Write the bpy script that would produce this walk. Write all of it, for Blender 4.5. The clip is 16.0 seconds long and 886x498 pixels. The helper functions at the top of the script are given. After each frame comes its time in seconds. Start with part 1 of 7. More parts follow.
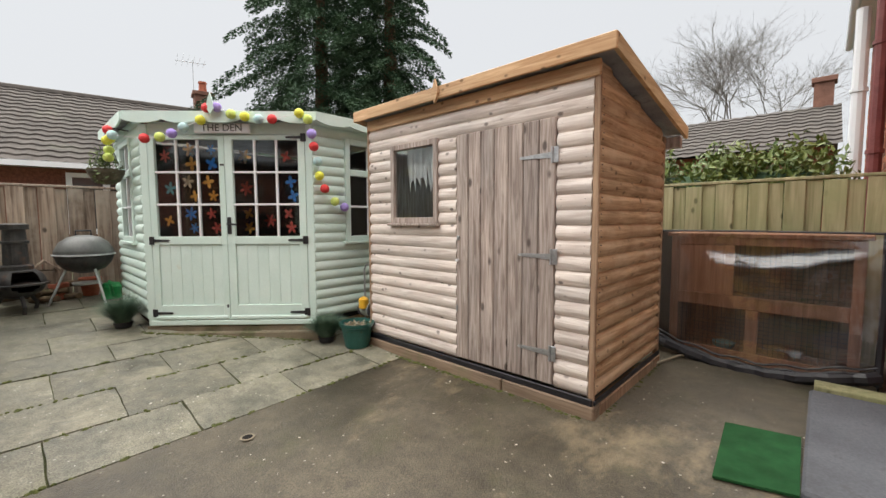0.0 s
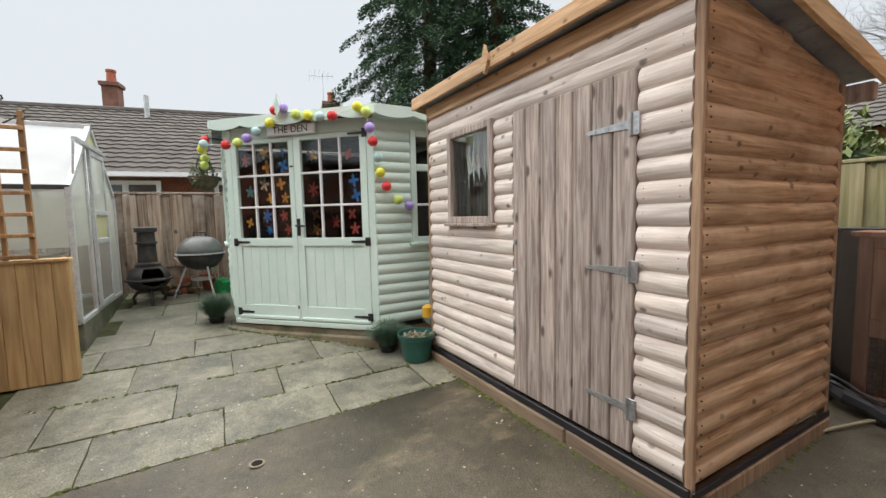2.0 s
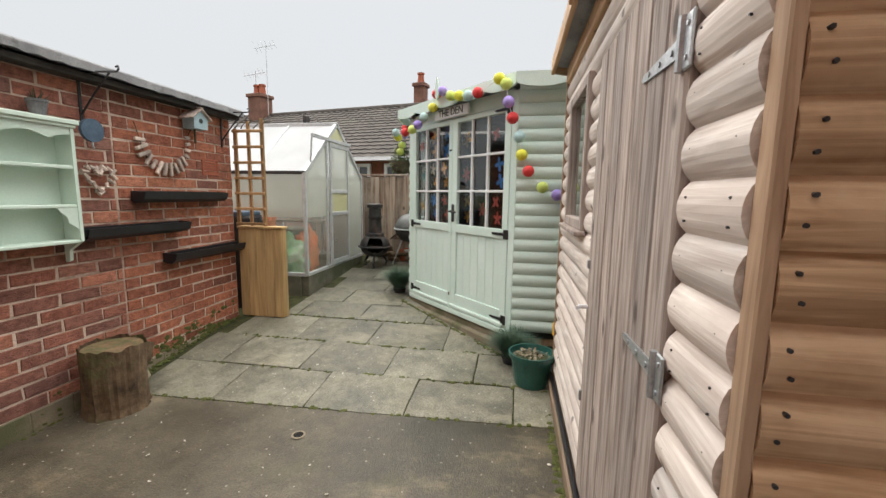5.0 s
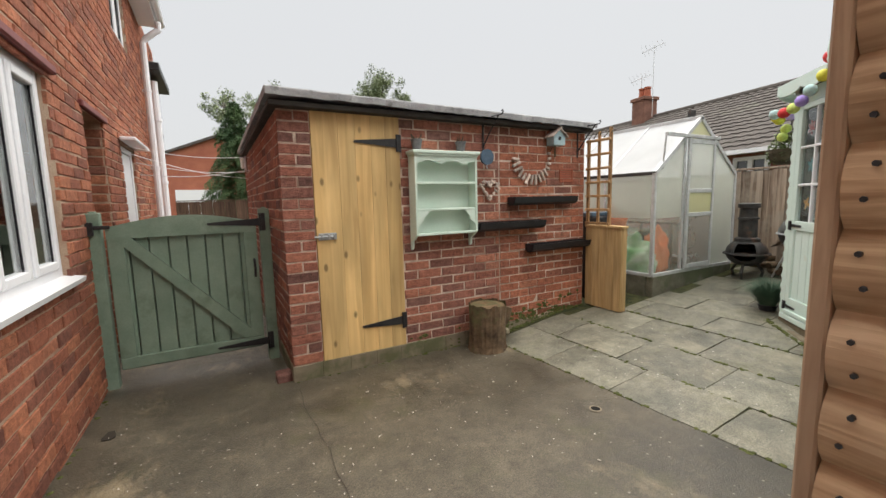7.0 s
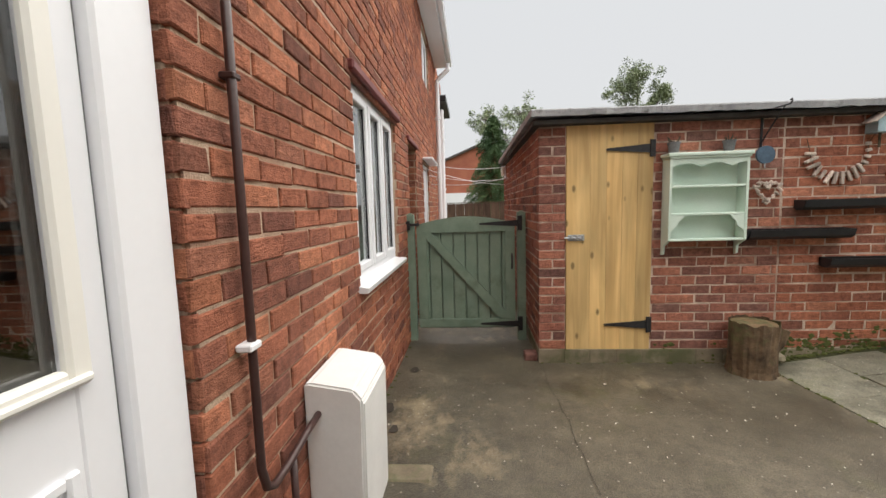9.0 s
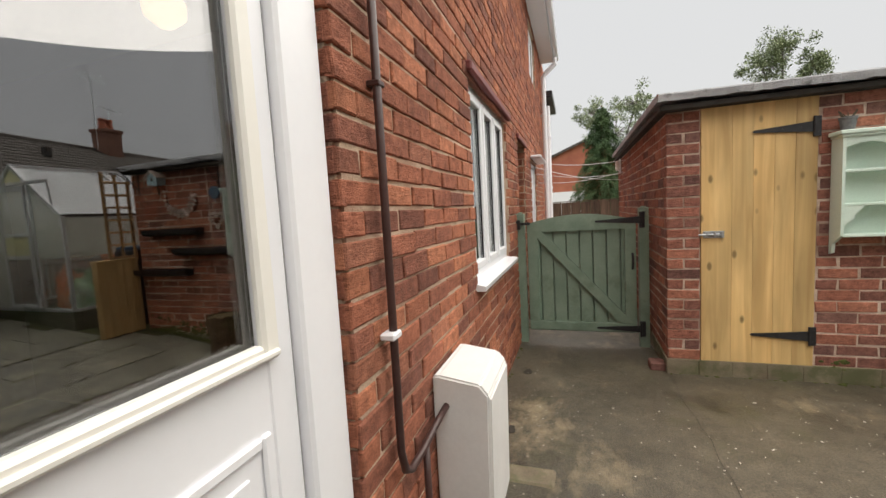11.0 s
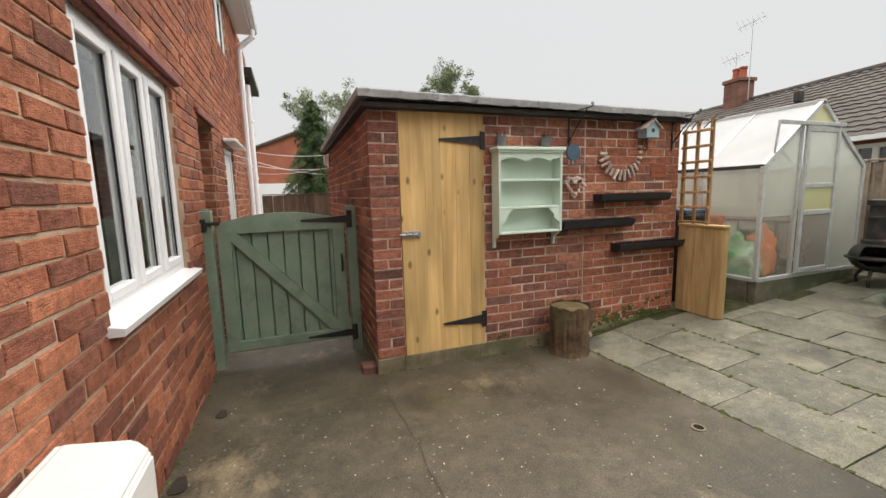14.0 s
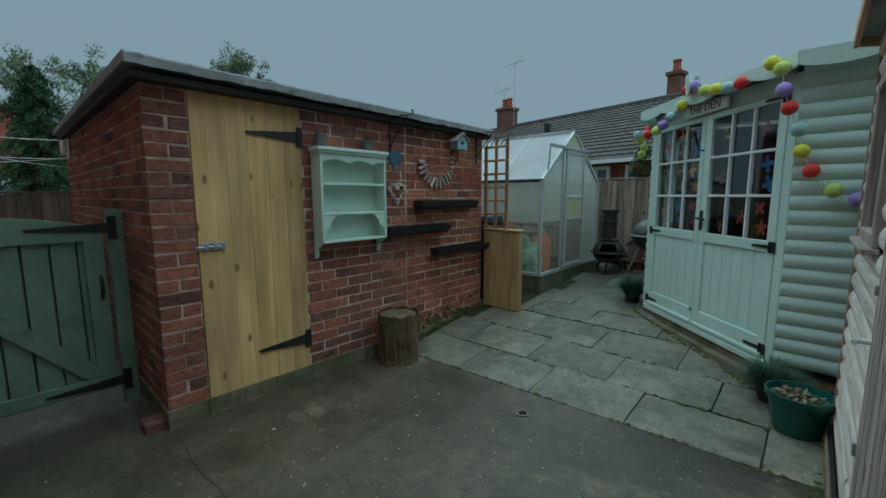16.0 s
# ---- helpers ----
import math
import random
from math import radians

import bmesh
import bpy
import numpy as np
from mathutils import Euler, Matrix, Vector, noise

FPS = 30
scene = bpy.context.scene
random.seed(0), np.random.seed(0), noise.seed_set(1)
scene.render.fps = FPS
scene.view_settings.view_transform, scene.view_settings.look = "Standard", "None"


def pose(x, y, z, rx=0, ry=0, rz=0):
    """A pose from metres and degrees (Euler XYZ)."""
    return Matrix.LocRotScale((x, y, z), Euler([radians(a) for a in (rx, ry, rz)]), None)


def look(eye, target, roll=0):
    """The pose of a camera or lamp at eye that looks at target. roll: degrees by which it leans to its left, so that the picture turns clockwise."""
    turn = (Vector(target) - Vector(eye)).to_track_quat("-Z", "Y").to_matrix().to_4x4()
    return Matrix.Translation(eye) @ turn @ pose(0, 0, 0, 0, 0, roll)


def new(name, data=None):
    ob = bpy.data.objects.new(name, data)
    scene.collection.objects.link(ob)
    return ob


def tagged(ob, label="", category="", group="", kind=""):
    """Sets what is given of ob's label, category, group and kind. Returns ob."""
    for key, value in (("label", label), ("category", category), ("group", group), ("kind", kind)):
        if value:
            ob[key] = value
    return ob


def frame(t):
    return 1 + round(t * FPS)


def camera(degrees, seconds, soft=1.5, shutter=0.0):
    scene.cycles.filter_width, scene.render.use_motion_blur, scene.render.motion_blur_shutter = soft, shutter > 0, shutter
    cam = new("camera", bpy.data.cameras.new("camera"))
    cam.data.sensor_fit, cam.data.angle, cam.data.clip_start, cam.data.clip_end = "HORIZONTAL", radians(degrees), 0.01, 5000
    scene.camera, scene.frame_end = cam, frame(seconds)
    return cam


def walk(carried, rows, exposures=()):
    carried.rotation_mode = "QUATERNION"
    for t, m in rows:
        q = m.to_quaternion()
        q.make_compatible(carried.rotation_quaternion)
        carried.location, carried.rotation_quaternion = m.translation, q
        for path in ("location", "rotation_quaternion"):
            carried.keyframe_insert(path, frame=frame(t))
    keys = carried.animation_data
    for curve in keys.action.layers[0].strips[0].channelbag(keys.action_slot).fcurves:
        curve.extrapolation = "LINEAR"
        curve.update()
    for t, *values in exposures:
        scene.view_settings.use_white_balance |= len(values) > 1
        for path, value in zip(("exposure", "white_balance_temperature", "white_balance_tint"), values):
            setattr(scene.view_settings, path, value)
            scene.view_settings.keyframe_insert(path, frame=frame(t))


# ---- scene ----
cam = camera(95.2, 16.0)
EXPOSURES = [(0, 1.95, 6500, 9), (2.5, 1.97, 6250, 7), (3.2, 1.97, 6250, 7), (5.5, 1.92, 6550, 9), (9.5, 1.88, 6600, 9), (12, 1.86, 6750, 9), (15.1, 1.9, 6620, 9), (15.5, 1.72, 6250, 8), (16, 0.5, 4900, -16)]
PATH = [
    (0, (0.115, 2.409, 1.14), (-1.251, 3.864, 0.996), -0.2),
    (0.5, (0.13, 2.575, 1.158), (-1.51, 3.706, 0.987), -0.3),
    (1, (0.164, 2.736, 1.158), (-1.56, 3.733, 0.974), -0.3),
    (1.5, (0.106, 2.907, 1.136), (-1.628, 3.887, 0.959), -0.7),
    (2, (0.021, 3.092, 1.164), (-1.719, 4.065, 1.002), -1.3),
    (2.5, (-0.013, 3.3, 1.163), (-1.79, 4.197, 0.963), -1.0),
    (3, (-0.04, 3.528, 1.17), (-1.847, 4.35, 0.928), -0.5),
    (3.2, (-0.063, 3.605, 1.16), (-1.868, 4.433, 0.92), -0.6),
    (5.3, (-0.296, 4.325, 1.256), (-2.169, 3.671, 1.008), -0.0),
    (5.5, (-0.328, 4.363, 1.241), (-2.119, 3.503, 1.011), -0.7),
    (6, (-0.341, 4.504, 1.225), (-1.794, 3.154, 0.967), -0.7),
    (6.5, (-0.293, 4.594, 1.235), (-1.421, 2.961, 0.99), -1.7),
    (7, (-0.203, 4.721, 1.232), (-1.167, 2.986, 0.992), -1.4),
    (7.5, (-0.117, 4.841, 1.262), (-0.914, 3.021, 1.031), -1.2),
    (8, (-0.082, 4.931, 1.265), (-0.628, 3.021, 1.038), -1.0),
    (8.5, (-0.068, 5.017, 1.264), (-0.287, 3.041, 1.046), -1.2),
    (9, (-0.056, 5.064, 1.268), (0.084, 3.08, 1.06), -1.6),
    (9.5, (-0.022, 5.083, 1.276), (0.429, 3.145, 1.07), -2.0),
    (9.7, (-0.018, 5.086, 1.27), (0.546, 3.177, 1.075), -2.1),
    (11.8, (0.056, 5.04, 1.25), (0.683, 3.149, 1.073), -3.3),
    (12, (0.052, 5.0, 1.25), (0.575, 3.078, 1.065), -3.2),
    (12.5, (0.059, 4.864, 1.253), (0.248, 2.885, 1.032), -2.8),
    (13, (0.043, 4.772, 1.276), (-0.084, 2.793, 1.015), -2.3),
    (13.5, (-0.021, 4.689, 1.284), (-0.425, 2.749, 1.012), -1.9),
    (14, (-0.08, 4.624, 1.283), (-0.764, 2.765, 1.011), -1.5),
    (14.5, (-0.092, 4.552, 1.276), (-1.035, 2.809, 1.008), -1.3),
    (15, (-0.07, 4.463, 1.277), (-1.242, 2.864, 1.012), -1.0),
    (15.5, (-0.073, 4.409, 1.264), (-1.411, 2.944, 1.009), -0.6),
    (16, (-0.057, 4.371, 1.284), (-1.521, 3.033, 1.024), -0.1),
]
walk(cam, [(t, look(eye, target, roll)) for t, eye, target, roll in PATH], EXPOSURES)

# ---- light ----
world = bpy.data.worlds.new("overcast_sky")
scene.world = world
world.use_nodes = True
wn, wl = world.node_tree.nodes, world.node_tree.links
wn.clear()
sky = wn.new("ShaderNodeTexSky")
sky.sky_type, sky.sun_disc = "NISHITA", False
sky.sun_elevation, sky.sun_rotation = radians(75), radians(255)
sky.air_density, sky.dust_density, sky.ozone_density = 1.0, 6.0, 1.0
grey = wn.new("ShaderNodeMixRGB")
grey.inputs[0].default_value = 0.96
grey.inputs[2].default_value = (2.02, 2.05, 2.09, 1)
wl.new(sky.outputs[0], grey.inputs[1])
wbg = wn.new("ShaderNodeBackground")
wbg.inputs[1].default_value = 0.1
wl.new(grey.outputs[0], wbg.inputs[0])
wout = wn.new("ShaderNodeOutputWorld")
wl.new(wbg.outputs[0], wout.inputs[0])
sun_data = bpy.data.lights.new("sun", "SUN")
sun_data.energy, sun_data.angle, sun_data.color = 1.75, radians(115), (1.0, 0.96, 0.90)
sun = new("sun", sun_data)
sun.matrix_basis = look((-4.5, 2.2, 12), (-1.5, 3, 0))


# ---- materials ----
def nodes_of(name):
    m = bpy.data.materials.new(name)
    m.use_nodes = True
    n, l = m.node_tree.nodes, m.node_tree.links
    return m, n, l, n["Principled BSDF"]


def spread(n, l, scale, detail=4.0, stretch=(1, 1, 1), rough=0.55):
    """Noise in world metres, shifted for each object."""
    pos = n.new("ShaderNodeNewGeometry")
    info = n.new("ShaderNodeObjectInfo")
    shift = n.new("ShaderNodeVectorMath")
    shift.operation = "MULTIPLY_ADD"
    shift.inputs[1].default_value = (7.3, 5.1, 9.7)
    l.new(info.outputs["Random"], shift.inputs[0])
    l.new(pos.outputs["Position"], shift.inputs[2])
    mul = n.new("ShaderNodeVectorMath")
    mul.operation = "MULTIPLY"
    mul.inputs[1].default_value = stretch
    l.new(shift.outputs[0], mul.inputs[0])
    tex = n.new("ShaderNodeTexNoise")
    tex.inputs["Scale"].default_value = scale
    tex.inputs["Detail"].default_value = detail
    tex.inputs["Roughness"].default_value = rough
    l.new(mul.outputs[0], tex.inputs["Vector"])
    return tex, mul


def ramp(n, l, src, stops):
    r = n.new("ShaderNodeValToRGB")
    e = r.color_ramp.elements
    while len(e) < len(stops):
        e.new(0.5)
    for el, (p, c) in zip(e, stops):
        el.position, el.color = p, (*c, 1)
    l.new(src, r.inputs[0])
    return r


def mix(n, l, fac, a, b, mode="MIX"):
    m = n.new("ShaderNodeMixRGB")
    m.blend_type = mode
    for i, v in ((0, fac), (1, a), (2, b)):
        if isinstance(v, (int, float)):
            m.inputs[i].default_value = v
        elif isinstance(v, tuple):
            m.inputs[i].default_value = (*v, 1)
        else:
            l.new(v, m.inputs[i])
    return m.outputs[0]


def bump(n, l, bsdf, height, strength, dist=0.01):
    b = n.new("ShaderNodeBump")
    b.inputs["Strength"].default_value = strength
    b.inputs["Distance"].default_value = dist
    l.new(height, b.inputs["Height"])
    l.new(b.outputs[0], bsdf.inputs["Normal"])


def surface(name, dark, light, scale=8, rough=0.8, relief=0.3, fine=90, stain=None, stain_at=0.62, stain_scale=2.5, metal=0.0, spec=0.4, grit=1.0):
    """Plain surface with coarse and fine variation, and stains where asked."""
    m, n, l, b = nodes_of(name)
    t1, _ = spread(n, l, scale)
    t2, _ = spread(n, l, fine, 3)
    c = ramp(n, l, t1.outputs["Fac"], [(0.3, dark), (0.7, light)]).outputs[0]
    g = ramp(n, l, t2.outputs["Fac"], [(0.3, (1 - 0.18 * grit,) * 3), (0.7, (1 + 0.1 * grit,) * 3)]).outputs[0]
    c = mix(n, l, 1.0, c, g, "MULTIPLY")
    if stain:
        t3, _ = spread(n, l, stain_scale, 6, rough=0.65)
        f = ramp(n, l, t3.outputs["Fac"], [(stain_at - 0.06, (0, 0, 0)), (stain_at + 0.08, (0.8, 0.8, 0.8))]).outputs[0]
        c = mix(n, l, f, c, stain)
    l.new(c, b.inputs["Base Color"])
    b.inputs["Roughness"].default_value = rough
    b.inputs["Metallic"].default_value = metal
    b.inputs["Specular IOR Level"].default_value = spec
    bump(n, l, b, t2.outputs["Fac"], relief, 0.006)
    return m


def wood(name, dark, light, along="z", grain=55, knots=True, rough=0.72, weather=None, spec=0.25, vary=0.25):
    """Sawn timber with grain along one axis, knots and a tone of its own for each board."""
    m, n, l, b = nodes_of(name)
    st = {"x": (0.06, 1, 1), "y": (1, 0.06, 1), "z": (1, 1, 0.06)}[along]
    t1, _ = spread(n, l, grain, 5, st)
    t1.inputs["Distortion"].default_value = 0.9
    t2, v2 = spread(n, l, 3.0, 3, tuple(0.4 if s < 1 else 1.2 for s in st))
    c = ramp(n, l, t1.outputs["Fac"], [(0.34, dark), (0.66, light)]).outputs[0]
    w = ramp(n, l, t2.outputs["Fac"], [(0.3, (0.75, 0.75, 0.76)), (0.7, (1.12, 1.1, 1.08))]).outputs[0]
    c = mix(n, l, 1.0, c, w, "MULTIPLY")
    info = n.new("ShaderNodeObjectInfo")
    tone = ramp(n, l, info.outputs["Random"], [(0, (1 - vary,) * 3), (1, (1 + vary * 0.6,) * 3)]).outputs[0]
    c = mix(n, l, 1.0, c, tone, "MULTIPLY")
    if knots:
        vor = n.new("ShaderNodeTexVoronoi")
        vor.inputs["Scale"].default_value = 1.0
        sc = n.new("ShaderNodeVectorMath")
        sc.operation = "MULTIPLY"
        sc.inputs[1].default_value = {"x": (8, 9, 12), "y": (9, 8, 12), "z": (9, 7, 4.5)}[along]
        _, vv = spread(n, l, 1.0)
        l.new(vv.outputs[0], sc.inputs[0])
        l.new(sc.outputs[0], vor.inputs["Vector"])
        k = ramp(n, l, vor.outputs["Distance"], [(0.09, (0.9,) * 3), (0.17, (0, 0, 0))]).outputs[0]
        c = mix(n, l, k, c, tuple(x * 0.35 for x in dark))
    if weather:
        t4, _ = spread(n, l, 1.6, 6, rough=0.7)
        f = ramp(n, l, t4.outputs["Fac"], [(0.46, (0, 0, 0)), (0.66, (0.85, 0.85, 0.85))]).outputs[0]
        c = mix(n, l, f, c, weather)
    l.new(c, b.inputs["Base Color"])
    b.inputs["Roughness"].default_value = rough
    b.inputs["Specular IOR Level"].default_value = spec
    bump(n, l, b, t1.outputs["Fac"], 0.35, 0.004)
    return m


def brickwork(name, stops, pale=(0.42, 0.3, 0.24), soot=0.62):
    m, n, l, b = nodes_of(name)
    info, geo = n.new("ShaderNodeObjectInfo"), n.new("ShaderNodeNewGeometry")
    add = n.new("ShaderNodeMath")
    l.new(info.outputs["Random"], add.inputs[0])
    l.new(geo.outputs["Random Per Island"], add.inputs[1])
    fr = n.new("ShaderNodeMath")
    fr.operation = "FRACT"
    l.new(add.outputs[0], fr.inputs[0])
    base = ramp(n, l, fr.outputs[0], stops).outputs[0]
    t1, _ = spread(n, l, 26, 5, rough=0.65)
    t2, _ = spread(n, l, 140, 4, rough=0.7)
    g = ramp(n, l, t1.outputs["Fac"], [(0.3, (0.62, 0.6, 0.6)), (0.7, (1.25, 1.2, 1.18))]).outputs[0]
    c = mix(n, l, 1.0, base, g, "MULTIPLY")
    g2 = ramp(n, l, t2.outputs["Fac"], [(0.3, (0.72, 0.72, 0.72)), (0.7, (1.18, 1.18, 1.18))]).outputs[0]
    c = mix(n, l, 1.0, c, g2, "MULTIPLY")
    t3, _ = spread(n, l, 9, 6, rough=0.7)
    t4, _ = spread(n, l, 24, 4, (0.7, 0.7, 4.5), 0.7)
    drag = ramp(n, l, t4.outputs["Fac"], [(0.34, (0.42, 0.40, 0.40)), (0.46, (1, 1, 1))]).outputs[0]
    c = mix(n, l, 0.6, c, drag, "MULTIPLY")
    f = ramp(n, l, t3.outputs["Fac"], [(0.66, (0, 0, 0)), (0.80, (0.35, 0.35, 0.35))]).outputs[0]
    c = mix(n, l, f, c, pale)
    t6, _ = spread(n, l, 1.4, 6, rough=0.68)
    c = mix(n, l, 1.0, c, ramp(n, l, t6.outputs["Fac"], [(0.34, (0.74, 0.72, 0.71)), (0.62, (1.08, 1.08, 1.08))]).outputs[0], "MULTIPLY")
    l.new(c, b.inputs["Base Color"])
    b.inputs["Roughness"].default_value = 0.9
    b.inputs["Specular IOR Level"].default_value = 0.2
    rise = n.new("ShaderNodeMath")
    l.new(t4.outputs["Fac"], rise.inputs[0])
    l.new(t2.outputs["Fac"], rise.inputs[1])
    bump(n, l, b, rise.outputs[0], 0.8, 0.010)
    return m


def glassy(name, tint=(0.9, 0.95, 0.95), rough=0.0, alpha=1.0):
    m, n, l, b = nodes_of(name)
    b.inputs["Base Color"].default_value = (*tint, 1)
    b.inputs["Roughness"].default_value = rough
    b.inputs["Transmission Weight"].default_value = 1.0
    b.inputs["IOR"].default_value = 1.45
    return m


def milky(name, tint, through_share=0.45, rough=0.35):
    """Hazy sheet: part clear, part scattering."""
    m, n, l, b = nodes_of(name)
    t, _ = spread(n, l, 2.2, 5)
    c = ramp(n, l, t.outputs["Fac"], [(0.3, tuple(x * 0.85 for x in tint)), (0.7, tint)]).outputs[0]
    l.new(c, b.inputs["Base Color"])
    b.inputs["Roughness"].default_value = rough
    trans, clear, m1, m2 = n.new("ShaderNodeBsdfTranslucent"), n.new("ShaderNodeBsdfTransparent"), n.new("ShaderNodeMixShader"), n.new("ShaderNodeMixShader")
    l.new(c, trans.inputs[0])
    m1.inputs[0].default_value, m2.inputs[0].default_value = 0.5, through_share
    l.new(b.outputs[0], m1.inputs[1])
    l.new(trans.outputs[0], m1.inputs[2])
    l.new(m1.outputs[0], m2.inputs[1])
    l.new(clear.outputs[0], m2.inputs[2])
    l.new(m2.outputs[0], n["Material Output"].inputs[0])
    return m


def paved(name, dark, light, sand, moss, speck, rough=0.6, tone=0.0, big=0.9, drift=0.0):
    """Worn outdoor paving: broad damp patches, sandy wear, moss, pale specks."""
    m, n, l, b = nodes_of(name)
    t1, _ = spread(n, l, big, 9, rough=0.68)
    t2, _ = spread(n, l, 11, 6, rough=0.7)
    t3, _ = spread(n, l, 130, 3)
    t4, _ = spread(n, l, 1.9, 10, (1, 0.55, 1), 0.74)
    t5, _ = spread(n, l, 2.6, 7, rough=0.7)
    c = ramp(n, l, t1.outputs["Fac"], [(0.35, dark), (0.65, light)]).outputs[0]
    c = mix(n, l, 1.0, c, ramp(n, l, t2.outputs["Fac"], [(0.28, (0.62,) * 3), (0.72, (1.3,) * 3)]).outputs[0], "MULTIPLY")
    c = mix(n, l, 1.0, c, ramp(n, l, t3.outputs["Fac"], [(0.3, (0.58,) * 3), (0.7, (1.38,) * 3)]).outputs[0], "MULTIPLY")
    gather = t4.outputs["Fac"]
    if drift:
        # sand and grit washed up along the edge of the paving
        _, pv = spread(n, l, 1.0)
        sep, mr, ad = n.new("ShaderNodeSeparateXYZ"), n.new("ShaderNodeMapRange"), n.new("ShaderNodeMath")
        l.new(pv.outputs[0], sep.inputs[0])
        l.new(sep.outputs["X"], mr.inputs["Value"])
        for slot, val in (("From Min", -1.6), ("From Max", -2.3), ("To Min", 0.0), ("To Max", drift)):
            mr.inputs[slot].default_value = val
        l.new(gather, ad.inputs[0])
        l.new(mr.outputs[0], ad.inputs[1])
        gather = ad.outputs[0]
    c = mix(n, l, ramp(n, l, gather, [(0.56, (0, 0, 0)), (0.68, (0.72,) * 3)]).outputs[0], c, sand)
    c = mix(n, l, ramp(n, l, t5.outputs["Fac"], [(0.55, (0, 0, 0)), (0.72, (0.6,) * 3)]).outputs[0], c, moss)
    vor = n.new("ShaderNodeTexVoronoi")
    vor.inputs["Scale"].default_value = 16
    _, vv = spread(n, l, 1.0)
    l.new(vv.outputs[0], vor.inputs["Vector"])
    c = mix(n, l, ramp(n, l, vor.outputs["Distance"], [(0.06, (0.7,) * 3), (0.11, (0, 0, 0))]).outputs[0], c, speck)
    if tone:
        info = n.new("ShaderNodeObjectInfo")
        c = mix(n, l, 1.0, c, ramp(n, l, info.outputs["Random"], [(0, (1 - tone,) * 3), (1, (1 + tone,) * 3)]).outputs[0], "MULTIPLY")
    l.new(c, b.inputs["Base Color"])
    r = ramp(n, l, t1.outputs["Fac"], [(0.35, (rough * 0.62,) * 3), (0.65, (rough * 1.25,) * 3)]).outputs[0]
    l.new(r, b.inputs["Roughness"])
    add = n.new("ShaderNodeMath")
    l.new(t3.outputs["Fac"], add.inputs[0])
    l.new(t2.outputs["Fac"], add.inputs[1])
    bump(n, l, b, add.outputs[0], 0.55, 0.007)
    return m


CONCRETE = paved("worn concrete", (0.056, 0.048, 0.033), (0.145, 0.124, 0.088), (0.34, 0.275, 0.175), (0.09, 0.088, 0.042), (0.42, 0.39, 0.32), 0.46, drift=0.15)
CONCRETE_PALE = surface("pale concrete", (0.28, 0.24, 0.17), (0.36, 0.31, 0.23), 5, 0.85, 0.4, 120, (0.16, 0.15, 0.09), 0.6)
SLAB = paved("paving stone", (0.105, 0.103, 0.078), (0.265, 0.25, 0.193), (0.38, 0.345, 0.25), (0.105, 0.112, 0.055), (0.48, 0.46, 0.40), 0.55, 0.24, 2.6)
GRIT = surface("pale grit", (0.45, 0.41, 0.34), (0.75, 0.72, 0.66), 40, 0.8, 0.2)
JOINT = surface("mossy joint", (0.022, 0.028, 0.010), (0.085, 0.088, 0.032), 14, 0.95, 0.8, 160)
SOIL = surface("soil and grass", (0.035, 0.04, 0.02), (0.09, 0.10, 0.045), 5, 0.95, 0.8, 60)
BRICK = brickwork("house brick", [(0, (0.23, 0.10, 0.075)), (0.14, (0.33, 0.135, 0.09)), (0.6, (0.43, 0.165, 0.10)), (0.88, (0.54, 0.225, 0.13)), (1, (0.27, 0.12, 0.09))])
BRICK_OLD = brickwork("outbuilding brick", [(0, (0.21, 0.115, 0.10)), (0.25, (0.33, 0.155, 0.12)), (0.7, (0.42, 0.175, 0.125)), (0.92, (0.51, 0.225, 0.15)), (1, (0.26, 0.15, 0.13))], (0.42, 0.32, 0.27))
BRICK_RED = brickwork("redder outbuilding brick", [(0, (0.26, 0.12, 0.09)), (0.25, (0.39, 0.16, 0.108)), (0.7, (0.50, 0.195, 0.12)), (0.92, (0.58, 0.25, 0.155)), (1, (0.30, 0.145, 0.115))], (0.44, 0.32, 0.26))
MORTAR = surface("mortar", (0.42, 0.30, 0.21), (0.68, 0.53, 0.40), 7, 0.95, 1.0, 160, (0.30, 0.17, 0.115), 0.54, 3.5)
MORTAR_OLD = surface("weathered mortar", (0.50, 0.38, 0.30), (0.76, 0.62, 0.52), 7, 0.95, 1.0, 160, (0.25, 0.155, 0.115), 0.52, 2.6)
PLINTH = surface("cement plinth", (0.16, 0.13, 0.09), (0.27, 0.23, 0.16), 6, 0.9, 0.6, 140, (0.10, 0.11, 0.05), 0.56, 4)
FASCIA_SHADE = surface("shade-black fascia timber", (0.018, 0.016, 0.014), (0.05, 0.044, 0.038), 9, 0.8, 0.5, 90)
FELT = surface("roofing felt", (0.23, 0.235, 0.245), (0.39, 0.395, 0.405), 5, 0.75, 0.6, 180, (0.06, 0.06, 0.055), 0.62, 9)
UPVC = surface("white plastic", (0.80, 0.81, 0.84), (0.83, 0.835, 0.86), 1.2, 0.28, 0.0, 40, spec=0.5, grit=0.05)
IVORY = surface("ivory plastic", (0.76, 0.745, 0.69), (0.80, 0.785, 0.73), 2, 0.4, 0.0, 40, spec=0.5, grit=0.05)
BOXWHITE = surface("meter box plastic", (0.71, 0.705, 0.69), (0.80, 0.795, 0.78), 3, 0.5, 0.03, 60, (0.66, 0.64, 0.59), 0.68, 5, grit=0.15)
SAGE = surface("sage gate paint", (0.175, 0.25, 0.19), (0.25, 0.33, 0.255), 5, 0.6, 0.12, 90, (0.13, 0.18, 0.13), 0.6, 4, grit=0.5)
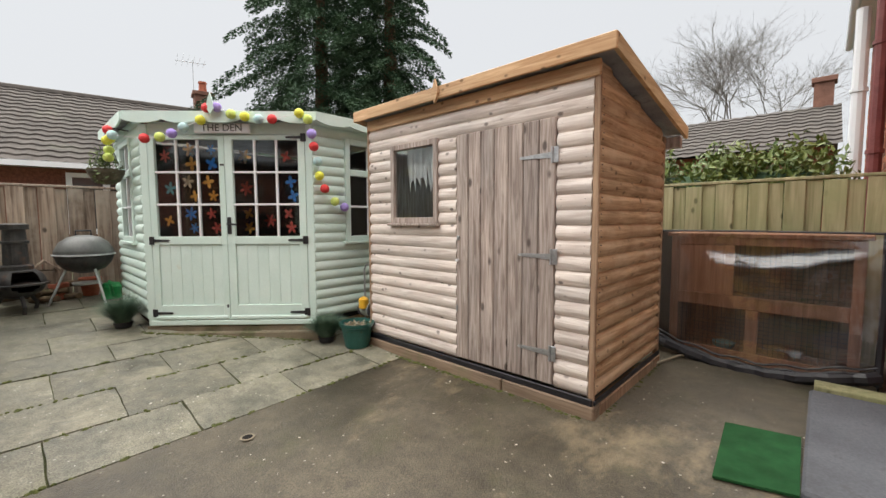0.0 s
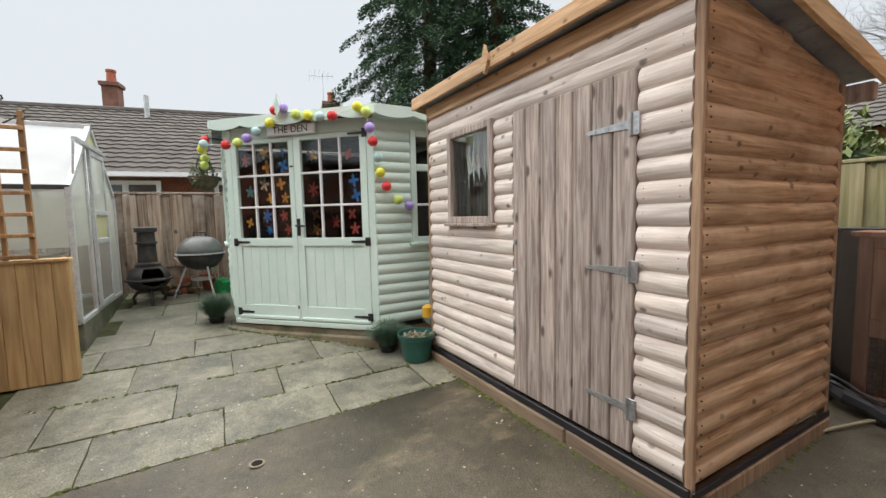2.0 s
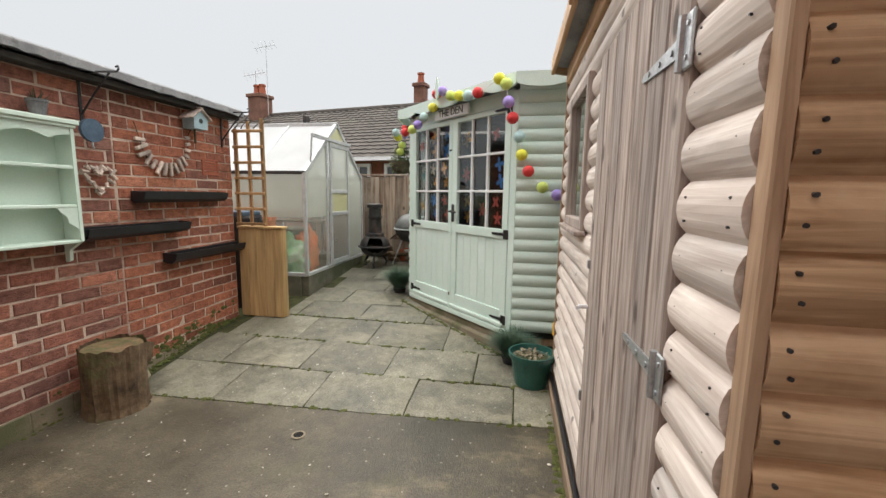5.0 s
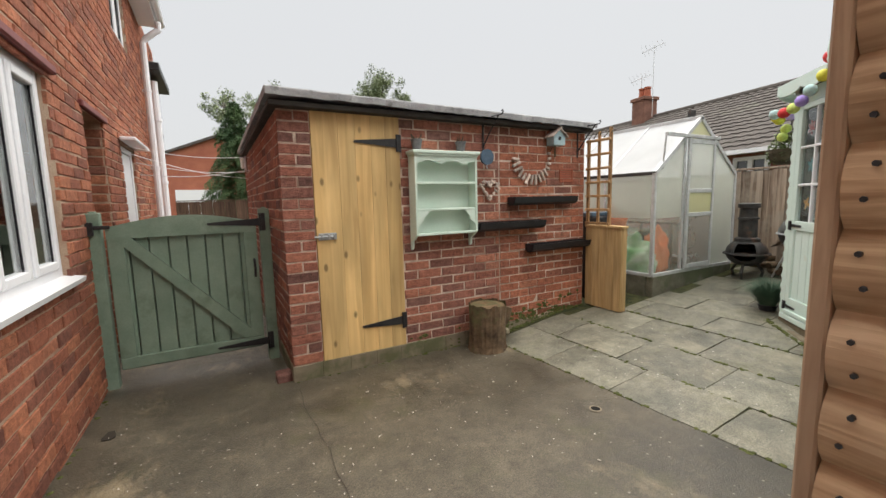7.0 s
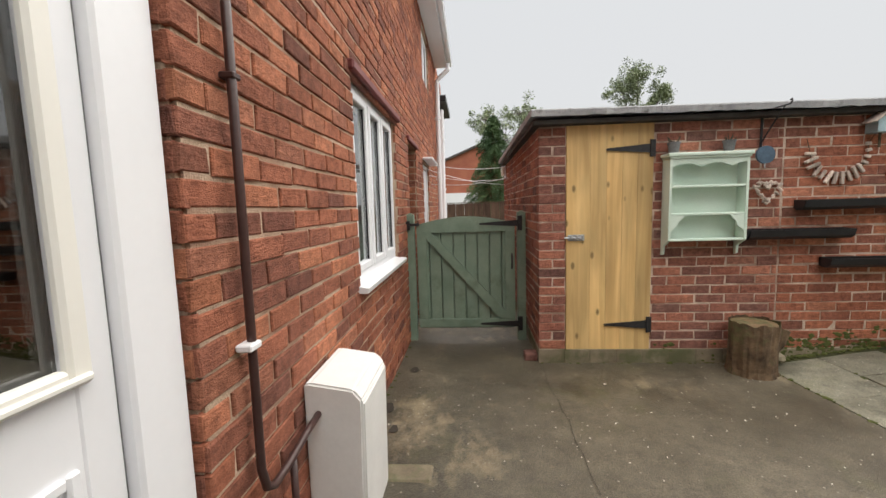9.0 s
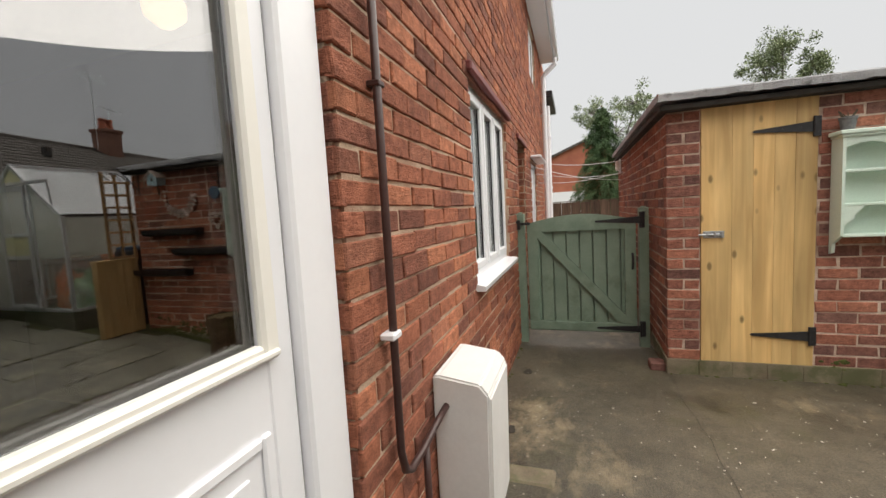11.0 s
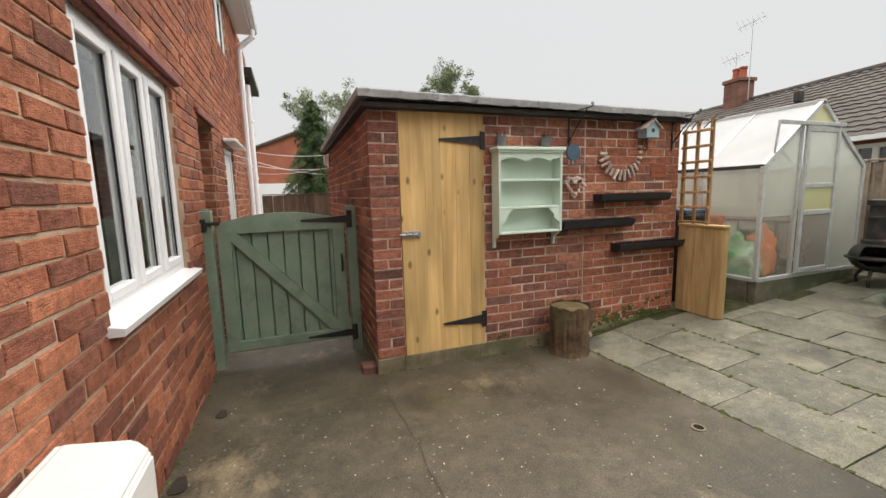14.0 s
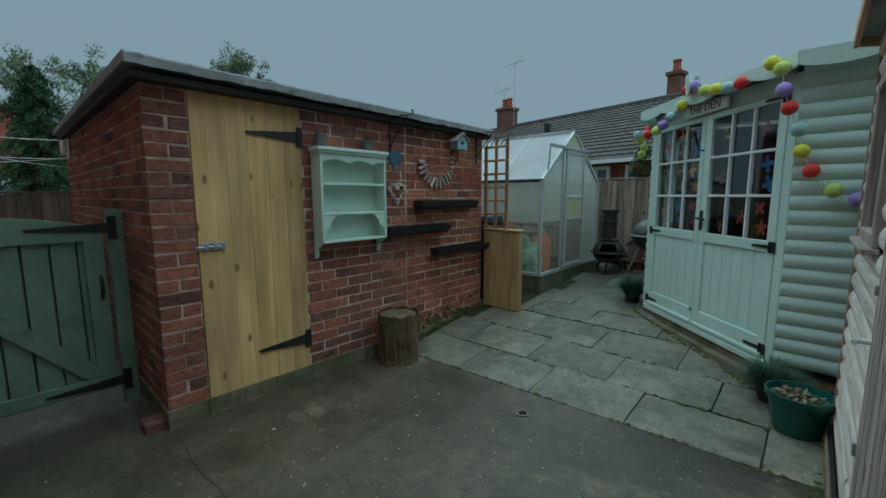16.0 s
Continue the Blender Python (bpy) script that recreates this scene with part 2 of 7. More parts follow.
MINT = surface("pale mint paint", (0.60, 0.74, 0.68), (0.70, 0.82, 0.77), 2.5, 0.5, 0.06, 110, (0.62, 0.62, 0.50), 0.73, 3, grit=0.3)
MINT_SHELF = surface("mint shelf paint", (0.58, 0.72, 0.63), (0.68, 0.79, 0.71), 3, 0.5, 0.04, 90, grit=0.25)
IRON = surface("black iron", (0.012, 0.012, 0.014), (0.03, 0.03, 0.033), 20, 0.45, 0.2, 150, spec=0.5)
CAST = surface("weathered cast iron", (0.02, 0.02, 0.022), (0.06, 0.055, 0.052), 12, 0.6, 0.4, 120, (0.13, 0.06, 0.035), 0.64, 8)
ZINC = surface("galvanised steel", (0.35, 0.37, 0.39), (0.52, 0.54, 0.56), 25, 0.4, 0.1, 120, metal=0.7)
PIPE_BROWN = surface("brown plastic pipe", (0.045, 0.022, 0.02), (0.065, 0.032, 0.028), 8, 0.35, 0.05, 60, spec=0.5)
LINTEL = surface("dark red lintel", (0.15, 0.035, 0.035), (0.22, 0.06, 0.055), 8, 0.55, 0.15, 80)
BLACKPLASTIC = surface("black plastic", (0.010, 0.010, 0.014), (0.022, 0.022, 0.028), 8, 0.4, 0.1, 60, spec=0.5)
SHED_FRONT = wood("bleached log-lap", (0.56, 0.48, 0.43), (0.88, 0.82, 0.77), "x", 48, True, 0.75, (0.66, 0.57, 0.52), vary=0.14)
SHED_SIDE = wood("golden log-lap", (0.34, 0.195, 0.10), (0.66, 0.455, 0.28), "y", 48, True, 0.65, (0.60, 0.43, 0.285), vary=0.2)
SHED_TRIM = wood("golden trim", (0.48, 0.28, 0.14), (0.72, 0.50, 0.30), "x", 40, True, 0.65)
SHED_TRIM_Y = wood("golden verge trim", (0.42, 0.27, 0.13), (0.64, 0.47, 0.28), "y", 40, True, 0.65)
SHED_POST = wood("brown corner post", (0.27, 0.17, 0.11), (0.44, 0.31, 0.21), "z", 45, False, 0.7)
SHED_DOOR = wood("grey-brown planks", (0.27, 0.215, 0.19), (0.58, 0.505, 0.46), "z", 60, True, 0.75, vary=0.15)
PINE = wood("fresh pine", (0.61, 0.40, 0.165), (0.79, 0.565, 0.255), "z", 16, True, 0.55, spec=0.35, vary=0.2)
PLANTER_WOOD = wood("treated planter wood", (0.42, 0.27, 0.12), (0.60, 0.42, 0.21), "z", 26, False, 0.65, vary=0.12)
TRELLIS_WOOD = wood("trellis wood", (0.38, 0.22, 0.10), (0.55, 0.35, 0.18), "z", 30, False, 0.65)
FENCE_WOOD = wood("old fence board", (0.16, 0.115, 0.085), (0.44, 0.345, 0.27), "z", 24, True, 0.85, (0.38, 0.33, 0.27), vary=0.3)
FENCE_GREEN = wood("algae fence board", (0.26, 0.25, 0.13), (0.46, 0.42, 0.26), "z", 24, True, 0.85, (0.30, 0.31, 0.16), vary=0.2)
FENCE_DARK = wood("dark stained fence board", (0.06, 0.035, 0.024), (0.14, 0.085, 0.06), "z", 24, False, 0.85)
GLASS = glassy("window glass")
# indoor colours near-black: the lack of light inside is painted in
UNLIT_BLACK = surface("interior in painted shade", (0.012, 0.012, 0.012), (0.03, 0.028, 0.026), 3, 0.9, 0.1)
UNLIT_BROWN = surface("brown interior in painted shade", (0.03, 0.018, 0.010), (0.065, 0.04, 0.022), 2, 0.8, 0.1)
TILE = surface("brown roof tile", (0.058, 0.050, 0.045), (0.11, 0.095, 0.085), 3, 0.85, 0.4, 60, (0.13, 0.125, 0.10), 0.64, 1.2)


# ---- mesh helpers ----
world_of = {}


def thing(name, x, y, z, rz=0, label="", category="", group="", kind=""):
    ob = new(name)
    ob.empty_display_size = 0.1
    ob.matrix_basis = pose(x, y, z, 0, 0, rz)
    world_of[ob.name] = ob.matrix_basis.copy()
    return tagged(ob, label, category, group, kind)


def link(ob, parent):
    if parent is not None:
        ob.parent = parent
        ob.matrix_parent_inverse = world_of.get(parent.name, Matrix()).inverted()
    world_of.setdefault(ob.name, Matrix())
    return ob


def part(name, bm, material, parent=None, label="", smooth=False):
    """One mesh object, built in world metres, under its thing."""
    me = bpy.data.meshes.new(name)
    bm.normal_update()
    bm.to_mesh(me)
    bm.free()
    me.materials.append(material)
    if smooth:
        me.polygons.foreach_set("use_smooth", [True] * len(me.polygons))
    ob = link(new(name, me), parent)
    return tagged(ob, label)


def setting(ob, label, category):
    return tagged(ob, label, category, "", "structure")


def box(bm, x0, x1, y0, y1, z0, z1, c=0.0, m=None):
    """A box, with chamfered edges where c is given."""
    x0, x1, y0, y1, z0, z1 = min(x0, x1), max(x0, x1), min(y0, y1), max(y0, y1), min(z0, z1), max(z0, z1)
    got = bmesh.ops.create_cube(bm, size=1, matrix=Matrix.Translation(((x0 + x1) / 2, (y0 + y1) / 2, (z0 + z1) / 2)) @ Matrix.Diagonal((x1 - x0, y1 - y0, z1 - z0, 1)))
    vs = got["verts"]
    if c > 0:
        es = list({e for v in vs for e in v.link_edges})
        r = bmesh.ops.bevel(bm, geom=es, offset=min(c, (x1 - x0) * 0.45, (y1 - y0) * 0.45, (z1 - z0) * 0.45), segments=1, affect="EDGES")
        vs = list({v for f in r["faces"] for v in f.verts} | {v for v in vs if v.is_valid})
    if m is not None:
        bmesh.ops.transform(bm, matrix=m, verts=vs)
    return bm


def boxes(*rows, c=0.0, m=None):
    bm = bmesh.new()
    for r in rows:
        box(bm, *r, c=c, m=m)
    return bm


def tube(bm, pts, r, seg=8, r_end=None):
    """A round bar along points, tapering to r_end."""
    pts = [Vector(p) for p in pts]
    rings = []
    for i, p in enumerate(pts):
        d = (pts[min(i + 1, len(pts) - 1)] - pts[max(i - 1, 0)]).normalized()
        a = d.orthogonal().normalized() if not rings else (rings[-1][1] - d * rings[-1][1].dot(d)).normalized()
        b = d.cross(a)
        k = r if r_end is None else r + (r_end - r) * i / (len(pts) - 1)
        rings.append(([bm.verts.new(p + (a * math.cos(2 * math.pi * j / seg) + b * math.sin(2 * math.pi * j / seg)) * k) for j in range(seg)], a))
    for (u, _), (v, _) in zip(rings, rings[1:]):
        for j in range(seg):
            bm.faces.new((u[j], u[(j + 1) % seg], v[(j + 1) % seg], v[j]))
    bm.faces.new(rings[0][0][::-1])
    bm.faces.new(rings[-1][0])
    return bm


def lathe(bm, cx, cy, profile, seg=24):
    """A turned shape from (radius, height) rows."""
    rings = [[bm.verts.new((cx + r * math.cos(2 * math.pi * j / seg), cy + r * math.sin(2 * math.pi * j / seg), z)) for j in range(seg)] for r, z in profile]
    for u, v in zip(rings, rings[1:]):
        for j in range(seg):
            bm.faces.new((u[j], u[(j + 1) % seg], v[(j + 1) % seg], v[j]))
    bm.faces.new(rings[0][::-1])
    bm.faces.new(rings[-1])
    return bm


def prism(bm, pts, d, m=None):
    """A polygon (3D points) pushed along the vector d."""
    a = [bm.verts.new(p) for p in pts]
    b = [bm.verts.new(Vector(p) + Vector(d)) for p in pts]
    n = len(pts)
    fs = [bm.faces.new(a[::-1]), bm.faces.new(b)] + [bm.faces.new((a[i], a[(i + 1) % n], b[(i + 1) % n], b[i])) for i in range(n)]
    bmesh.ops.recalc_face_normals(bm, faces=fs)
    if m is not None:
        bmesh.ops.transform(bm, matrix=m, verts=a + b)
    return bm


def ground_z(x, y):
    """Yard level: flat concrete that tips a little, paving that climbs towards the back."""
    up = 0.088 * max(0.0, min(-2.3 - x, 4.0))
    tip = 0.035 * max(-1.4, min(y - 3.2, 1.4)) * max(0.0, min(1.0, (x + 3.0) / 0.8))
    return up + tip


def sheet(xs, ys, height, name, material, drop=0.0):
    bm = bmesh.new()
    g = [[bm.verts.new((x, y, height(x, y) - drop)) for y in ys] for x in xs]
    for i in range(len(xs) - 1):
        for j in range(len(ys) - 1):
            bm.faces.new((g[i][j], g[i + 1][j], g[i + 1][j + 1], g[i][j + 1]))
    return part(name, bm, material, None, smooth=True)


def steps(a, b, n):
    return [a + (b - a) * i / n for i in range(n + 1)]


# ---- large structure ----
setting(sheet([-900, -300, -80, -30, -14, -8, -6.2, -5.2, -4.2, -3.3, -2.3, -1, 0.56, 3, 12, 40, 200, 900], [-900, -300, -90, -30, -12, -5, 0, 1.5, 3, 4.5, 6, 9, 20, 60, 250, 900], ground_z, "ground", SOIL, 0.05), "dark soil and rough grass under the yard", "ground")
setting(sheet(steps(-2.3, 0.62, 30), steps(-4.0, 6.9, 80), lambda x, y: ground_z(x, y) + 0.004 * noise.noise((x * 1.3, y * 1.3, 0)), "pavement_concrete", CONCRETE), "worn damp grey-brown concrete yard with pale stains", "pavement")
setting(sheet(steps(-6.2, -2.295, 24), steps(1.0, 6.9, 30), ground_z, "pavement_joints", JOINT, 0.010), "dark mossy joints between the paving stones", "pavement")


def brick_mesh(length, height=0.065, deep=0.024, c=0.004, worn=0):
    """One brick, its face in the plane y = 0 looking to -y, length along x."""
    key = ("brick", round(length, 3), round(height, 3), worn)
    if key not in cache:
        v, ring = [], []
        for y, k in ((deep, 0), (c, 0), (0, c)):
            v += [(k, y, k), (length - k, y, k), (length - k, y, height - k), (k, y, height - k)]
        chip = random.Random(worn * 7 + 1)
        for i in range(4):
            dx, dy, dz = chip.uniform(-0.003, 0.003), chip.uniform(-0.001, 0.0025), chip.uniform(-0.0028, 0.0028)
            for o in (4, 8):
                v[o + i] = (v[o + i][0] + dx, v[o + i][1] + dy, v[o + i][2] + dz)
        f = [(8, 9, 10, 11)]
        for a in (0, 4):
            f += [(a + i, a + (i + 1) % 4, a + 4 + (i + 1) % 4, a + 4 + i) for i in range(4)]
        cache[key] = (v, f)
    return cache[key]


cache, shared = {}, {}


def lay_bricks(parent, at, length, z0, courses, material, openings=(), near=(0, 0), seed=1, pattern=0, pitch=0.075):
    """Courses of bricks on a wall; those in the stretch `near` are bricks of their own."""
    rnd = random.Random(seed)
    V, F = [], []
    limit = 300
    for k in range(courses):
        z = k * pitch
        u = 0.003
        first = 0.1025 if k % 2 else 0.215
        if pattern and k % 6 == 3:
            first = 0.1025
        while u < length - 0.02:
            want = first if u < 0.01 else (0.1025 if pattern and k % 6 == 3 else 0.215)
            spans = [(u, min(u + want, length - 0.003))]
            zc = z0 + z + 0.03
            for a, b, za, zb in openings:
                if za < zc < zb:
                    spans = [s for lo, hi in spans for s in ((lo, min(hi, a)), (max(lo, b), hi)) if s[1] - s[0] > 0.03]
            for lo, hi in spans:
                if hi - lo < 0.025:
                    continue
                worn = rnd.randrange(6)
                verts, faces = brick_mesh(hi - lo, worn=worn)
                m = at @ pose(lo + rnd.uniform(-0.002, 0.002), rnd.uniform(-0.003, 0.002), z0 + z + rnd.uniform(-0.002, 0.002), 0, rnd.uniform(-0.5, 0.5), rnd.uniform(-0.4, 0.4)) @ Matrix.Diagonal((rnd.uniform(0.975, 1.012), 1, rnd.uniform(0.96, 1.05), 1))
                if near[0] <= lo <= near[1] and limit > 0:
                    limit -= 1
                    key = (round(hi - lo, 3), material.name, worn)
                    if key not in shared:
                        me = bpy.data.meshes.new("brick")
                        me.from_pydata(verts, [], faces)
                        me.materials.append(material)
                        shared[key] = me
                    ob = new("brick", shared[key])
                    ob.matrix_basis = m
                    link(ob, parent)
                else:
                    o = len(V)
                    V += [tuple(m @ Vector(p)) for p in verts]
                    F += [tuple(i + o for i in q) for q in faces]
            u += want + 0.01
    me = bpy.data.meshes.new("brickwork")
    me.from_pydata(V, [], F)
    me.materials.append(material)
    tagged(link(new("brickwork", me), parent), kind="stuff")


def facing(x, y, rz):
    return pose(x, y, 0, 0, 0, rz)


# ---- house ----
def wall_bands(bm, fixed0, fixed1, along, u0, u1, bands):
    """Wall behind its bricks, in bands of height, each with its openings left free."""
    for z0, z1, holes in bands:
        u = u0
        for a, b, za, zb in sorted(holes):
            rows = [(u, a, z0, z1), (a, b, z0, za), (a, b, zb, z1)]
            for p, q, lo, hi in rows:
                if q - p > 0.002 and hi - lo > 0.002:
                    box(bm, *((fixed0, fixed1, p, q) if along == "y" else (p, q, fixed0, fixed1)), lo, hi)
            u = b
        if u1 - u > 0.002:
            box(bm, *((fixed0, fixed1, u, u1) if along == "y" else (u, u1, fixed0, fixed1)), z0, z1)
    return bm


WIN = (1.62, 2.87, 0.845, 1.985)
REC = (0.34, 0.93, -0.2, 1.93)
DOOR2 = (-1.10, -0.36, -0.2, 1.86)
UPWIN = (-1.50, -0.62, 3.0, 3.78)
wall = part("wall_house", wall_bands(bmesh.new(), 0.568, 0.80, "y", -4.4, 4.208, [(-0.15, 2.4, [WIN, REC, DOOR2]), (2.4, 3.95, [UPWIN])]), MORTAR)
setting(wall, "red-brown brick house wall with pale mortar joints", "wall")
lay_bricks(wall, facing(0.56, 4.227, -90), 8.58, -0.0965, 53, BRICK, [(4.227 - b, 4.227 - a, za, zb) for a, b, za, zb in (WIN, REC, DOOR2, UPWIN)], (0, 1.22), 3, 0, 0.0765)
ret = part("wall_house_return", boxes((0.58, 0.80, 4.208, 4.218, -0.15, 3.95)), MORTAR)
setting(ret, "brick return beside the back door", "wall")
lay_bricks(ret, facing(0.56, 4.2265, 180) @ pose(-0.12, 0, 0), 0.117, -0.0965, 53, BRICK, (), (0, 1), 4, 0, 0.0765)
wall = part("wall_house_north", boxes((0.566, 0.80, 5.36, 12, -0.15, 3.95), (0.566, 0.8, 4.227, 5.36, 2.12, 3.95)), MORTAR)
setting(wall, "red-brown brick house wall beyond the back door", "wall")
lay_bricks(wall, facing(0.56, 12, -90), 6.64, -0.0965, 53, BRICK, (), (0, 0), 5, 0, 0.0765)
roof = part("roof_house", prism(bmesh.new(), [(0.34, -2.9, 3.93), (0.34, -2.9, 3.98), (4.0, -2.9, 6.2), (4.0, -2.9, 6.15)], (0, 15, 0)), TILE)
setting(roof, "brown tiled house roof", "roof")
setting(part("trim_soffit", boxes((0.36, 0.566, -2.85, 12, 3.86, 3.9), (0.335, 0.358, -2.85, 12, 3.84, 3.99)), UPVC), "white plastic soffit and fascia under the roof", "soffit")
gut = bmesh.new()
tube(gut, [(0.29, y, 3.93) for y in (-2.9, 2, 7, 12)], 0.05, 10)
setting(part("trim_gutter", gut, UPVC), "white plastic half-round gutter", "gutter")
far_eave = part("trim_far_eaves", boxes((0.38, 1.4, -4.6, -3.0, 3.30, 3.42), c=0.01), IRON)
setting(far_eave, "dark eaves of the next house", "eaves")


def downpipe(x, y, z0, z1, material, label, r=0.035, brackets=3, out=0.0):
    t = thing("downpipe", x, y, z0, label=label, category="downpipe")
    bm = bmesh.new()
    pts = [(x, y, z0), (x, y, z1)]
    if out:
        pts += [(x - out * 0.2, y, z1 + 0.06), (x - out, y, z1 + 0.2), (x - out, y, z1 + 0.3)]
    tube(bm, pts, r, 10)
    part("pipe", bm, material, t, smooth=False)
    for i in range(brackets):
        z = z0 + (z1 - z0) * (i + 0.7) / (brackets + 0.3)
        bm = bmesh.new()
        tube(bm, [(x, y, z - 0.02), (x, y, z + 0.02)], r * 1.25, 10)
        box(bm, x, x + 0.06, y - 0.015, y + 0.015, z - 0.012, z + 0.012)
        part("bracket", bm, material, t)
    return t


downpipe(0.50, -2.45, -0.05, 3.5, UPVC, "white plastic downpipe on the brick wall", 0.04, 3, 0.2)
downpipe(0.50, -3.3, -0.05, 3.2, UPVC, "white plastic soil pipe on the brick wall", 0.055, 3)
downpipe(0.52, -3.75, -0.05, 3.3, IRON, "black downpipe at the end of the wall", 0.04, 2)
downpipe(0.36, 9.7, -0.05, 3.7, UPVC, "white plastic downpipe on the house corner", 0.07, 2)
downpipe(0.47, 8.6, -0.05, 3.6, LINTEL, "dark red cast downpipe on the brick wall", 0.06, 3)


def house_window(name, y0, y1, z0, z1, lights, label, sill=True, deep=0.0):
    t = thing(name, 0.62, (y0 + y1) / 2, z0, label=label, category="window", kind="structure")
    x0, x1 = 0.60 + deep, 0.66 + deep
    w = 0.055
    part("window_frame", boxes((x0, x1, y0, y0 + w, z0, z1), (x0, x1, y1 - w, y1, z0, z1), (x0, x1, y0 + w, y1 - w, z0, z0 + w), (x0, x1, y0 + w, y1 - w, z1 - w, z1), c=0.006), UPVC, t)
    step = (y1 - y0 - 2 * w) / lights
    for i in range(lights):
        a, b = y0 + w + i * step, y0 + w + (i + 1) * step
        if i:
            part("mullion", boxes((x0 + 0.004, x1 - 0.004, a - 0.02, a + 0.02, z0 + w, z1 - w), c=0.005), UPVC, t)
            a += 0.02
        if i < lights - 1:
            b -= 0.02
        s = 0.045
        sash = part("sash", boxes((x0 - 0.012, x1 - 0.012, a, a + s, z0 + w, z1 - w), (x0 - 0.012, x1 - 0.012, b - s, b, z0 + w, z1 - w), (x0 - 0.012, x1 - 0.012, a + s, b - s, z0 + w, z0 + w + s), (x0 - 0.012, x1 - 0.012, a + s, b - s, z1 - w - s, z1 - w), c=0.006), UPVC, t)
        part("gasket", boxes((x0 + 0.004, x0 + 0.012, a + s, a + s + 0.007, z0 + w + s, z1 - w - s), (x0 + 0.004, x0 + 0.012, b - s - 0.007, b - s, z0 + w + s, z1 - w - s)), BLACKPLASTIC, sash)
        pane = part("pane", boxes((x0 + 0.014, x0 + 0.02, a + s, b - s, z0 + w + s, z1 - w - s)), GLASS, sash)
        pane.visible_shadow = False
    if sill:
        part("window_sill", prism(bmesh.new(), [(0.512, y0 - 0.04, z0 - 0.04), (0.506, y0 - 0.04, z0 - 0.012), (0.63, y0 - 0.04, z0 + 0.012), (0.63, y0 - 0.04, z0 - 0.04)], (0, y1 - y0 + 0.09, 0)), UPVC, t)
    return t


house_window("window_1", WIN[0], WIN[1], WIN[2], WIN[3], 3, "white plastic three-light window in the brick wall")
house_window("window_2", UPWIN[0], UPWIN[1], UPWIN[2], UPWIN[3], 2, "white plastic upper window under the eaves", False)
setting(part("lintel_1", boxes((0.528, 0.60, 1.54, 2.93, 1.99, 2.045), c=0.01), LINTEL), "dark red painted lintel over the window", "lintel")
setting(part("lintel_2", boxes((0.535, 0.60, 0.27, 1.0, 1.935, 1.985), c=0.008), LINTEL), "dark lintel over the side passage door", "lintel")
setting(part("wall_recess", boxes((1.25, 1.3, 0.2, 1.1, -0.2, 2.05), (0.8, 1.25, 0.25, 0.34, -0.2, 2.05), (0.8, 1.25, 0.93, 1.02, -0.2, 2.05), (0.8, 1.25, 0.2, 1.1, 1.93, 2.05)), BRICK), "dark brick recess of a side entrance", "wall")
jamb = part("wall_jamb", boxes((0.575, 1.25, 0.341, 0.343, -0.15, 1.93)), MORTAR)
setting(jamb, "red-brown brick side of the entrance recess", "wall")
lay_bricks(jamb, facing(0.572, 0.3485, 180) @ pose(-0.68, 0, 0), 0.68, -0.0965, 26, BRICK, (), (0, 0), 23, 0, 0.0765)
d2 = thing("door_2", 0.62, -0.73, -0.1, label="white panelled side door in the brick wall", category="door", kind="structure")
part("door_frame", boxes((0.585, 0.65, -1.10, -1.04, -0.12, 1.86), (0.585, 0.65, -0.42, -0.36, -0.12, 1.86), (0.585, 0.65, -1.04, -0.42, 1.80, 1.86), c=0.006), UPVC, d2)
part("door_leaf", boxes((0.60, 0.64, -1.04, -0.42, -0.1, 1.8), (0.59, 0.6, -0.92, -0.54, 0.1, 0.8), (0.59, 0.6, -0.92, -0.54, 0.95, 1.68), c=0.008), UPVC, d2)
setting(part("trim_canopy", boxes((0.42, 0.556, -1.18, -0.28, 1.88, 1.92), c=0.01), UPVC), "small white canopy over the side door", "canopy")

# rooms behind the glass, their dimness put into near-black wall colours
setting(part("wall_room_north", boxes((0.81, 4.2, 3.1, 3.12, -0.1, 2.4), (0.81, 4.2, 6.2, 6.22, -0.1, 2.4), (4.2, 4.22, 3.1, 6.22, -0.1, 2.4), (0.81, 4.2, 3.12, 6.2, -0.1, -0.08), c=0), UNLIT_BROWN), "room behind the back door, dimness painted into its walls", "room")
setting(part("ceiling_room", boxes((0.81, 4.2, 3.12, 6.2, 2.38, 2.4)), UNLIT_BLACK), "ceiling behind the back door, dimness painted into it", "ceiling")
setting(part("wall_room_south", boxes((0.81, 3.4, 1.3, 1.32, 0.3, 2.3), (0.81, 3.4, 3.06, 3.08, 0.3, 2.3), (3.4, 3.42, 1.3, 3.08, 0.3, 2.3), (0.81, 3.4, 1.3, 3.08, 0.28, 0.3), (0.81, 3.4, 1.3, 3.08, 2.3, 2.32)), UNLIT_BLACK), "room behind the window, dimness painted into its walls", "room")
setting(part("wall_room_upper", boxes((1.2, 1.22, -1.7, -0.4, 2.8, 3.9)), UNLIT_BLACK), "near-black sheet for the unlit room behind the upper window", "room")
CURTAIN = surface("grey curtain cloth", (0.25, 0.25, 0.25), (0.42, 0.42, 0.42), 6, 0.9, 0.2)
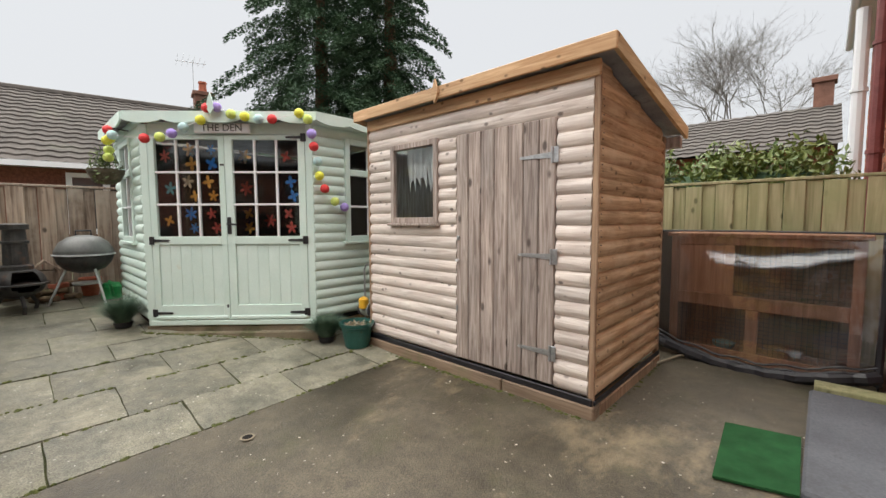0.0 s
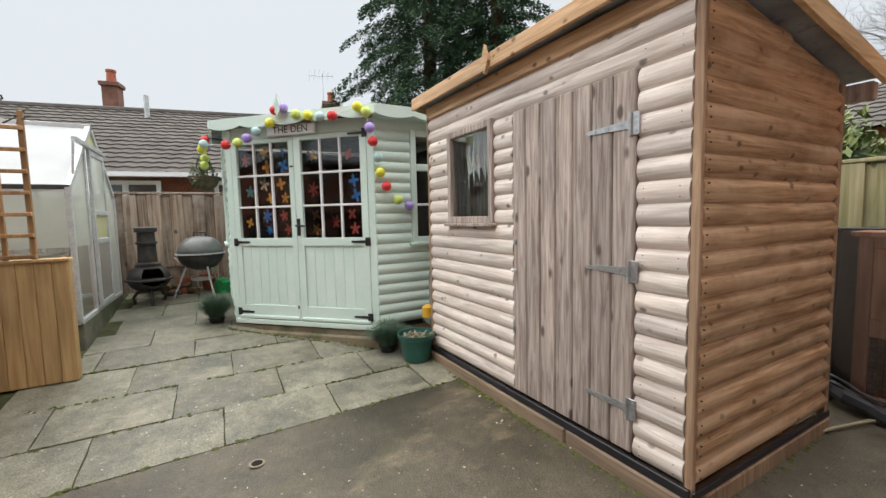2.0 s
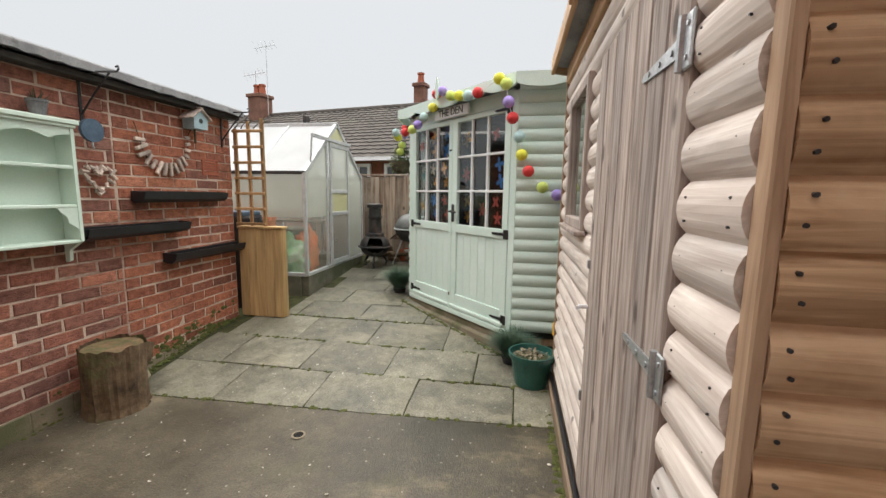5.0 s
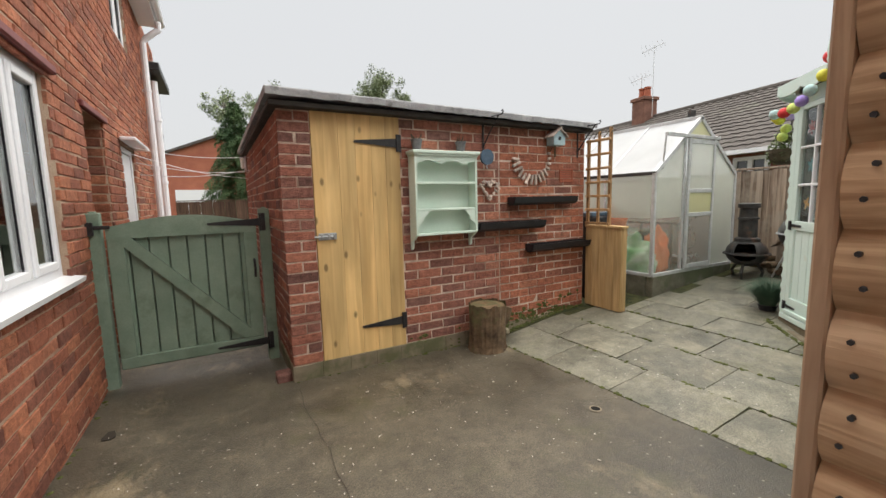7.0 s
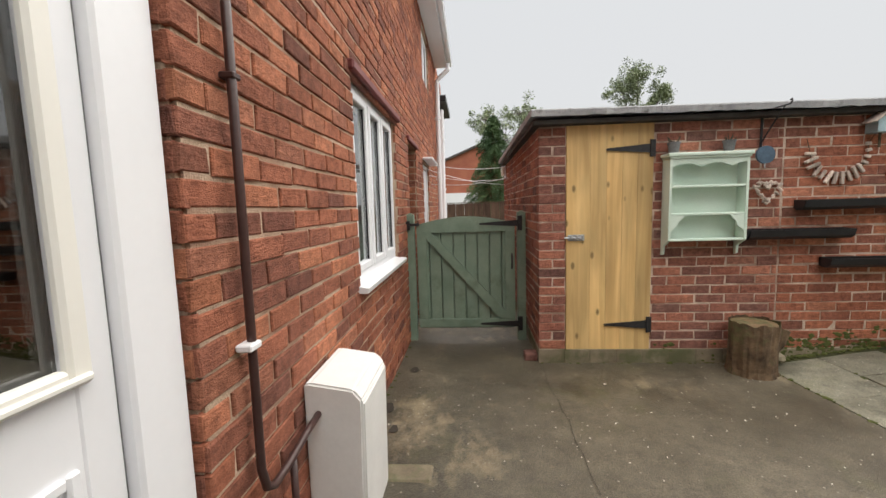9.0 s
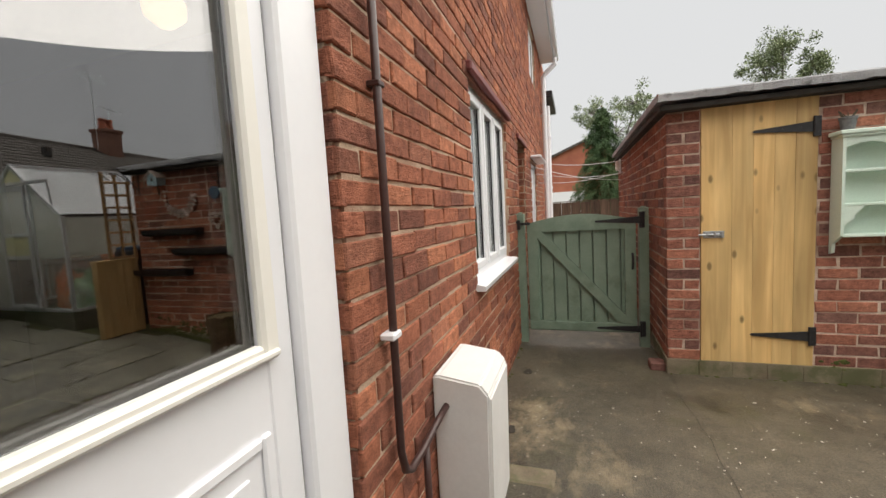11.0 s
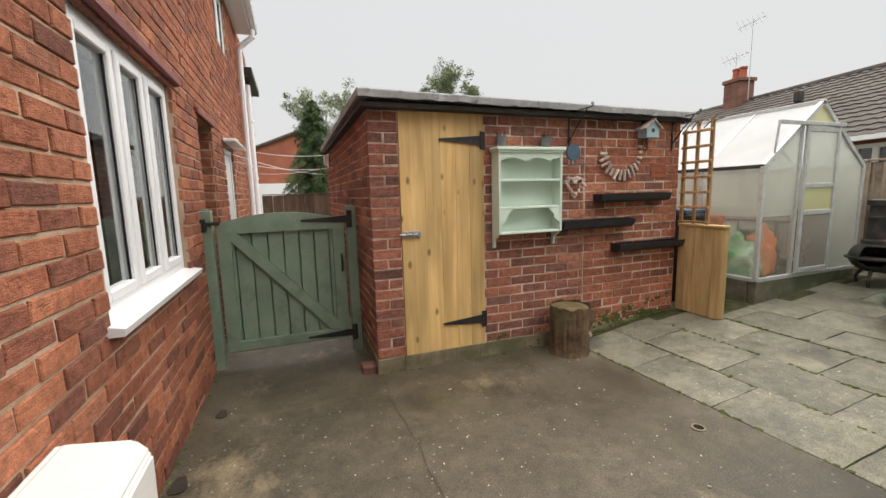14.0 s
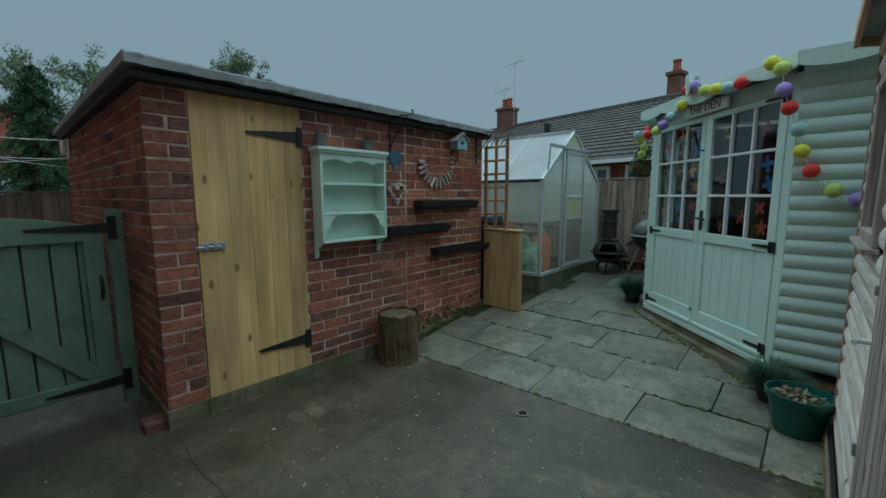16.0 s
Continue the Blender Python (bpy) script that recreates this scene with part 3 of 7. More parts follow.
for y0, y1 in ((1.70, 1.96), (2.50, 2.78)):
    bm = bmesh.new()
    row = []
    for i in range(25):
        y = y0 + (y1 - y0) * i / 24
        x = 0.86 + 0.02 * math.sin(i * 1.6)
        row.append((bm.verts.new((x, y, 0.6)), bm.verts.new((x, y, 2.0))))
    for a, b in zip(row, row[1:]):
        bm.faces.new((a[0], b[0], b[1], a[1]))
    bmesh.ops.solidify(bm, geom=bm.faces[:], thickness=0.004)
    tagged(part("curtain", bm, CURTAIN, None), "grey curtain drawn aside behind the window", "curtain")
lampm, ln, ll, lb = nodes_of("warm lamp glass")
lb.inputs["Emission Color"].default_value, lb.inputs["Emission Strength"].default_value = (1.0, 0.55, 0.22, 1), 0.24
lamp = thing("pendant_lamp", 1.6, 3.78, 2.1, label="lit warm pendant lamp in the dim room", category="lamp")
bm = lathe(bmesh.new(), 1.6, 3.78, [(0.02, 2.22), (0.05, 2.205), (0.08, 2.15), (0.075, 2.10), (0.03, 2.06)], 20)
part("shade", bm, lampm, lamp, smooth=True)
part("flex", tube(bmesh.new(), [(1.6, 3.78, 2.21), (1.6, 3.78, 2.38)], 0.006, 6), UPVC, lamp)

# ---- back door ----
DGLASS = glassy("door glass", (0.55, 0.55, 0.55))
DGLASS.node_tree.nodes["Principled BSDF"].inputs["IOR"].default_value = 2.3
POT_SEAL = surface("grey seal", (0.16, 0.16, 0.17), (0.22, 0.22, 0.23), 5, 0.6, 0.0)
d1 = thing("door_1", 0.66, 4.8, 0.0, label="white plastic half-glazed back door, shut", category="door", kind="structure")
part("door_frame", boxes((0.615, 0.72, 4.232, 4.375, 0.0, 2.12), (0.615, 0.72, 5.26, 5.36, 0.0, 2.12), (0.615, 0.72, 4.375, 5.26, 2.05, 2.12), (0.60, 0.72, 4.232, 5.36, -0.02, 0.05), c=0.008), UPVC, d1)
leaf = part("door_leaf", boxes((0.642, 0.70, 4.380, 4.455, 0.06, 2.045), (0.642, 0.70, 5.16, 5.255, 0.06, 2.045), (0.642, 0.70, 4.455, 5.16, 0.06, 1.005), (0.642, 0.70, 4.455, 5.16, 1.95, 2.045), c=0.004), UPVC, d1)
part("glazing_bead", boxes((0.626, 0.650, 4.432, 4.475, 0.985, 1.99), (0.626, 0.650, 5.145, 5.205, 0.985, 1.99), (0.624, 0.650, 4.475, 5.145, 0.988, 1.022), (0.616, 0.627, 4.442, 5.19, 0.992, 1.008), (0.626, 0.650, 4.475, 5.145, 1.94, 1.985), c=0.007), IVORY, leaf)
part("panel_moulding", boxes((0.632, 0.644, 4.470, 4.495, 0.18, 0.85), (0.632, 0.644, 5.13, 5.16, 0.18, 0.85), (0.632, 0.644, 4.495, 5.13, 0.825, 0.85), (0.632, 0.644, 4.495, 5.13, 0.18, 0.21), (0.636, 0.644, 4.530, 5.09, 0.25, 0.79), c=0.006), UPVC, leaf)
part("door_gasket", boxes((0.648, 0.652, 4.375, 4.380, 0.06, 2.05)), POT_SEAL, d1)
pane = part("pane", boxes((0.656, 0.680, 4.470, 5.15, 1.015, 1.95)), DGLASS, leaf, "dark reflecting glass")
pane.visible_shadow = False
d1.matrix_basis = pose(0.63, 4.8, 0.0)
part("handle", tube(bmesh.new(), [(0.645, 5.2, 1.02), (0.60, 5.2, 1.02), (0.60, 5.09, 1.02)], 0.01, 8), ZINC, leaf)

# ---- brick outbuilding ----
ob_ = thing("brick_outbuilding", -2.0, 0.2, 0.0, label="low red-brick outbuilding with a flat felt roof", category="outbuilding")
f = part("front_wall", wall_bands(bmesh.new(), 1.60, 1.7505, "x", -3.53, -0.6045, [(-0.12, 1.9, [(-1.487, -0.815, 0.063, 1.88)])]), MORTAR_OLD, ob_)
lay_bricks(f, facing(-0.6, 1.755, 180), 1.842, 0.072, 24, BRICK_OLD, [(0.213, 0.889, 0.0, 1.885)], (0, 3), 7)
lay_bricks(f, facing(-2.452, 1.755, 180), 1.078, 0.072, 24, BRICK_RED, (), (0, 3), 17)
s_ = part("side_wall", boxes((-0.75, -0.6045, -1.6, 1.60, -0.12, 1.95)), MORTAR_OLD, ob_)
lay_bricks(s_, facing(-0.6, -1.6, 90), 3.352, 0.072, 24, BRICK_OLD, (), (1.6, 3.4), 8)
part("back_wall", boxes((-3.53, -0.75, -1.6, -1.5, -0.1, 1.95), (-3.53, -3.4, -1.5, 1.6, -0.1, 1.95)), BRICK_OLD, ob_)
bm = bmesh.new()
for i in range(14):
    a, b = -3.53 + 2.935 * i / 14, -3.53 + 2.935 * (i + 1) / 14
    k = random.Random(i).uniform(0.0, 0.012)
    box(bm, a, b, 1.6, 1.757 + k, -0.16, 0.062 + k * 0.5, 0.004)
box(bm, -0.7, -0.597, -1.6, 1.62, -0.16, 0.066, 0.006)
part("plinth", bm, PLINTH, ob_, "stained cement plinth")
bm = bmesh.new()
lip = random.Random(6)
cols = []
for i in range(61):
    x, t_ = -3.565 + 3.035 * i / 60, 1.957 + 0.028 * i / 60
    e_ = 1.876 + lip.uniform(-0.005, 0.005)
    cols.append([bm.verts.new((x, y, z)) for y, z in ((-1.72, t_ - 0.05), (-1.72, t_), (e_ - 0.03, t_ + lip.uniform(-0.002, 0.002)), (e_ - 0.008, t_ - 0.004), (e_, t_ - 0.014), (e_ + lip.uniform(-0.003, 0.003), t_ - 0.052 - lip.uniform(0, 0.012)), (e_ - 0.02, t_ - 0.05))])
for u, v in zip(cols, cols[1:]):
    for k in range(7):
        bm.faces.new((u[k], v[k], v[(k + 1) % 7], u[(k + 1) % 7]))
bm.faces.new(cols[0])
bm.faces.new(cols[-1][::-1])
bmesh.ops.recalc_face_normals(bm, faces=bm.faces[:])
part("roof", bm, FELT, ob_, "grey mineral felt roof edge")
# fascia coloured near-black for the shadow below the felt edge
part("fascia", boxes((-3.55, -0.545, -1.69, 1.845, 1.868, 1.904), c=0.004), FASCIA_SHADE, ob_, "fascia with the shadow under the felt painted in")
dr = part("door_backing", boxes((-1.483, -0.819, 1.66, 1.705, 0.07, 1.875)), PINE, ob_)
xs = [-0.818, -1.005, -1.13, -1.25, -1.365, -1.484]
for a, b in zip(xs, xs[1:]):
    part("plank", boxes((b + 0.0004, a - 0.0004, 1.706, 1.760, 0.066, 1.878), c=0.0018), PINE, dr)


def tee_hinge(parent, at, length, material, tall=0.13, w=0.034, name="hinge"):
    """Strap along local -x from the knuckle at x = 0, on the plane y = 0 looking to -y."""
    bm = bmesh.new()
    prism(bm, [(0.0, 0, -w), (0.0, 0, w), (-length, 0, 0.008), (-length - 0.01, 0, 0), (-length, 0, -0.008)], (0, -0.006, 0))
    box(bm, 0.004, 0.04, -0.006, 0, -tall / 2, tall / 2, 0.003)
    tube(bm, [(0.002, -0.007, -tall / 2), (0.002, -0.007, tall / 2)], 0.008, 8)
    for i in range(3):
        x = -length * (0.2 + 0.3 * i)
        tube(bm, [(x, -0.005, 0), (x, -0.009, 0)], 0.006, 6)
    for dz in (-tall * 0.3, tall * 0.3):
        tube(bm, [(0.024, -0.005, dz), (0.024, -0.009, dz)], 0.005, 6)
    bm.transform(at)
    return part(name, bm, material, parent)


tee_hinge(dr, facing(-1.455, 1.766, 180) @ pose(0, 0, 1.675) @ Matrix.Diagonal((1, 1, 1, 1)), 0.33, IRON)
tee_hinge(dr, facing(-1.455, 1.766, 180) @ pose(0, 0, 0.275), 0.33, IRON)
bm = boxes((-0.96, -0.83, 1.762, 1.768, 0.965, 1.015), c=0.002)
tube(bm, [(-0.80, 1.776, 0.99), (-0.95, 1.776, 0.99)], 0.008, 8)
for x in (-0.85, -0.9, -0.94):
    box(bm, x - 0.008, x + 0.008, 1.766, 1.786, 0.972, 1.008, 0.002)
tube(bm, [(-0.92, 1.78, 0.99), (-0.92, 1.80, 0.98)], 0.006, 6)
part("bolt", bm, ZINC, dr, "bright steel tower bolt")


# ---- wooden shed ----
def lap_board(u0, u1, z, pitch=0.086, bulge=0.019, m=None, top=None):
    """One rounded log-lap board; u along x, face looking to -y."""
    bm = bmesh.new()
    prof = [(0.012, 0.0)] + [(-bulge * math.sin(math.pi * k / 7) ** 0.8 if 0 < k < 7 else 0.002, pitch * k / 7) for k in range(8)] + [(0.012, pitch)]
    a = [bm.verts.new((u0, p, z + q)) for p, q in prof]
    b = [bm.verts.new((u1, p, z + q)) for p, q in prof]
    n = len(prof)
    for i in range(n):
        bm.faces.new((a[i], a[(i + 1) % n], b[(i + 1) % n], b[i]))
    bm.faces.new(a[::-1])
    bm.faces.new(b)
    bmesh.ops.recalc_face_normals(bm, faces=bm.faces[:])
    if m is not None:
        bm.transform(m)
    return bm


BEAM = wood("pinkish base timber", (0.26, 0.185, 0.13), (0.42, 0.315, 0.23), "x", 40, False, 0.8, (0.20, 0.18, 0.10))
shed = thing("wooden_shed", -1.75, 5.1, 0.0, label="small pent-roofed log-lap garden shed of weathered pine", category="shed")
FY, SX, SZ, PITCH = 4.545, -0.77, 0.158, 0.0862
part("lining", boxes((-2.72, -1.75, 4.56, 4.57, 0.15, 1.1), (-2.72, -2.44, 4.56, 4.57, 1.1, 1.75), (-1.93, -1.75, 4.56, 4.57, 1.1, 1.75), (-2.72, -0.79, 4.56, 4.57, 1.75, 1.93), (-1.75, -1.0, 4.575, 4.585, 0.15, 1.75), (-1.0, -0.79, 4.56, 4.57, 0.15, 1.75), (-2.74, -2.72, 4.56, 5.7, 0.15, 1.74), (-2.72, -0.79, 5.69, 5.7, 0.15, 1.72), (-0.80, -0.785, 4.575, 5.69, 0.15, 1.72)), SHED_DOOR, shed)
rnd = random.Random(5)
for k in range(21):
    z = SZ + k * PITCH
    spans = [(-2.74, -0.79)]
    if z < 1.70:
        spans = [(-2.74, -1.752), (-0.995, -0.792)]
        if 1.08 < z + 0.04 < 1.74:
            spans = [(-2.74, -2.445), (-1.92, -1.752), (-0.995, -0.792)]
    for a, b in spans:
        bd = part("board", lap_board(a, b, z, PITCH, 0.017, Matrix.Translation((0, FY, 0))), SHED_FRONT, shed, smooth=False)
for k in range(21):
    z = SZ + k * PITCH
    lo, hi = -0.003, 1.155
    if z + PITCH > 1.745:
        hi = max(0.12, 1.155 * (1.955 - z - PITCH * 0.6) / 0.21)
    part("board", lap_board(lo, min(hi, 1.155), z, PITCH, 0.017, facing(SX, 4.56, 90)), SHED_SIDE, shed)
nails = bmesh.new()
for k in range(19):
    for x in (-0.965, -0.825):
        for dz in ((0.022, 0.06) if k % 3 == 0 else (0.05,)):
            z = SZ + k * PITCH + dz
            tube(nails, [(x, FY - 0.008, z), (x, FY - 0.0165, z)], 0.002, 6)
for k in range(20):
    for dz in (0.028, 0.062):
        z, y = SZ + k * PITCH + dz + 0.004 * math.sin(k * 2.3), 4.578 + 0.004 * math.sin(k * 1.7 + dz * 90)
        tube(nails, [(SX + 0.006, y, z), (SX + 0.0182, y, z)], 0.0032, 6)
tagged(part("nails", nails, IRON, shed, "rows of dark nail heads"), kind="stuff")
part("corner_post", boxes((-0.79, -0.757, 4.537, 4.556, 0.12, 1.94), c=0.003), SHED_POST, shed)
part("corner_post", boxes((-2.757, -2.735, 4.525, 4.56, 0.12, 1.94), c=0.004), SHED_POST, shed)
part("corner_post", boxes((-0.79, -0.755, 5.69, 5.73, 0.12, 1.74), c=0.004), SHED_POST, shed)
part("damp_strip", boxes((-2.75, -0.76, 4.515, 4.53, 0.118, 0.158), (-0.757, -0.745, 4.53, 5.72, 0.122, 0.15), c=0.003), BLACKPLASTIC, shed, "black damp-proof strip")
part("base_beam", boxes((-2.76, -1.35, 4.505, 4.6, -0.02, 0.118), (-1.345, -0.745, 4.507, 4.6, -0.02, 0.118), c=0.008), BEAM, shed)
part("base_beam", boxes((-0.80, -0.742, 4.6, 5.72, -0.02, 0.12), c=0.008), SHED_POST, shed)
part("head_trim", boxes((-2.75, -0.755, 4.522, 4.545, 1.885, 1.97), c=0.004), SHED_TRIM, shed)
part("gable_panel", prism(bmesh.new(), [(-0.783, 4.56, 1.70), (-0.783, 5.70, 1.70), (-0.783, 5.70, 1.765), (-0.783, 4.56, 1.962)], (0.014, 0, 0)), SHED_SIDE, shed)
bm = bmesh.new()
prism(bm, [(-2.80, 4.46, 2.0), (-2.80, 5.87, 1.77), (-2.80, 5.87, 1.785), (-2.80, 4.46, 2.03)], (2.15, 0, 0))
part("roof", bm, FELT, shed, "dark felt on the pent roof")
for x0, x1 in ((-2.83, -1.86), (-1.858, -0.645)):
    part("fascia", boxes((x0, x1, 4.44, 4.46, 1.962, 2.046), c=0.004), SHED_TRIM, shed)
part("verge_board", prism(bmesh.new(), [(-0.668, 4.462, 1.966), (-0.668, 5.88, 1.735), (-0.668, 5.88, 1.815), (-0.668, 4.462, 2.046)], (0.022, 0, 0)), SHED_TRIM_Y, shed)
part("verge_board", prism(bmesh.new(), [(-2.83, 4.462, 1.966), (-2.83, 5.88, 1.735), (-2.83, 5.88, 1.815), (-2.83, 4.462, 2.046)], (0.022, 0, 0)), SHED_TRIM_Y, shed)
part("rafter_end", boxes((-0.775, -0.67, 5.76, 5.82, 1.66, 1.74), c=0.003), SHED_DOOR, shed)
part("finial", prism(bmesh.new(), [(-1.85, 4.42, 1.93), (-1.82, 4.42, 2.0), (-1.85, 4.42, 2.09), (-1.88, 4.42, 2.0)], (0, 0.018, 0)), SHED_TRIM, shed, "pale wooden diamond finial")
door = part("door_ledge", boxes((-1.70, -1.04, 4.562, 4.574, 0.3, 0.4), (-1.70, -1.04, 4.562, 4.574, 1.45, 1.55)), SHED_DOOR, shed)
xs = [-1.748 + i * (0.748 / 7) for i in range(8)]
for a, b in zip(xs, xs[1:]):
    part("plank", boxes((a + 0.002, b - 0.002, 4.527, 4.556, 0.17, 1.716), c=0.006), SHED_DOOR, door)
for z in (1.505, 0.926, 0.359):
    tee_hinge(door, facing(-1.02, 4.5285, 0) @ pose(0, 0, z), 0.21, ZINC, 0.09, 0.017)
part("latch", boxes((-1.735, -1.715, 4.518, 4.529, 1.0, 1.03), c=0.002), ZINC, door)
part("keeper", boxes((-1.742, -1.73, 4.518, 4.529, 0.5, 0.54), c=0.002), ZINC, door)
part("stop", tube(bmesh.new(), [(-1.725, 4.528, 0.86), (-1.725, 4.50, 0.86), (-1.70, 4.49, 0.86)], 0.008, 8), UPVC, door, "small white turn button")
win = part("window_frame", boxes((-2.443, -2.40, 4.515, 4.56, 1.115, 1.726), (-1.965, -1.922, 4.515, 4.56, 1.115, 1.726), (-2.40, -1.965, 4.515, 4.56, 1.115, 1.158), (-2.40, -1.965, 4.515, 4.56, 1.683, 1.726), (-2.46, -1.905, 4.49, 4.535, 1.095, 1.115), c=0.004), SHED_DOOR, shed)
pane = part("pane", boxes((-2.40, -1.965, 4.54, 4.544, 1.158, 1.683)), GLASS, win)
pane.visible_shadow = False


# ---- summerhouse ----
SH = thing("summerhouse", -4.3, 4.3, 0.2, label="mint-painted corner summerhouse with glazed double doors", category="summerhouse")
FR = Matrix.Translation((-4.235, 3.235, 0)) @ pose(0, 0, 0, 0, 0, 45)
L_ = 1.43
for k in range(21):
    z = 0.25 + k * PITCH
    if z > 1.98:
        break
    spans = [(0.0, 1.2)]
    if 0.94 < z + 0.04 < 1.90:
        spans = [(0.0, 0.32), (0.86, 1.2)]
    for a, b in spans:
        part("board", lap_board(a, b, z, PITCH, 0.017, facing(-3.205, 4.262, 90)), MINT, SH)
        part("board", lap_board(1.1 - b, 1.1 - a, z, PITCH, 0.017, facing(-5.35, 3.215, 0)), MINT, SH)
# lining and floor boards near-black, the shade indoors painted into their colour
part("lining", boxes((-3.24, -3.225, 4.27, 4.58, 0.2, 1.99), (-3.24, -3.225, 5.12, 5.46, 0.2, 1.99), (-3.24, -3.225, 4.58, 5.12, 0.2, 0.94), (-3.24, -3.225, 4.58, 5.12, 1.9, 1.99), (-5.35, -5.11, 3.235, 3.25, 0.2, 1.99), (-4.57, -4.25, 3.235, 3.25, 0.2, 1.99), (-5.11, -4.57, 3.235, 3.25, 0.2, 0.94), (-5.11, -4.57, 3.235, 3.25, 1.9, 1.99), (-5.37, -5.35, 3.215, 5.46, 0.2, 1.99), (-5.37, -3.205, 5.46, 5.48, 0.2, 1.99)), UNLIT_BLACK, SH)
part("floor_frame", prism(bmesh.new(), [(-3.24, 4.26, 0.14), (-3.24, 5.45, 0.14), (-5.34, 5.45, 0.14), (-5.34, 3.25, 0.14), (-4.23, 3.25, 0.14)], (0, 0, 0.09)), SHED_POST, SH)
part("floor_boards", prism(bmesh.new(), [(-3.26, 4.27, 0.232), (-3.26, 5.44, 0.232), (-5.33, 5.44, 0.232), (-5.33, 3.26, 0.232), (-4.24, 3.26, 0.232)], (0, 0, 0.01)), UNLIT_BLACK, SH)
part("corner_trim", boxes((-0.03, 0.035, -0.012, 0.03, 0.2, 1.98), c=0.004, m=FR), MINT, SH)
part("corner_trim", boxes((L_ - 0.035, L_ + 0.028, -0.012, 0.03, 0.2, 1.98), c=0.004, m=FR), MINT, SH)
part("head_board", boxes((0.035, L_ - 0.035, 0.0, 0.025, 1.89, 2.0), c=0.003, m=FR), MINT, SH)
part("threshold", boxes((0.0, L_, -0.03, 0.03, 0.205, 0.25), c=0.006, m=FR), MINT, SH)
part("sill_bearer", boxes((-0.05, L_ + 0.05, -0.012, 0.04, 0.05, 0.197), (-0.15, L_ + 0.2, -0.07, -0.015, 0.04, 0.15), c=0.008, m=FR), PLINTH, SH, "mossy bearer under the doors")


def glazed_door(s0, s1, g0, g1, knob):
    d = part("door", boxes((g0, g1, -0.014, 0.024, 0.93, 1.0), c=0.003, m=FR), MINT, SH)
    for a, b in ((s0, g0), (g1, s1)):
        part("stile", boxes((a, b, -0.014, 0.024, 0.252, 1.885), c=0.003, m=FR), MINT, d)
    for za, zb in ((1.845, 1.885), (0.252, 0.385)):
        part("rail", boxes((g0, g1, -0.014, 0.024, za, zb), c=0.003, m=FR), MINT, d)
    n = 6
    for i in range(n):
        a, b = g0 + (g1 - g0) * i / n, g0 + (g1 - g0) * (i + 1) / n
        part("panel_board", boxes((a + 0.0005, b - 0.0005, 0.0, 0.018, 0.385, 0.93), c=0.004, m=FR), MINT, d)
    part("weather_bar", boxes((s0 + 0.01, s1 - 0.01, -0.032, -0.014, 0.258, 0.29), c=0.006, m=FR), MINT, d)
    for i in (1, 2):
        u = g0 + (g1 - g0) * i / 3
        part("glazing_bar", boxes((u - 0.009, u + 0.009, -0.012, 0.016, 1.0, 1.845), c=0.003, m=FR), UPVC, d)
        z = 1.0 + 0.845 * i / 3
        part("glazing_bar", boxes((g0, g1, -0.0105, 0.0145, z - 0.009, z + 0.009), c=0.003, m=FR), UPVC, d)
    for i in range(3):
        for j in range(3):
            p = part("pane", boxes((g0 + (g1 - g0) * i / 3 + 0.006, g0 + (g1 - g0) * (i + 1) / 3 - 0.006, 0.006, 0.009, 1.0 + 0.2817 * j + 0.006, 1.0 + 0.2817 * (j + 1) - 0.006), m=FR), GLASS, d)
            p.visible_shadow = False
    return d


dl = glazed_door(0.038, 0.692, 0.092, 0.642, 0.67)
drr = glazed_door(0.696, L_ - 0.038, 0.762, 1.330, 0.71)
for z in (0.965, 0.315):
    tee_hinge(dl, FR @ pose(0.055, -0.0145, z) @ pose(0, 0, 0, 0, 180, 0), 0.13, IRON, 0.07, 0.012)
for z in (0.965, 0.315, 1.865):
    tee_hinge(drr, FR @ pose(L_ - 0.065, -0.0145, z), 0.13, IRON, 0.07, 0.012)
bm = bmesh.new()
for a in ((0.70, 0.735, -0.022, -0.014, 1.02, 1.17),):
    box(bm, *a, c=0.006, m=FR)
hm = FR @ Vector((0.717, -0.02, 1.11)), FR @ Vector((0.717, -0.055, 1.11)), FR @ Vector((0.80, -0.055, 1.105))
tube(bm, hm, 0.009, 8)
part("handle", bm, IRON, drr, "black iron lever handle")
part("keyhole_plate", boxes((0.668, 0.684, -0.018, -0.014, 0.36, 0.39), c=0.002, m=FR), IRON, dl)
part("door_bolt", boxes((0.655, 0.69, -0.02, -0.014, 1.62, 1.635), c=0.002, m=FR), IRON, dl)


def scallop(name, at, length):
    """Wavy-edged fascia board; u along x, looking to -y."""
    bm = bmesh.new()
    n, waves = 60, max(1, round(length / 0.36))
    top, low = [], []
    for i in range(n + 1):
        u = length * i / n
        ph = (u / length * waves) % 1.0
        top.append((u, 0, 0.09))
        low.append((u, 0, 0.022 - 0.03 * abs(math.sin(math.pi * ph)) ** 0.7))
    pts = low + top[::-1]
    a = [bm.verts.new(p) for p in pts]
    b = [bm.verts.new((p[0], -0.016, p[2])) for p in pts]
    m_ = len(pts)
    for i in range(n):
        j, k = m_ - 1 - i, m_ - 2 - i
        bm.faces.new((a[i], a[i + 1], a[k], a[j]))
        bm.faces.new((b[j], b[k], b[i + 1], b[i]))
    for i in range(m_):
        bm.faces.new((a[(i + 1) % m_], a[i], b[i], b[(i + 1) % m_]))
    bm.transform(at)
    bmesh.ops.recalc_face_normals(bm, faces=bm.faces[:])
    part(name, bm, MINT, SH)


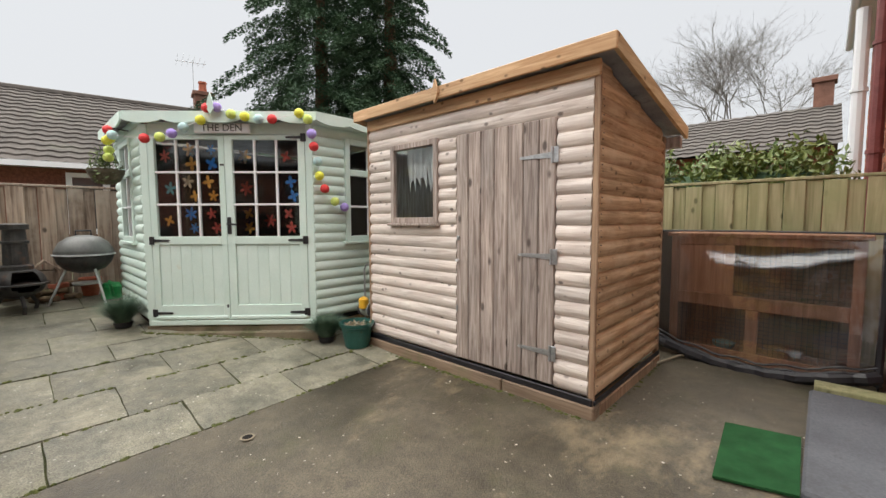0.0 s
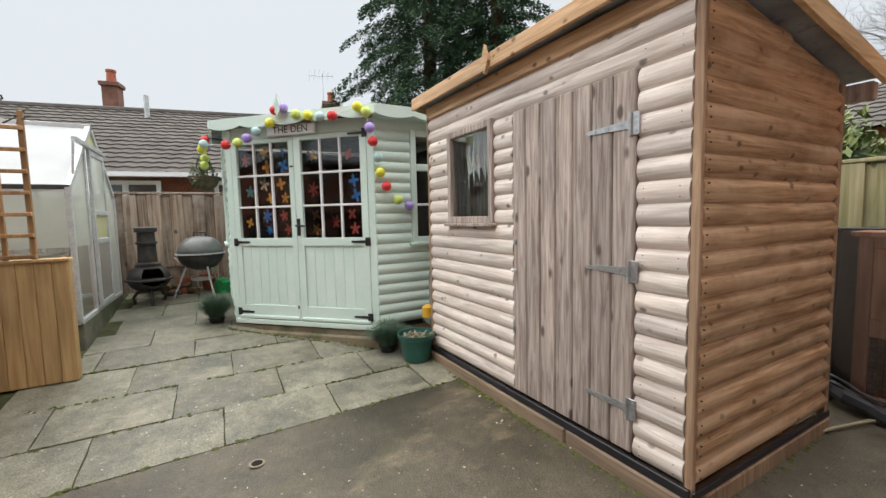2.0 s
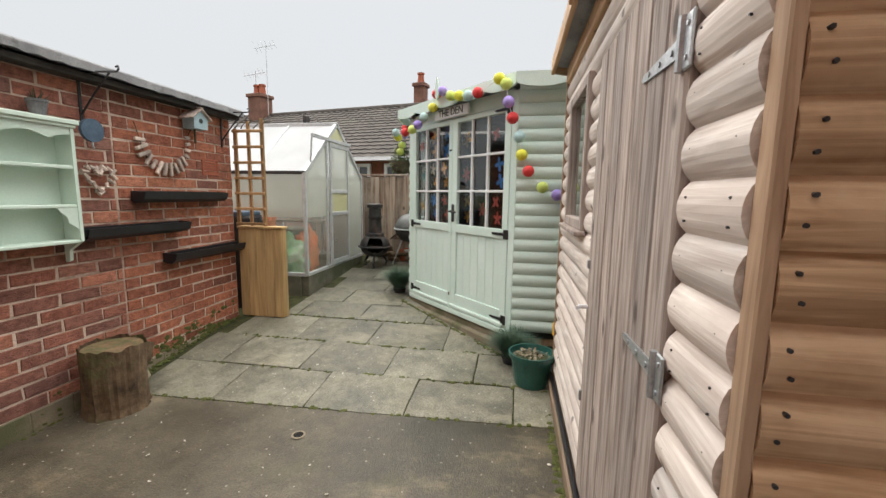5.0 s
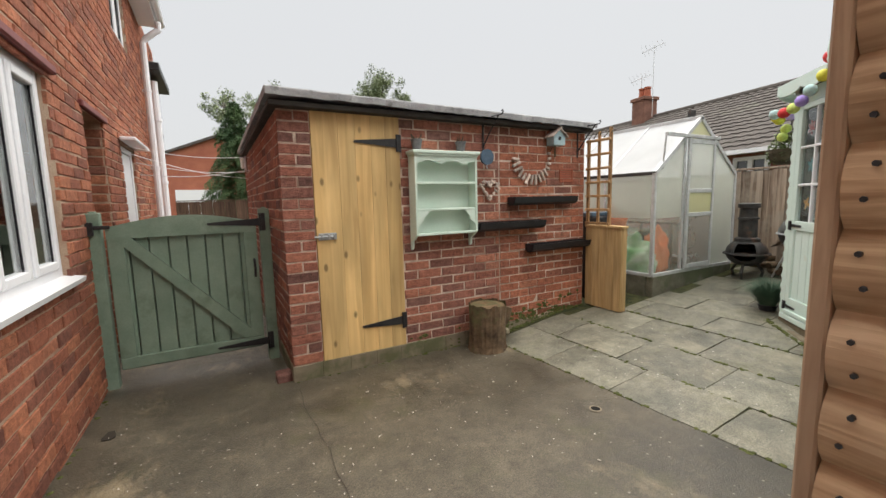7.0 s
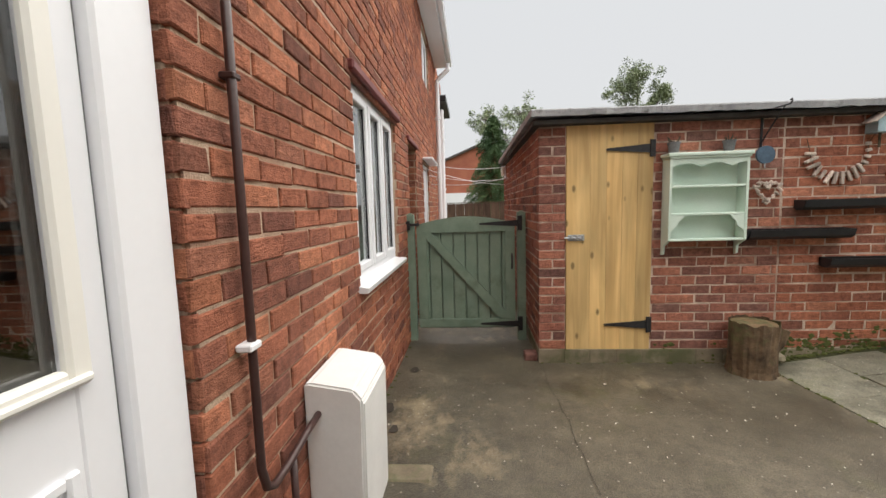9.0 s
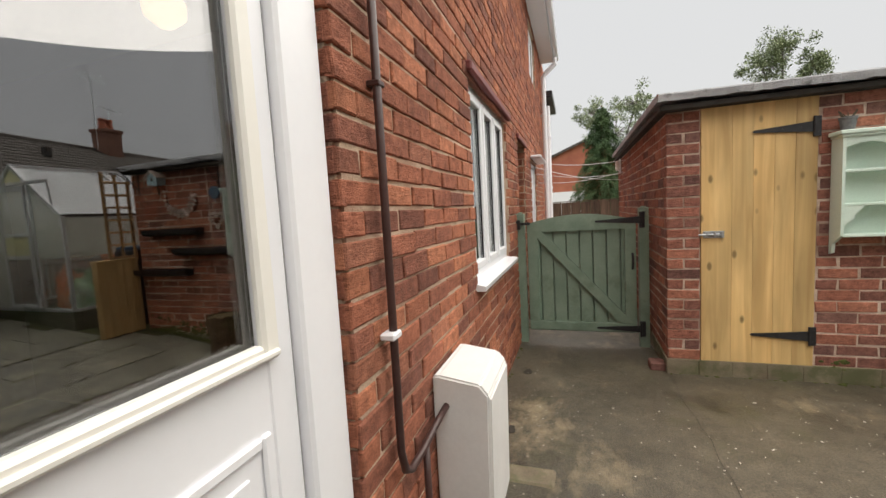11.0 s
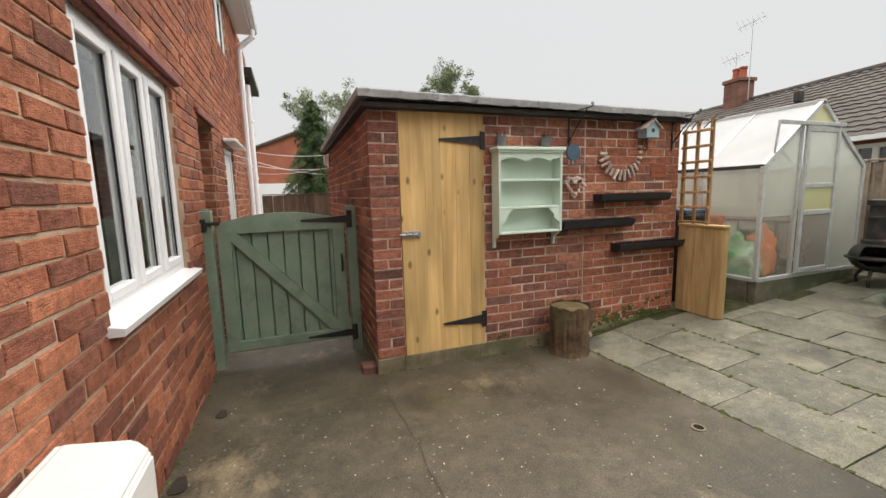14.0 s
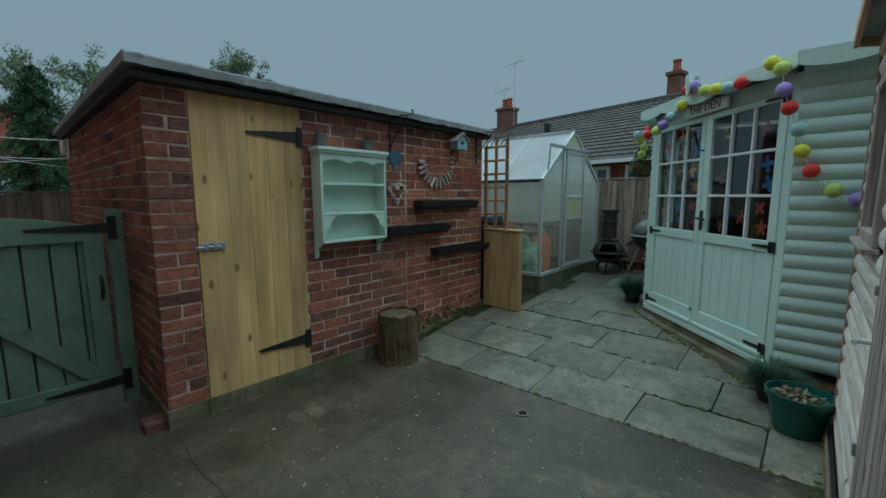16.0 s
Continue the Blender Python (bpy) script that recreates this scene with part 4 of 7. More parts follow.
scallop("fascia", FR @ pose(-0.10, -0.09, 1.975), L_ + 0.20)
scallop("fascia", facing(-3.095, 4.235, 90) @ pose(0, 0, 1.975), 1.36)
scallop("fascia", facing(-5.45, 3.095, 0) @ pose(0, 0, 1.975), 1.19)
bm = bmesh.new()
ring = [(-3.11, 4.23), (-3.11, 5.58), (-5.46, 5.58), (-5.46, 3.11), (-4.24, 3.11)]
lo, hi_ = [bm.verts.new((x, y, 2.045)) for x, y in ring], [bm.verts.new((x, y, 2.062)) for x, y in ring]
apex = bm.verts.new((-4.35, 4.35, 2.2))
bm.faces.new(lo)
for i in range(5):
    bm.faces.new((lo[i], hi_[i], hi_[(i + 1) % 5], lo[(i + 1) % 5]))
    bm.faces.new((hi_[i], apex, hi_[(i + 1) % 5]))
bmesh.ops.recalc_face_normals(bm, faces=bm.faces[:])
part("roof", bm, FELT, SH)


def side_window(at):
    w = part("window_frame", boxes((0, 0.05, -0.03, 0.02, 0, 0.96), (0.49, 0.54, -0.03, 0.02, 0, 0.96), (0.05, 0.49, -0.03, 0.02, 0, 0.05), (0.05, 0.49, -0.03, 0.02, 0.91, 0.96), (0.05, 0.49, -0.028, 0.018, 0.62, 0.68), (-0.03, 0.57, -0.05, 0, -0.025, 0), c=0.004, m=at), MINT, SH)
    part("glazing_bar", boxes((0.26, 0.28, -0.02, 0.01, 0.05, 0.62), (0.05, 0.49, -0.0185, 0.0085, 0.32, 0.34), (0.26, 0.28, -0.02, 0.01, 0.68, 0.91), c=0.003, m=at), UPVC, w)
    p = part("pane", boxes((0.05, 0.49, 0.002, 0.006, 0.05, 0.91), m=at), GLASS, w)
    p.visible_shadow = False


side_window(facing(-3.205, 4.585, 90) @ pose(0, 0, 0.94))
side_window(facing(-5.11, 3.215, 0) @ pose(0, 0, 0.94))


# ---- yard: garden gate ----
gate = thing("garden_gate", 0.05, 1.14, -0.05, label="closed sage-green boarded gate with curved top and diagonal brace", category="gate")
GY = 1.14
for x in (0.535, -0.535):
    part("post", boxes((x - 0.04, x + 0.04, GY - 0.04, GY + 0.04, -0.08, 1.20), (x - 0.02, x + 0.02, GY - 0.02, GY + 0.02, 1.20, 1.212), c=0.005), SAGE, gate)
bm = bmesh.new()
top = [(-0.47 + 0.94 * i / 20, GY + 0.045, 1.10 + 0.07 * math.sin(math.pi * i / 20)) for i in range(21)]
prism(bm, top + [(0.47, GY + 0.045, 1.02), (-0.47, GY + 0.045, 1.02)], (0, -0.028, 0))
part("top_rail", bm, SAGE, gate)
part("bottom_rail", boxes((-0.47, 0.47, GY + 0.017, GY + 0.045, 0.085, 0.165), c=0.004), SAGE, gate)
part("stile", boxes((0.375, 0.47, GY + 0.018, GY + 0.044, 0.165, 1.03), c=0.004), SAGE, gate)
part("stile", boxes((-0.47, -0.375, GY + 0.018, GY + 0.044, 0.165, 1.03), c=0.004), SAGE, gate)
for i in range(8):
    a = -0.462 + i * 0.1165
    part("board", boxes((a + 0.0045, a + 0.112, GY - 0.030, GY + 0.0135, 0.07, 1.05 + 0.05 * math.sin(math.pi * (i + 0.5) / 8)), c=0.003), SAGE, gate)
for i in range(1, 8):
    a = -0.462 + i * 0.1165
    part("tongue", boxes((a - 0.02, a + 0.02, GY - 0.042, GY - 0.031, 0.07, 1.05 + 0.05 * math.sin(math.pi * i / 8)), c=0.002), SAGE, gate)
bm = bmesh.new()
prism(bm, [(0.44, GY + 0.046, 1.03), (0.345, GY + 0.046, 1.035), (-0.44, GY + 0.046, 0.175), (-0.33, GY + 0.046, 0.165)], (0, -0.026, 0))
part("brace", bm, SAGE, gate)
for z in (1.095, 0.12):
    tee_hinge(gate, facing(-0.50, GY + 0.0465, 180) @ pose(0, 0, z), 0.36, IRON, 0.14, 0.03)
part("latch", boxes((0.44, 0.56, GY + 0.046, GY + 0.062, 1.09, 1.115), (0.53, 0.575, GY + 0.041, GY + 0.07, 1.05, 1.14), c=0.003), IRON, gate)
part("pull_handle", tube(bmesh.new(), [(-0.44, GY + 0.045, 0.80), (-0.44, GY + 0.075, 0.785), (-0.44, GY + 0.08, 0.72), (-0.44, GY + 0.045, 0.66)], 0.009, 8), IRON, gate)

# ---- meter box and pipe ----
mb = thing("meter_box", 0.46, 3.52, -0.02, label="white plastic gas meter box on the brick wall", category="meter box")
bm = bmesh.new()
prism(bm, [(0.556, 3.712, -0.03), (0.556, 3.712, 0.648), (0.535, 3.712, 0.653), (0.375, 3.712, 0.628), (0.342, 3.712, 0.588), (0.355, 3.712, -0.03)], (0, -0.375, 0))
bmesh.ops.bevel(bm, geom=bm.edges[:], offset=0.008, segments=2, affect="EDGES")
part("body", bm, BOXWHITE, mb)
bm = bmesh.new()
prism(bm, [(0.353, 3.70, 0.03), (0.343, 3.70, 0.572), (0.3365, 3.70, 0.572), (0.3465, 3.70, 0.03)], (0, -0.351, 0))
part("door", bm, BOXWHITE, mb)
pp = thing("gas_pipe", 0.53, 4.03, 0.5, label="thin brown pipe clipped to the brick wall", category="pipe")
part("riser", tube(bmesh.new(), [(0.535, 4.045, 3.8), (0.535, 4.05, 1.2), (0.535, 4.052, 0.56), (0.533, 4.035, 0.495), (0.53, 4.0, 0.475), (0.522, 3.93, 0.488), (0.51, 3.80, 0.525), (0.505, 3.70, 0.54)], 0.0125, 10), PIPE_BROWN, pp, smooth=True)
part("lower_pipe", tube(bmesh.new(), [(0.525, 3.885, 0.50), (0.525, 3.885, -0.03)], 0.012, 10), PIPE_BROWN, pp, smooth=True)
part("clip", boxes((0.515, 0.56, 4.035, 4.09, 0.905, 0.925), c=0.004), UPVC, pp, "white plastic clip")
for z in (1.6, 2.2):
    part("clip", boxes((0.52, 0.56, 4.03, 4.066, z, z + 0.016), c=0.003), PIPE_BROWN, pp)
setting(part("pavement_step", boxes((0.10, 0.556, 4.45, 5.75, -0.02, 0.085), c=0.012), surface("grey rubber step", (0.095, 0.10, 0.112), (0.15, 0.157, 0.175), 3, 0.7, 0.3, 90, (0.06, 0.06, 0.06), 0.66, 6)), "flat grey doorstep with dark blotches", "step")
setting(part("pavement_patch", boxes((0.15, 0.556, 3.20, 3.335, -0.04, 0.012), c=0.012), PLINTH), "pale cement patch under the meter box", "pavement")
STAIN = surface("dark damp stain", (0.03, 0.026, 0.02), (0.05, 0.043, 0.034), 9, 0.5, 0.3)
for x, y, r in ((0.42, 1.93, 0.05), (0.50, 2.60, 0.06), (0.414, 2.865, 0.04)):
    bm = bmesh.new()
    pts = [(x + r * 0.6 * math.cos(a) * (1 + 0.25 * math.sin(3 * a)), y + r * 1.3 * math.sin(a) * (1 + 0.2 * math.cos(2 * a)), ground_z(x, y) + 0.0065) for a in [2 * math.pi * i / 18 for i in range(18)]]
    prism(bm, pts, (0, 0, 0.0015))
    tagged(part("damp_stain", bm, STAIN), "dark damp spot on the concrete", "stain")
bm = bmesh.new()
walk_ = [(-0.61, 1.90), (-0.605, 2.02), (-0.588, 2.18), (-0.592, 2.34), (-0.606, 2.5), (-0.598, 2.62), (-0.614, 2.74), (-0.592, 2.95), (-0.60, 3.1), (-0.588, 3.25), (-0.592, 3.4)]
for (xa, ya), (xb, yb) in zip(walk_, walk_[1:]):
    side = Vector((yb - ya, xa - xb, 0)).normalized() * 0.0014
    bm.faces.new([bm.verts.new(Vector((px, py, ground_z(px, py) + 0.0065)) + side * k) for px, py, k in ((xa, ya, -1), (xb, yb, -1), (xb, yb, 1), (xa, ya, 1))])
tagged(part("crack", bm, STAIN), "thin dark crack running across the concrete", "crack")
bm = bmesh.new()
chip = random.Random(52)
for _ in range(900):
    x, y = chip.uniform(-3.9, 0.5), chip.uniform(1.3, 6.0)
    if noise.noise((x * 0.9, y * 0.9, 7.0)) < chip.uniform(-0.5, 0.35) or (x < -2.7 and y > 3.6 + (x + 4.2) * 0.6) or (y < 1.86 and x < -0.5) or (y > 4.5 and x < -0.75):
        continue
    q = chip.uniform(0.0016, 0.0045) * (1.7 if chip.random() < 0.06 else 1)
    m_ = Matrix.Translation((x, y, ground_z(x, y) + 0.006)) @ Euler((chip.uniform(-0.3, 0.3), chip.uniform(-0.3, 0.3), chip.uniform(0, 6))).to_matrix().to_4x4() @ Matrix.Diagonal((q * chip.uniform(1, 2.2), q, q * 0.5, 1))
    bmesh.ops.create_icosphere(bm, subdivisions=1, radius=1, matrix=m_)
tagged(part("grit", bm, GRIT), "pale grit and specks scattered over the yard", "grit", "", "stuff")
dc = thing("drain_hole", -2.039, 3.197, 0, label="small round rusty drain hole in the concrete", category="drain")
bm = bmesh.new()
for i in range(20):
    a0, a1 = 2 * math.pi * i / 20, 2 * math.pi * (i + 1) / 20
    q = [bm.verts.new((-2.039 + r * math.cos(a), 3.197 + r * math.sin(a), z)) for r, z, a in ((0.036, 0.006, a0), (0.036, 0.006, a1), (0.026, 0.007, a1), (0.026, 0.007, a0))]
    bm.faces.new(q)
part("rim", bm, CONCRETE_PALE, dc)
# flat disc, near-black for the unlit depth of the hole
part("hole", lathe(bmesh.new(), -2.039, 3.197, [(0.026, 0.0045), (0.026, 0.0055)], 20), surface("unlit hole black", (0.004, 0.004, 0.004), (0.01, 0.008, 0.006), 9, 0.9, 0.1), dc)
lb_ = tagged(part("loose_brick", boxes((-0.60, -0.49, 1.60, 1.72, -0.06, 0.01), c=0.008), BRICK_OLD), "single loose red brick on the concrete", "brick")


# ---- things on the outbuilding wall ----
WY = 1.757
shelf = thing("wall_shelf", -1.9, WY, 0.97, label="mint-painted wooden plate rack hung on the brick wall", category="shelf")
x0, x1, yb, yf = -2.122, -1.552, WY + 0.004, WY + 0.125
part("back_panel", boxes((x0 + 0.018, x1 - 0.018, yb, yb + 0.01, 0.963, 1.578)), MINT_SHELF, shelf)
for x in (x0, x1 - 0.018):
    bm = bmesh.new()
    prism(bm, [(x, yb, 0.838), (x, yb + 0.03, 0.848), (x, yb + 0.035, 0.908), (x, yf, 0.963), (x, yf, 1.588), (x, yb, 1.588)], (0.018, 0, 0))
    part("side_panel", bm, MINT_SHELF, shelf)
part("cornice", boxes((x0 - 0.02, x1 + 0.02, yb, yf + 0.02, 1.593, 1.618), (x0 - 0.008, x1 + 0.008, yb, yf + 0.01, 1.576, 1.593), c=0.004), MINT_SHELF, shelf)
for z in (0.963, 1.158, 1.368):
    part("shelf_board", boxes((x0 + 0.018, x1 - 0.018, yb + 0.01, yf - 0.004, z - 0.009, z + 0.009), c=0.003), MINT_SHELF, shelf)
bm = bmesh.new()
low = lambda k: 1.513 + 0.028 * abs(math.cos(math.pi * 2.5 * k / 40))
for i in range(40):
    ua, ub = x0 + 0.019 + (x1 - x0 - 0.038) * i / 40, x0 + 0.019 + (x1 - x0 - 0.038) * (i + 1) / 40
    prism(bm, [(ua, yf - 0.003, low(i)), (ub, yf - 0.003, low(i + 1)), (ub, yf - 0.003, 1.575), (ua, yf - 0.003, 1.575)], (0, -0.012, 0))
bmesh.ops.remove_doubles(bm, verts=bm.verts[:], dist=0.0004)
part("valance", bm, MINT_SHELF, shelf)
for s, x in ((1, x0 + 0.018), (-1, x1 - 0.018)):
    part("bracket", prism(bmesh.new(), [(x, yf - 0.004, 1.148), (x + s * 0.10, yf - 0.004, 1.148), (x + s * 0.085, yf - 0.004, 1.128), (x + s * 0.055, yf - 0.004, 1.098), (x + s * 0.05, yf - 0.004, 1.068), (x + s * 0.02, yf - 0.004, 1.048), (x, yf - 0.004, 1.028)], (0, -0.012, 0)), MINT_SHELF, shelf)
POT_GREY = surface("grey zinc pot", (0.10, 0.105, 0.11), (0.2, 0.205, 0.21), 14, 0.6, 0.3)
DRY = surface("dry stems", (0.05, 0.045, 0.03), (0.14, 0.115, 0.075), 20, 0.9, 0.2)
for x in (-1.60, -2.00):
    t = thing("small_pot", x, WY + 0.07, 1.618, label="small grey pot with a withered plant on the rack", category="plant pot", group="pots on the rack")
    part("pot", lathe(bmesh.new(), x, WY + 0.07, [(0.032, 1.619), (0.042, 1.688), (0.046, 1.690), (0.046, 1.703), (0.038, 1.703), (0.036, 1.678)], 16), POT_GREY, t)
    bm = bmesh.new()
    r_ = random.Random(int(-x * 100))
    for i in range(14):
        a_, l_ = r_.uniform(0, 6.28), r_.uniform(0.03, 0.06)
        tube(bm, [(x, WY + 0.07, 1.678), (x + l_ * 0.6 * math.cos(a_), WY + 0.07 + l_ * 0.6 * math.sin(a_), 1.708), (x + l_ * math.cos(a_), WY + 0.07 + l_ * math.sin(a_), 1.718 + r_.uniform(-0.02, 0.04))], 0.005, 5, 0.002)
    part("stems", bm, DRY, t)
for a, b, z in ((-2.535, -3.32, 1.20), (-2.158, -2.905, 0.983), (-2.745, -3.525, 0.757)):
    t = thing("trough_planter", (a + b) / 2, WY + 0.05, z, label="long black plastic trough planter fixed to the brick wall", category="planter", group="wall troughs")
    bm = bmesh.new()
    prof = [(0.0, 0.065), (0.0, 0.0), (0.03, -0.012), (0.07, -0.012), (0.10, 0.01), (0.115, 0.06), (0.105, 0.06), (0.09, 0.016), (0.066, 0.0), (0.034, 0.0), (0.01, 0.01), (0.01, 0.065)]
    prism(bm, [(b, WY + 0.004 + p, z + q - 0.02) for p, q in prof], (a - b, 0, 0))
    part("gutter", bm, BLACKPLASTIC, t)
    for x in (a, b + 0.006):
        part("end_cap", prism(bmesh.new(), [(x, WY + 0.004 + p, z + q - 0.02) for p, q in prof[:6]], (-0.006, 0, 0)), BLACKPLASTIC, t)
    part("soil", boxes((b + 0.01, a - 0.01, WY + 0.016, WY + 0.10, z, z + 0.018)), SOIL, t)
for x, y in ((-2.27, WY), (-3.42, WY)):
    t = thing("hanging_bracket", x, y, 1.7, label="black iron hanging bracket on the brick wall", category="bracket", group="iron brackets")
    bm = bmesh.new()
    box(bm, x - 0.009, x + 0.009, y, y + 0.008, 1.62, 1.93, 0.002)
    tube(bm, [(x, y + 0.006, 1.915), (x - 0.02, y + 0.25, 1.915), (x - 0.02, y + 0.265, 1.93), (x - 0.02, y + 0.26, 1.945), (x - 0.02, y + 0.245, 1.94)], 0.006, 6)
    tube(bm, [(x, y + 0.006, 1.68), (x - 0.01, y + 0.1, 1.80), (x - 0.02, y + 0.2, 1.912)], 0.006, 6)
    part("bracket", bm, IRON, t)
BLUEGREY = surface("blue-grey enamel", (0.05, 0.085, 0.13), (0.10, 0.16, 0.23), 10, 0.5, 0.2)
t = thing("enamel_plaque", -2.20, WY, 1.6, label="round blue-grey enamel plaque hung on the wall", category="plaque")
bm = bmesh.new()
tube(bm, [(-2.245, WY + 0.085, 1.585), (-2.245, WY + 0.105, 1.585)], 0.065, 22)
tube(bm, [(-2.255, WY + 0.001, 1.63), (-2.25, WY + 0.09, 1.63)], 0.005, 6)
part("disc", bm, BLUEGREY, t)
part("hook", tube(bmesh.new(), [(-2.245, WY + 0.095, 1.53), (-2.24, WY + 0.1, 1.50), (-2.245, WY + 0.102, 1.485)], 0.005, 6), ZINC, t)
DRIFT = wood("driftwood", (0.42, 0.34, 0.29), (0.78, 0.68, 0.61), "z", 40, False, 0.85)
t = thing("driftwood_heart", -2.345, WY, 1.33, label="heart-shaped wreath of pale driftwood pieces", category="wreath")
r_ = random.Random(11)
for i in range(22):
    a_ = 2 * math.pi * i / 22
    hx, hz = 0.0052 * 16 * math.sin(a_) ** 3, 0.0052 * (13 * math.cos(a_) - 5 * math.cos(2 * a_) - 2 * math.cos(3 * a_) - math.cos(4 * a_))
    c = Vector((-2.325 + hx * 1.0, WY + 0.018 + r_.uniform(0, 0.02), 1.32 + hz))
    d = Vector((r_.uniform(-1, 1), r_.uniform(-0.3, 0.3), r_.uniform(-1, 1))).normalized() * r_.uniform(0.014, 0.026)
    part("driftwood", tube(bmesh.new(), [c - d, c, c + d], 0.013, 6, 0.008), DRIFT, t)
t = thing("driftwood_garland", -2.88, WY, 1.5, label="hanging garland of pale driftwood pieces on a string", category="garland")
pts = []
for i in range(15):
    s = i / 14
    x = -2.825 + 0.205 * math.cos(math.pi * (0.02 + 1.06 * s))
    z = 1.60 - 0.20 * math.sin(math.pi * (0.02 + 1.06 * s))
    pts.append(Vector((x, WY + 0.018, z)))
part("string", tube(bmesh.new(), [(-2.60, WY + 0.004, 1.70)] + pts + [(-3.12, WY + 0.004, 1.78)], 0.0025, 5), DRY, t)
for i, c in enumerate(pts):
    tilt = math.pi * (0.02 + 1.06 * i / 14) + r_.uniform(-0.25, 0.25)
    d = Vector((math.cos(tilt), 0, -math.sin(tilt))) * r_.uniform(0.036, 0.052)
    if i > 10:
        d *= 0.5
    part("driftwood", boxes((-0.0115, 0.0115, -0.012, 0.012, -d.length, d.length), c=0.005, m=Matrix.Translation(c) @ d.to_track_quat("Z", "Y").to_matrix().to_4x4()), DRIFT, t)
t = thing("bird_house", -3.07, WY, 1.78, label="small pale-blue wooden bird house on the brick wall", category="bird house")
PALEBLUE = surface("pale blue paint", (0.32, 0.45, 0.50), (0.42, 0.55, 0.60), 8, 0.6, 0.15)
bm = bmesh.new()
hb = [(-3.14, 0, 1.720), (-3.0, 0, 1.720), (-3.0, 0, 1.800), (-3.07, 0, 1.860), (-3.14, 0, 1.800)]
prism(bm, [(p[0], WY + 0.01, p[2]) for p in hb], (0, 0.10, 0))
part("body", bm, PALEBLUE, t)
for s in (-1, 1):
    for k in range(3):
        u0, u1 = k / 3, (k + 1) / 3 + 0.08
        a_, b_ = Vector((-3.07 + s * 0.10 * (1 - u1), 0, 1.855 - 0.075 * (1 - u1) + 0.012)), Vector((-3.07 + s * 0.10 * (1 - u0), 0, 1.855 - 0.075 * (1 - u0) + 0.008))
        part("roof_slat", prism(bmesh.new(), [(a_.x, WY + 0.005, a_.z), (b_.x, WY + 0.005, b_.z), (b_.x, WY + 0.005, b_.z + 0.008), (a_.x, WY + 0.005, a_.z + 0.008)], (0, 0.125, 0)), DRIFT, t)
# no opening is cut: a black disc gives the dark of the hole
part("entrance", tube(bmesh.new(), [(-3.07, WY + 0.109, 1.780), (-3.07, WY + 0.113, 1.780)], 0.018, 14), IRON, t)
part("perch", tube(bmesh.new(), [(-3.07, WY + 0.05, 1.720), (-3.07, WY + 0.05, 1.615)], 0.009, 6), DRY, t)
TERRA = surface("red clay", (0.32, 0.09, 0.05), (0.44, 0.14, 0.08), 9, 0.8, 0.2)
t = thing("air_vent", -3.27, WY, 1.46, label="red clay air brick with slots in the wall", category="vent")
part("frame", boxes((-3.36, -3.18, WY - 0.01, WY + 0.006, 1.380, 1.395), (-3.36, -3.18, WY - 0.01, WY + 0.006, 1.495, 1.510), (-3.36, -3.345, WY - 0.01, WY + 0.006, 1.395, 1.495), (-3.195, -3.18, WY - 0.01, WY + 0.006, 1.395, 1.495), c=0.002), TERRA, t)
for i in range(5):
    part("slat", boxes((-3.345, -3.195, WY - 0.008, WY + 0.004, 1.398 + i * 0.02, 1.411 + i * 0.02)), TERRA, t)
# log
BARK = surface("mossy bark", (0.055, 0.036, 0.022), (0.20, 0.135, 0.08), 11, 0.95, 1.0, 45, (0.10, 0.11, 0.045), 0.58, 6)
ENDGRAIN = surface("cut wood top", (0.12, 0.075, 0.04), (0.26, 0.165, 0.09), 14, 0.85, 0.8, 60, (0.09, 0.10, 0.04), 0.5, 9)
log = thing("log_stump", -2.15, 1.98, -0.04, label="upright sawn log with mossy bark by the brick wall", category="log")
bm = bmesh.new()
rings = []
for k in range(9):
    z = -0.045 + 0.395 * k / 8
    ring_ = []
    for j in range(56):
        a_ = 2 * math.pi * j / 56
        r = 0.155 + 0.014 * noise.noise((math.cos(a_) * 2, math.sin(a_) * 2, z * 3)) + 0.013 * noise.noise((math.cos(a_) * 11, math.sin(a_) * 11, z * 4)) + (0.012 if k == 0 else 0)
        ring_.append(bm.verts.new((-2.15 + r * math.cos(a_), 1.965 + r * math.sin(a_), z + (0.018 * noise.noise((math.cos(a_) * 3, math.sin(a_) * 3, 5.0)) + 0.008 * noise.noise((math.cos(a_) * 11, math.sin(a_) * 11, 2.0)) + 0.006 if k == 8 else 0))))
    rings.append(ring_)
for u, v in zip(rings, rings[1:]):
    for j in range(56):
        bm.faces.new((u[j], u[(j + 1) % 56], v[(j + 1) % 56], v[j]))
part("bark", bm, BARK, log)
part("cut_top", lathe(bmesh.new(), -2.15, 1.965, [(0.148, 0.32), (0.146, 0.342), (0.09, 0.346), (0.04, 0.338)], 28), ENDGRAIN, log)
bm = tube(bmesh.new(), [(-2.27, 1.96, 0.13), (-2.33, 1.97, 0.20), (-2.365, 1.97, 0.29)], 0.055, 12, 0.042)
part("branch_stub", bm, BARK, log)
tagged(part("white_stone", lathe(bmesh.new(), -2.42, 1.86, [(0.03, 0.0), (0.045, 0.02), (0.035, 0.05), (0.012, 0.065)], 9), CONCRETE_PALE), "small pale stone at the foot of the wall", "stone")

# ---- planter with trellis ----
pl = thing("trellis_planter", -3.62, 1.98, 0.1, label="tall treated-wood planter box with a trellis above", category="planter")
n = 5
